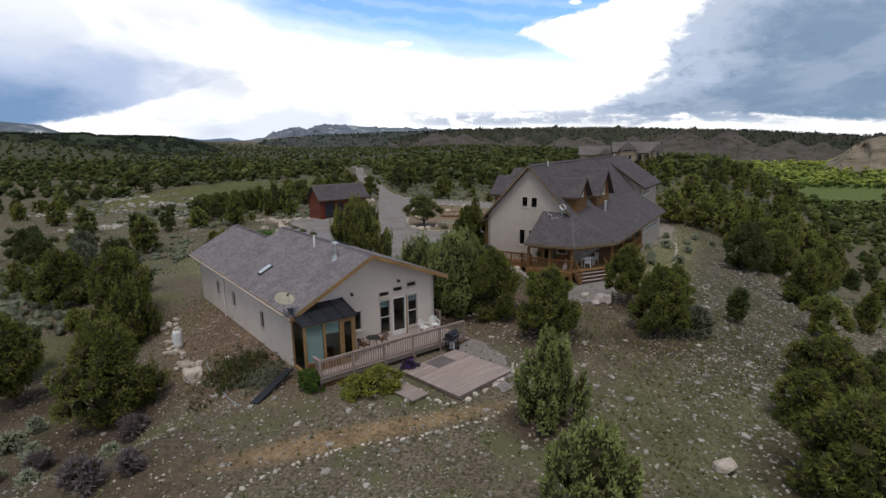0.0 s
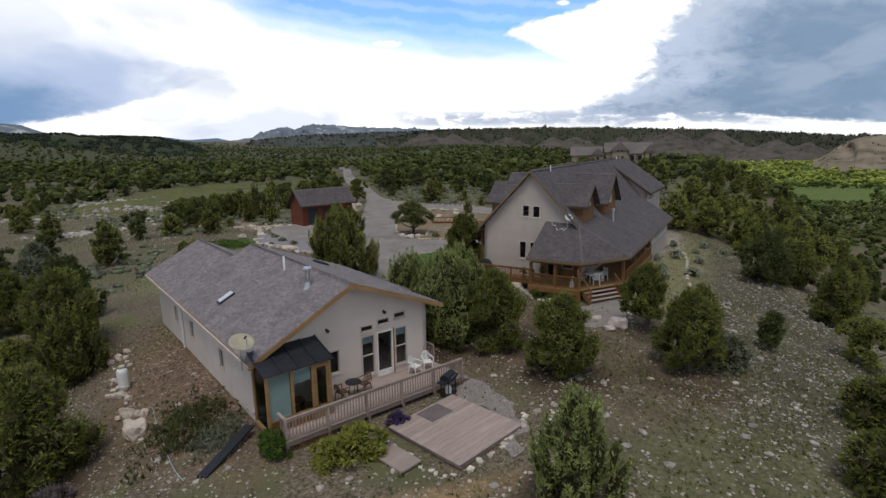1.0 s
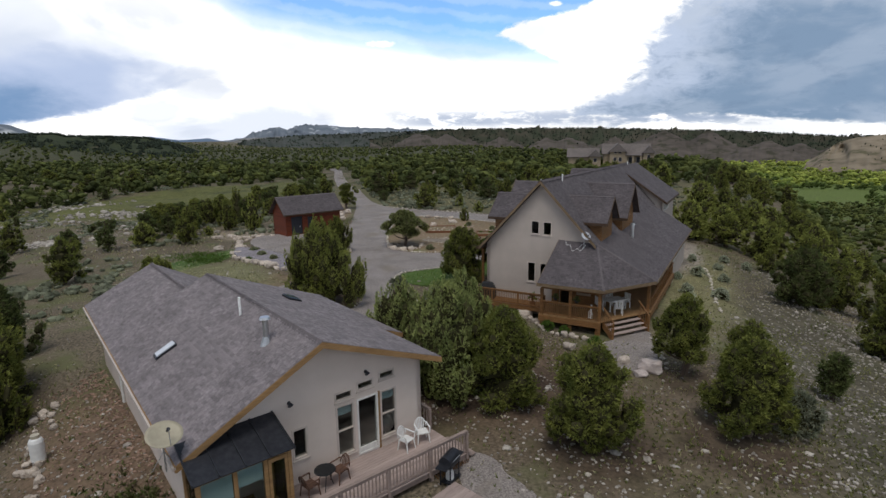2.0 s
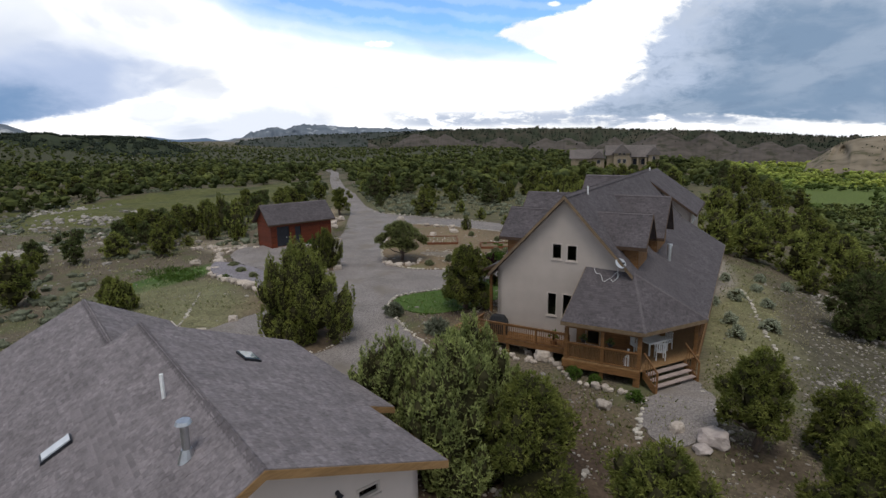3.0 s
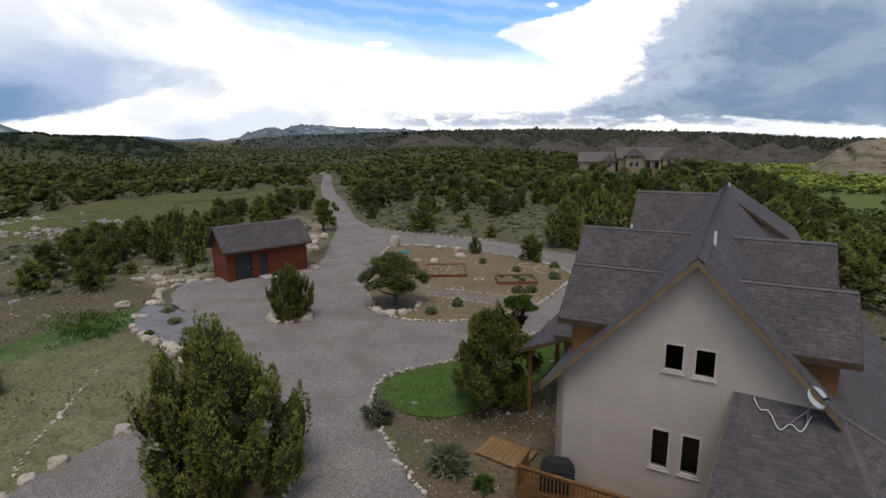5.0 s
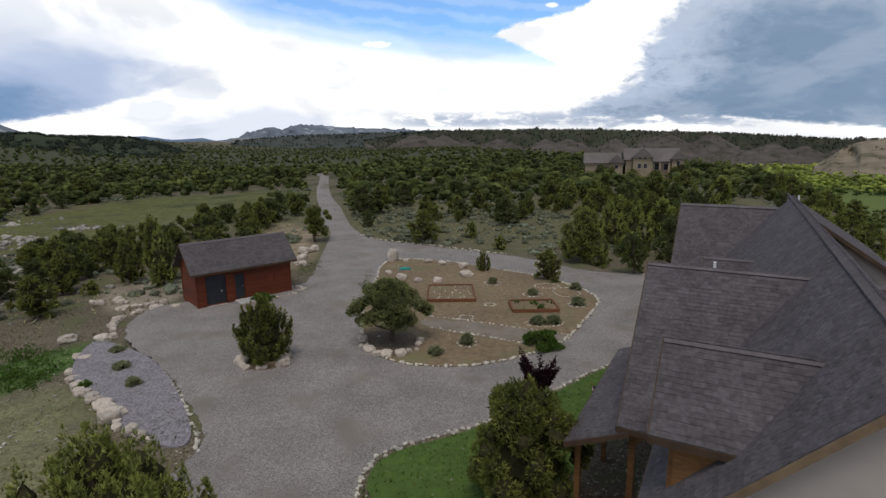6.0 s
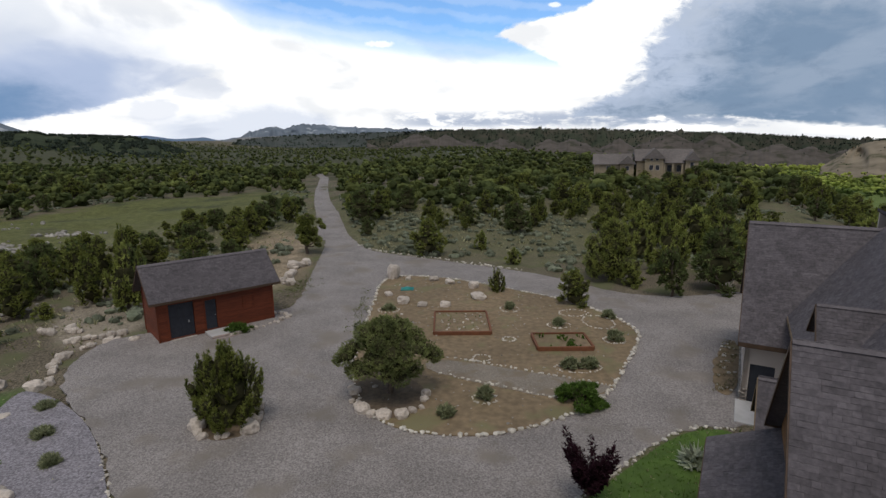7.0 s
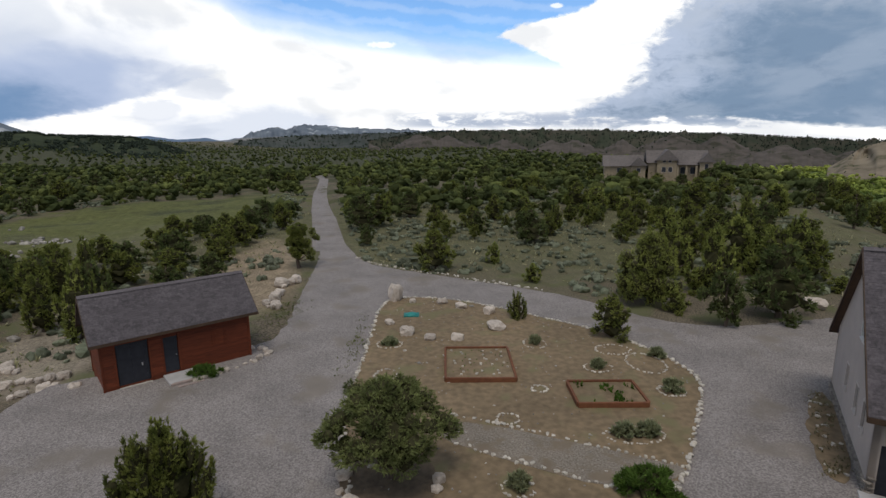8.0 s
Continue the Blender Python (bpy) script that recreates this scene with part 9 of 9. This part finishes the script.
def grill(at, turn, label, covered=False):
    g = thing("barbecue_grill", label, "grill", at, turn)
    if covered:
        bm = boxes((-0.6, 0.6, -0.32, 0.32, 0, 0.75))
        hexa(bm, [(-0.6, -0.32, 0.76), (0.6, -0.32, 0.76), (0.6, 0.32, 0.76), (-0.6, 0.32, 0.76), (-0.35, -0.2, 1.15), (0.35, -0.2, 1.15), (0.35, 0.2, 1.15), (-0.35, 0.2, 1.15)])
        part("cover", bevelled(bm, 0.04), FABRIC, g, "black fabric cover")
        return
    bm = boxes((-0.38, 0.38, -0.25, 0.25, 0.72, 0.9))
    part("firebox", bevelled(bm, 0.02), DARK_METAL, g)
    bm = bmesh.new()
    n = 9
    ends = [[bm.verts.new((s * 0.38, -0.25 * math.cos(math.pi * k / (n - 1)), 0.905 + 0.24 * math.sin(math.pi * k / (n - 1)))) for k in range(n)] for s in (-1, 1)]
    for k in range(n - 1):
        bm.faces.new((ends[0][k], ends[0][k + 1], ends[1][k + 1], ends[1][k]))
    bm.faces.new(ends[0][::-1])
    bm.faces.new(ends[1])
    bmesh.ops.recalc_face_normals(bm, faces=bm.faces[:])
    lid = part("lid", bm, DARK_METAL, g)
    part("handle", rod(bmesh.new(), (-0.25, -0.28, 1.0), (0.25, -0.28, 1.0), 0.015), STEEL, lid)
    for s in (-1, 1):
        part("side_shelf", boxes((0.4 * s - (0.3 if s < 0 else 0), 0.4 * s + (0.3 if s > 0 else 0), -0.22, 0.22, 0.84, 0.87)), DARK_METAL, g)
        for y in (-0.2, 0.2):
            part("leg", boxes((0.34 * s - 0.02, 0.34 * s + 0.02, y - 0.02, y + 0.02, 0.08 if s > 0 else 0, 0.72)), DARK_METAL, g)
        part("wheel", rod(bmesh.new(), (0.36, 0.2 * s - 0.03, 0.08), (0.36, 0.2 * s + 0.03, 0.08), 0.08, None, 12), DARK_METAL, g)
    part("gas_bottle", rod(rod(bmesh.new(), (0, 0, 0.03), (0, 0, 0.4), 0.15, None, 12), (0, 0, 0.4), (0, 0, 0.5), 0.15, 0.06, 12), WHITE, g, "white gas bottle")
    part("bottom_shelf", boxes((-0.34, 0.34, -0.2, 0.2, 0.1, 0.12)), DARK_METAL, g)


grill((0.35, 28.2, 0.04), 60, "black gas grill on the gravel beside the platform")
p = h2(0.3, -0.62, 0.92)
grill(p[:], H2_TURN + 15, "grill under a black cover on the side deck", True)

BLIND_BEIGE = material("beige_steel", (0.5, 0.45, 0.35), (0.42, 0.38, 0.3), 4, 0.5)
pt = thing("propane_tank", "white upright propane cylinder among stones", "gas tank", (-17.1, 31.9, height(-17.1, 31.9)))
tank = bmesh.new()
outline = [(0.02, 0.03), (0.14, 0.05), (0.23, 0.12), (0.28, 0.24), (0.28, 1.05), (0.23, 1.17), (0.15, 1.24)]
for (r0, z0), (r1, z1) in zip(outline, outline[1:]):
    rod(tank, (0, 0, z0), (0, 0, z1), r0, r1, 20)
part("cylinder", tank, WHITE, pt)
part("valve_collar", rod(bmesh.new(), (0, 0, 1.2), (0, 0, 1.36), 0.17, 0.17, 14), BLIND_BEIGE, pt, "beige valve collar")
part("foot_ring", rod(bmesh.new(), (0, 0, -0.03), (0, 0, 0.05), 0.25, None, 16), STEEL, pt)
hose = [(-14.2, 29.2), (-13.5, 28.1), (-11.8, 25.6), (-10.4, 23.5), (-9.5, 22.4)]
gh = thing("garden_hose", "pale blue-grey garden hose on the bank", "hose", (0, 0, 0))
bm = bmesh.new()
for a, b in zip(smooth_loop(hose, 2, False), smooth_loop(hose, 2, False)[1:]):
    rod(bm, (a[0], a[1], height(*a) + 0.04), (b[0], b[1], height(*b) + 0.04), 0.022, None, 6)
part("hose", bm, material("hose_rubber", (0.35, 0.4, 0.45), (0.28, 0.33, 0.38), 3, 0.5), gh)
p = h1(-0.12, 0.05, 0.0)
mt = thing("meter_box", "white electric meter box on the wall corner", "meter box", p[:], H1_TURN)
part("case", bevelled(boxes((-0.16, 0.0, -0.12, 0.12, 0.35, 0.95)), 0.02), WHITE, mt)
part("dial", rod(bmesh.new(), (-0.16, 0, 0.78), (-0.22, 0, 0.78), 0.08, None, 12), STEEL, mt)
rp = thing("dark_ramp", "dark board ramp lying beside the wall", "ramp", (-8.45, 23.9, height(-8.45, 23.9)), 74)
part("bed", hexa(bmesh.new(), [(-1.5, -0.2, 0.0), (1.5, -0.2, 0.4), (1.5, 0.2, 0.4), (-1.5, 0.2, 0.0), (-1.5, -0.2, 0.08), (1.5, -0.2, 0.48), (1.5, 0.2, 0.48), (-1.5, 0.2, 0.08)]), DARK_METAL, rp)
# boardwalk from the bed to the side deck
bw = thing("boardwalk", "short weathered plank walk to the side deck", "boardwalk", (2.8, 51.9, 0.02), -38)
for k in range(9):
    part("plank", boxes((-1.1 + k * 0.245, -1.1 + k * 0.245 + 0.23, -0.75, 0.75, 0.05, 0.1)), DECK_BROWN, bw)
part("bearer", boxes((-1.1, 1.1, -0.5, -0.4, 0, 0.05), (-1.1, 1.1, 0.4, 0.5, 0, 0.05)), DECK_BROWN, bw)


# earth bed with brush along the garage gable
foot = [h2(-2.2, 25.2, 0), h2(-3.3, 25.4, 0), h2(-3.6, 28.0, 0), h2(-3.5, 31.5, 0), h2(-2.9, 34.0, 0), h2(-2.2, 34.4, 0)]
flat_patch("wall_bed", [(p.x, p.y) for p in foot], 0.05, SOIL, "brown earth bed along the garage wall", "garden bed", rounds=1, ragged=0.2)
rb = random.Random(44)
bed = [h2(rb.uniform(-3.3, -2.4), rb.uniform(25.6, 34), 0) for _ in range(60)]
plants("bed_brush", "dry low brush along the garage wall", BED_BRUSH, [(p.x, p.y, rb.uniform(0.5, 1.0)) for p in bed], 61, 4, 0.18, 6, 0.14)
small_stones("bed_stones", "pale stones along the garage wall", EDGING, [(p.x, p.y, rb.uniform(0.06, 0.14), 0.08) for p in bed[::2]], 31)


# ---- porch things ----
def porch_table():
    p = h2(9.1, 0.6, 0.92)
    t = thing("porch_table", "white wooden porch table", "table", p[:], H2_TURN + 56)
    for k in range(6):
        part("slat", boxes((-0.75, 0.75, -0.42 + k * 0.142, -0.42 + k * 0.142 + 0.13, 0.7, 0.74)), WHITE, t)
    part("apron", boxes((-0.65, 0.65, -0.36, -0.32, 0.6, 0.7), (-0.65, 0.65, 0.32, 0.36, 0.6, 0.7)), WHITE, t)
    for x in (-0.6, 0.6):
        for y in (-0.33, 0.33):
            part("leg", boxes((x - 0.035, x + 0.035, y - 0.035, y + 0.035, 0, 0.7)), WHITE, t)


def slat_chair(u, v, turn):
    p = h2(u, v, 0.92)
    c = thing("porch_chair", "white slatted wooden porch chair", "chair", p[:], H2_TURN + turn, "white porch chairs")
    for k in range(4):
        part("seat_slat", boxes((-0.24, 0.24, -0.23 + k * 0.115, -0.23 + k * 0.115 + 0.1, 0.42, 0.45)), WHITE, c)
    for k in range(5):
        part("back_slat", boxes((-0.24 + k * 0.1, -0.24 + k * 0.1 + 0.07, 0.22, 0.245, 0.45, 0.95)), WHITE, c)
    part("back_rail", boxes((-0.26, 0.26, 0.215, 0.25, 0.92, 1.0)), WHITE, c)
    for x in (-0.23, 0.23):
        for y in (-0.2, 0.22):
            part("leg", boxes((x - 0.025, x + 0.025, y - 0.025, y + 0.025, 0, 0.42)), WHITE, c)
        part("armrest", boxes((x - 0.04, x + 0.04, -0.22, 0.22, 0.62, 0.65), (x - 0.02, x + 0.02, -0.21, -0.17, 0.42, 0.62)), WHITE, c)


porch_table()
for u, v, t in ((8.6, 1.5, 10), (9.7, 1.4, -30), (8.3, 0.0, 130), (9.6, -0.3, 200)):
    slat_chair(u, v, t)
p = h2(8.2, -2.05, 0.92)
gz = thing("garden_ornament", "white bird-shaped porch ornament", "ornament", p[:], H2_TURN)
bm = rod(rod(rod(bmesh.new(), (0, 0, 0), (0, 0.02, 0.38), 0.15, 0.17, 10), (0, 0.02, 0.38), (0.04, 0.02, 0.62), 0.17, 0.06, 10), (0.04, 0.02, 0.62), (0.07, 0, 0.95), 0.06, 0.05, 8)
part("body", bm, WHITE, gz)
p = h2(4.0, -1.1, 0.92)
pot = thing("potted_plant", "dark green plant in a pot on the rail side", "plant pot", p[:])
part("pot", rod(bmesh.new(), (0, 0, 0), (0, 0, 0.3), 0.13, 0.18, 12), BED_WOOD, pot)
me, _ = crown_mesh("foliage", SHRUB_GREEN, 5, 0.7, 0.25, 260, 0.12, "round", 0.2, 6, 0.6, 3)
ob = new("foliage", me)
ob.parent = pot
ob.location = (0, 0, 0.2)
for u, v in ((6.0, -2.35), (7.4, -2.35)):
    p = h2(u, v, 0.0)
    hb = thing("hanging_basket", "dark hanging basket under the porch eave", "hanging basket", (p.x, p.y, 1.95))
    part("basket", rod(bmesh.new(), (0, 0, 0), (0, 0, 0.18), 0.1, 0.17, 12), DARK_METAL, hb)
    part("wire", rod(bmesh.new(), (0, 0, 0.18), (0, 0, 0.75), 0.008), DARK_METAL, hb)
    me, _ = crown_mesh("foliage", JUNIPER_DARK, 6, 0.3, 0.22, 160, 0.1, "round", 0.0, 6, 0.5, 3)
    ob = new("foliage", me)
    ob.parent = hb
    ob.location = (0, 0, 0.12)


def flag():
    p = h2(-3.06, 9.9, 1.9)
    f = thing("flag", "striped red and white flag with blue corner on a staff", "flag", p[:], H2_TURN + 180)
    part("staff", rod(bmesh.new(), (0, 0, 0), (0.55, 0, 1.5), 0.018), TRIM, f)
    red, blue_ = material("flag_red", (0.35, 0.03, 0.04), None, 4, 0.8), material("flag_blue", (0.02, 0.03, 0.12), None, 4, 0.8)
    for k in range(13):
        mat = red if k % 2 == 0 else WHITE
        bm = bmesh.new()
        rows = []
        for i in range(9):
            s = i / 8
            y0 = k * 0.052
            x = 0.5 - 0.34 * (0.1 + y0)
            rows.append([bm.verts.new((0.5 - y * 0.36 - s * 0.1 + 0.02 * math.sin(s * 9 + y * 4), 0.03 * math.sin(s * 7 + y * 6), 1.36 - y - s * 0.72)) for y in (y0, y0 + 0.052)])
        for a, b in zip(rows, rows[1:]):
            bm.faces.new((a[0], a[1], b[1], b[0]))
        part("stripe", bm, mat, f)
    bm = boxes((0.3, 0.505, -0.045, -0.04, 0.98, 1.3))
    part("canton", bm, blue_, f)


flag()
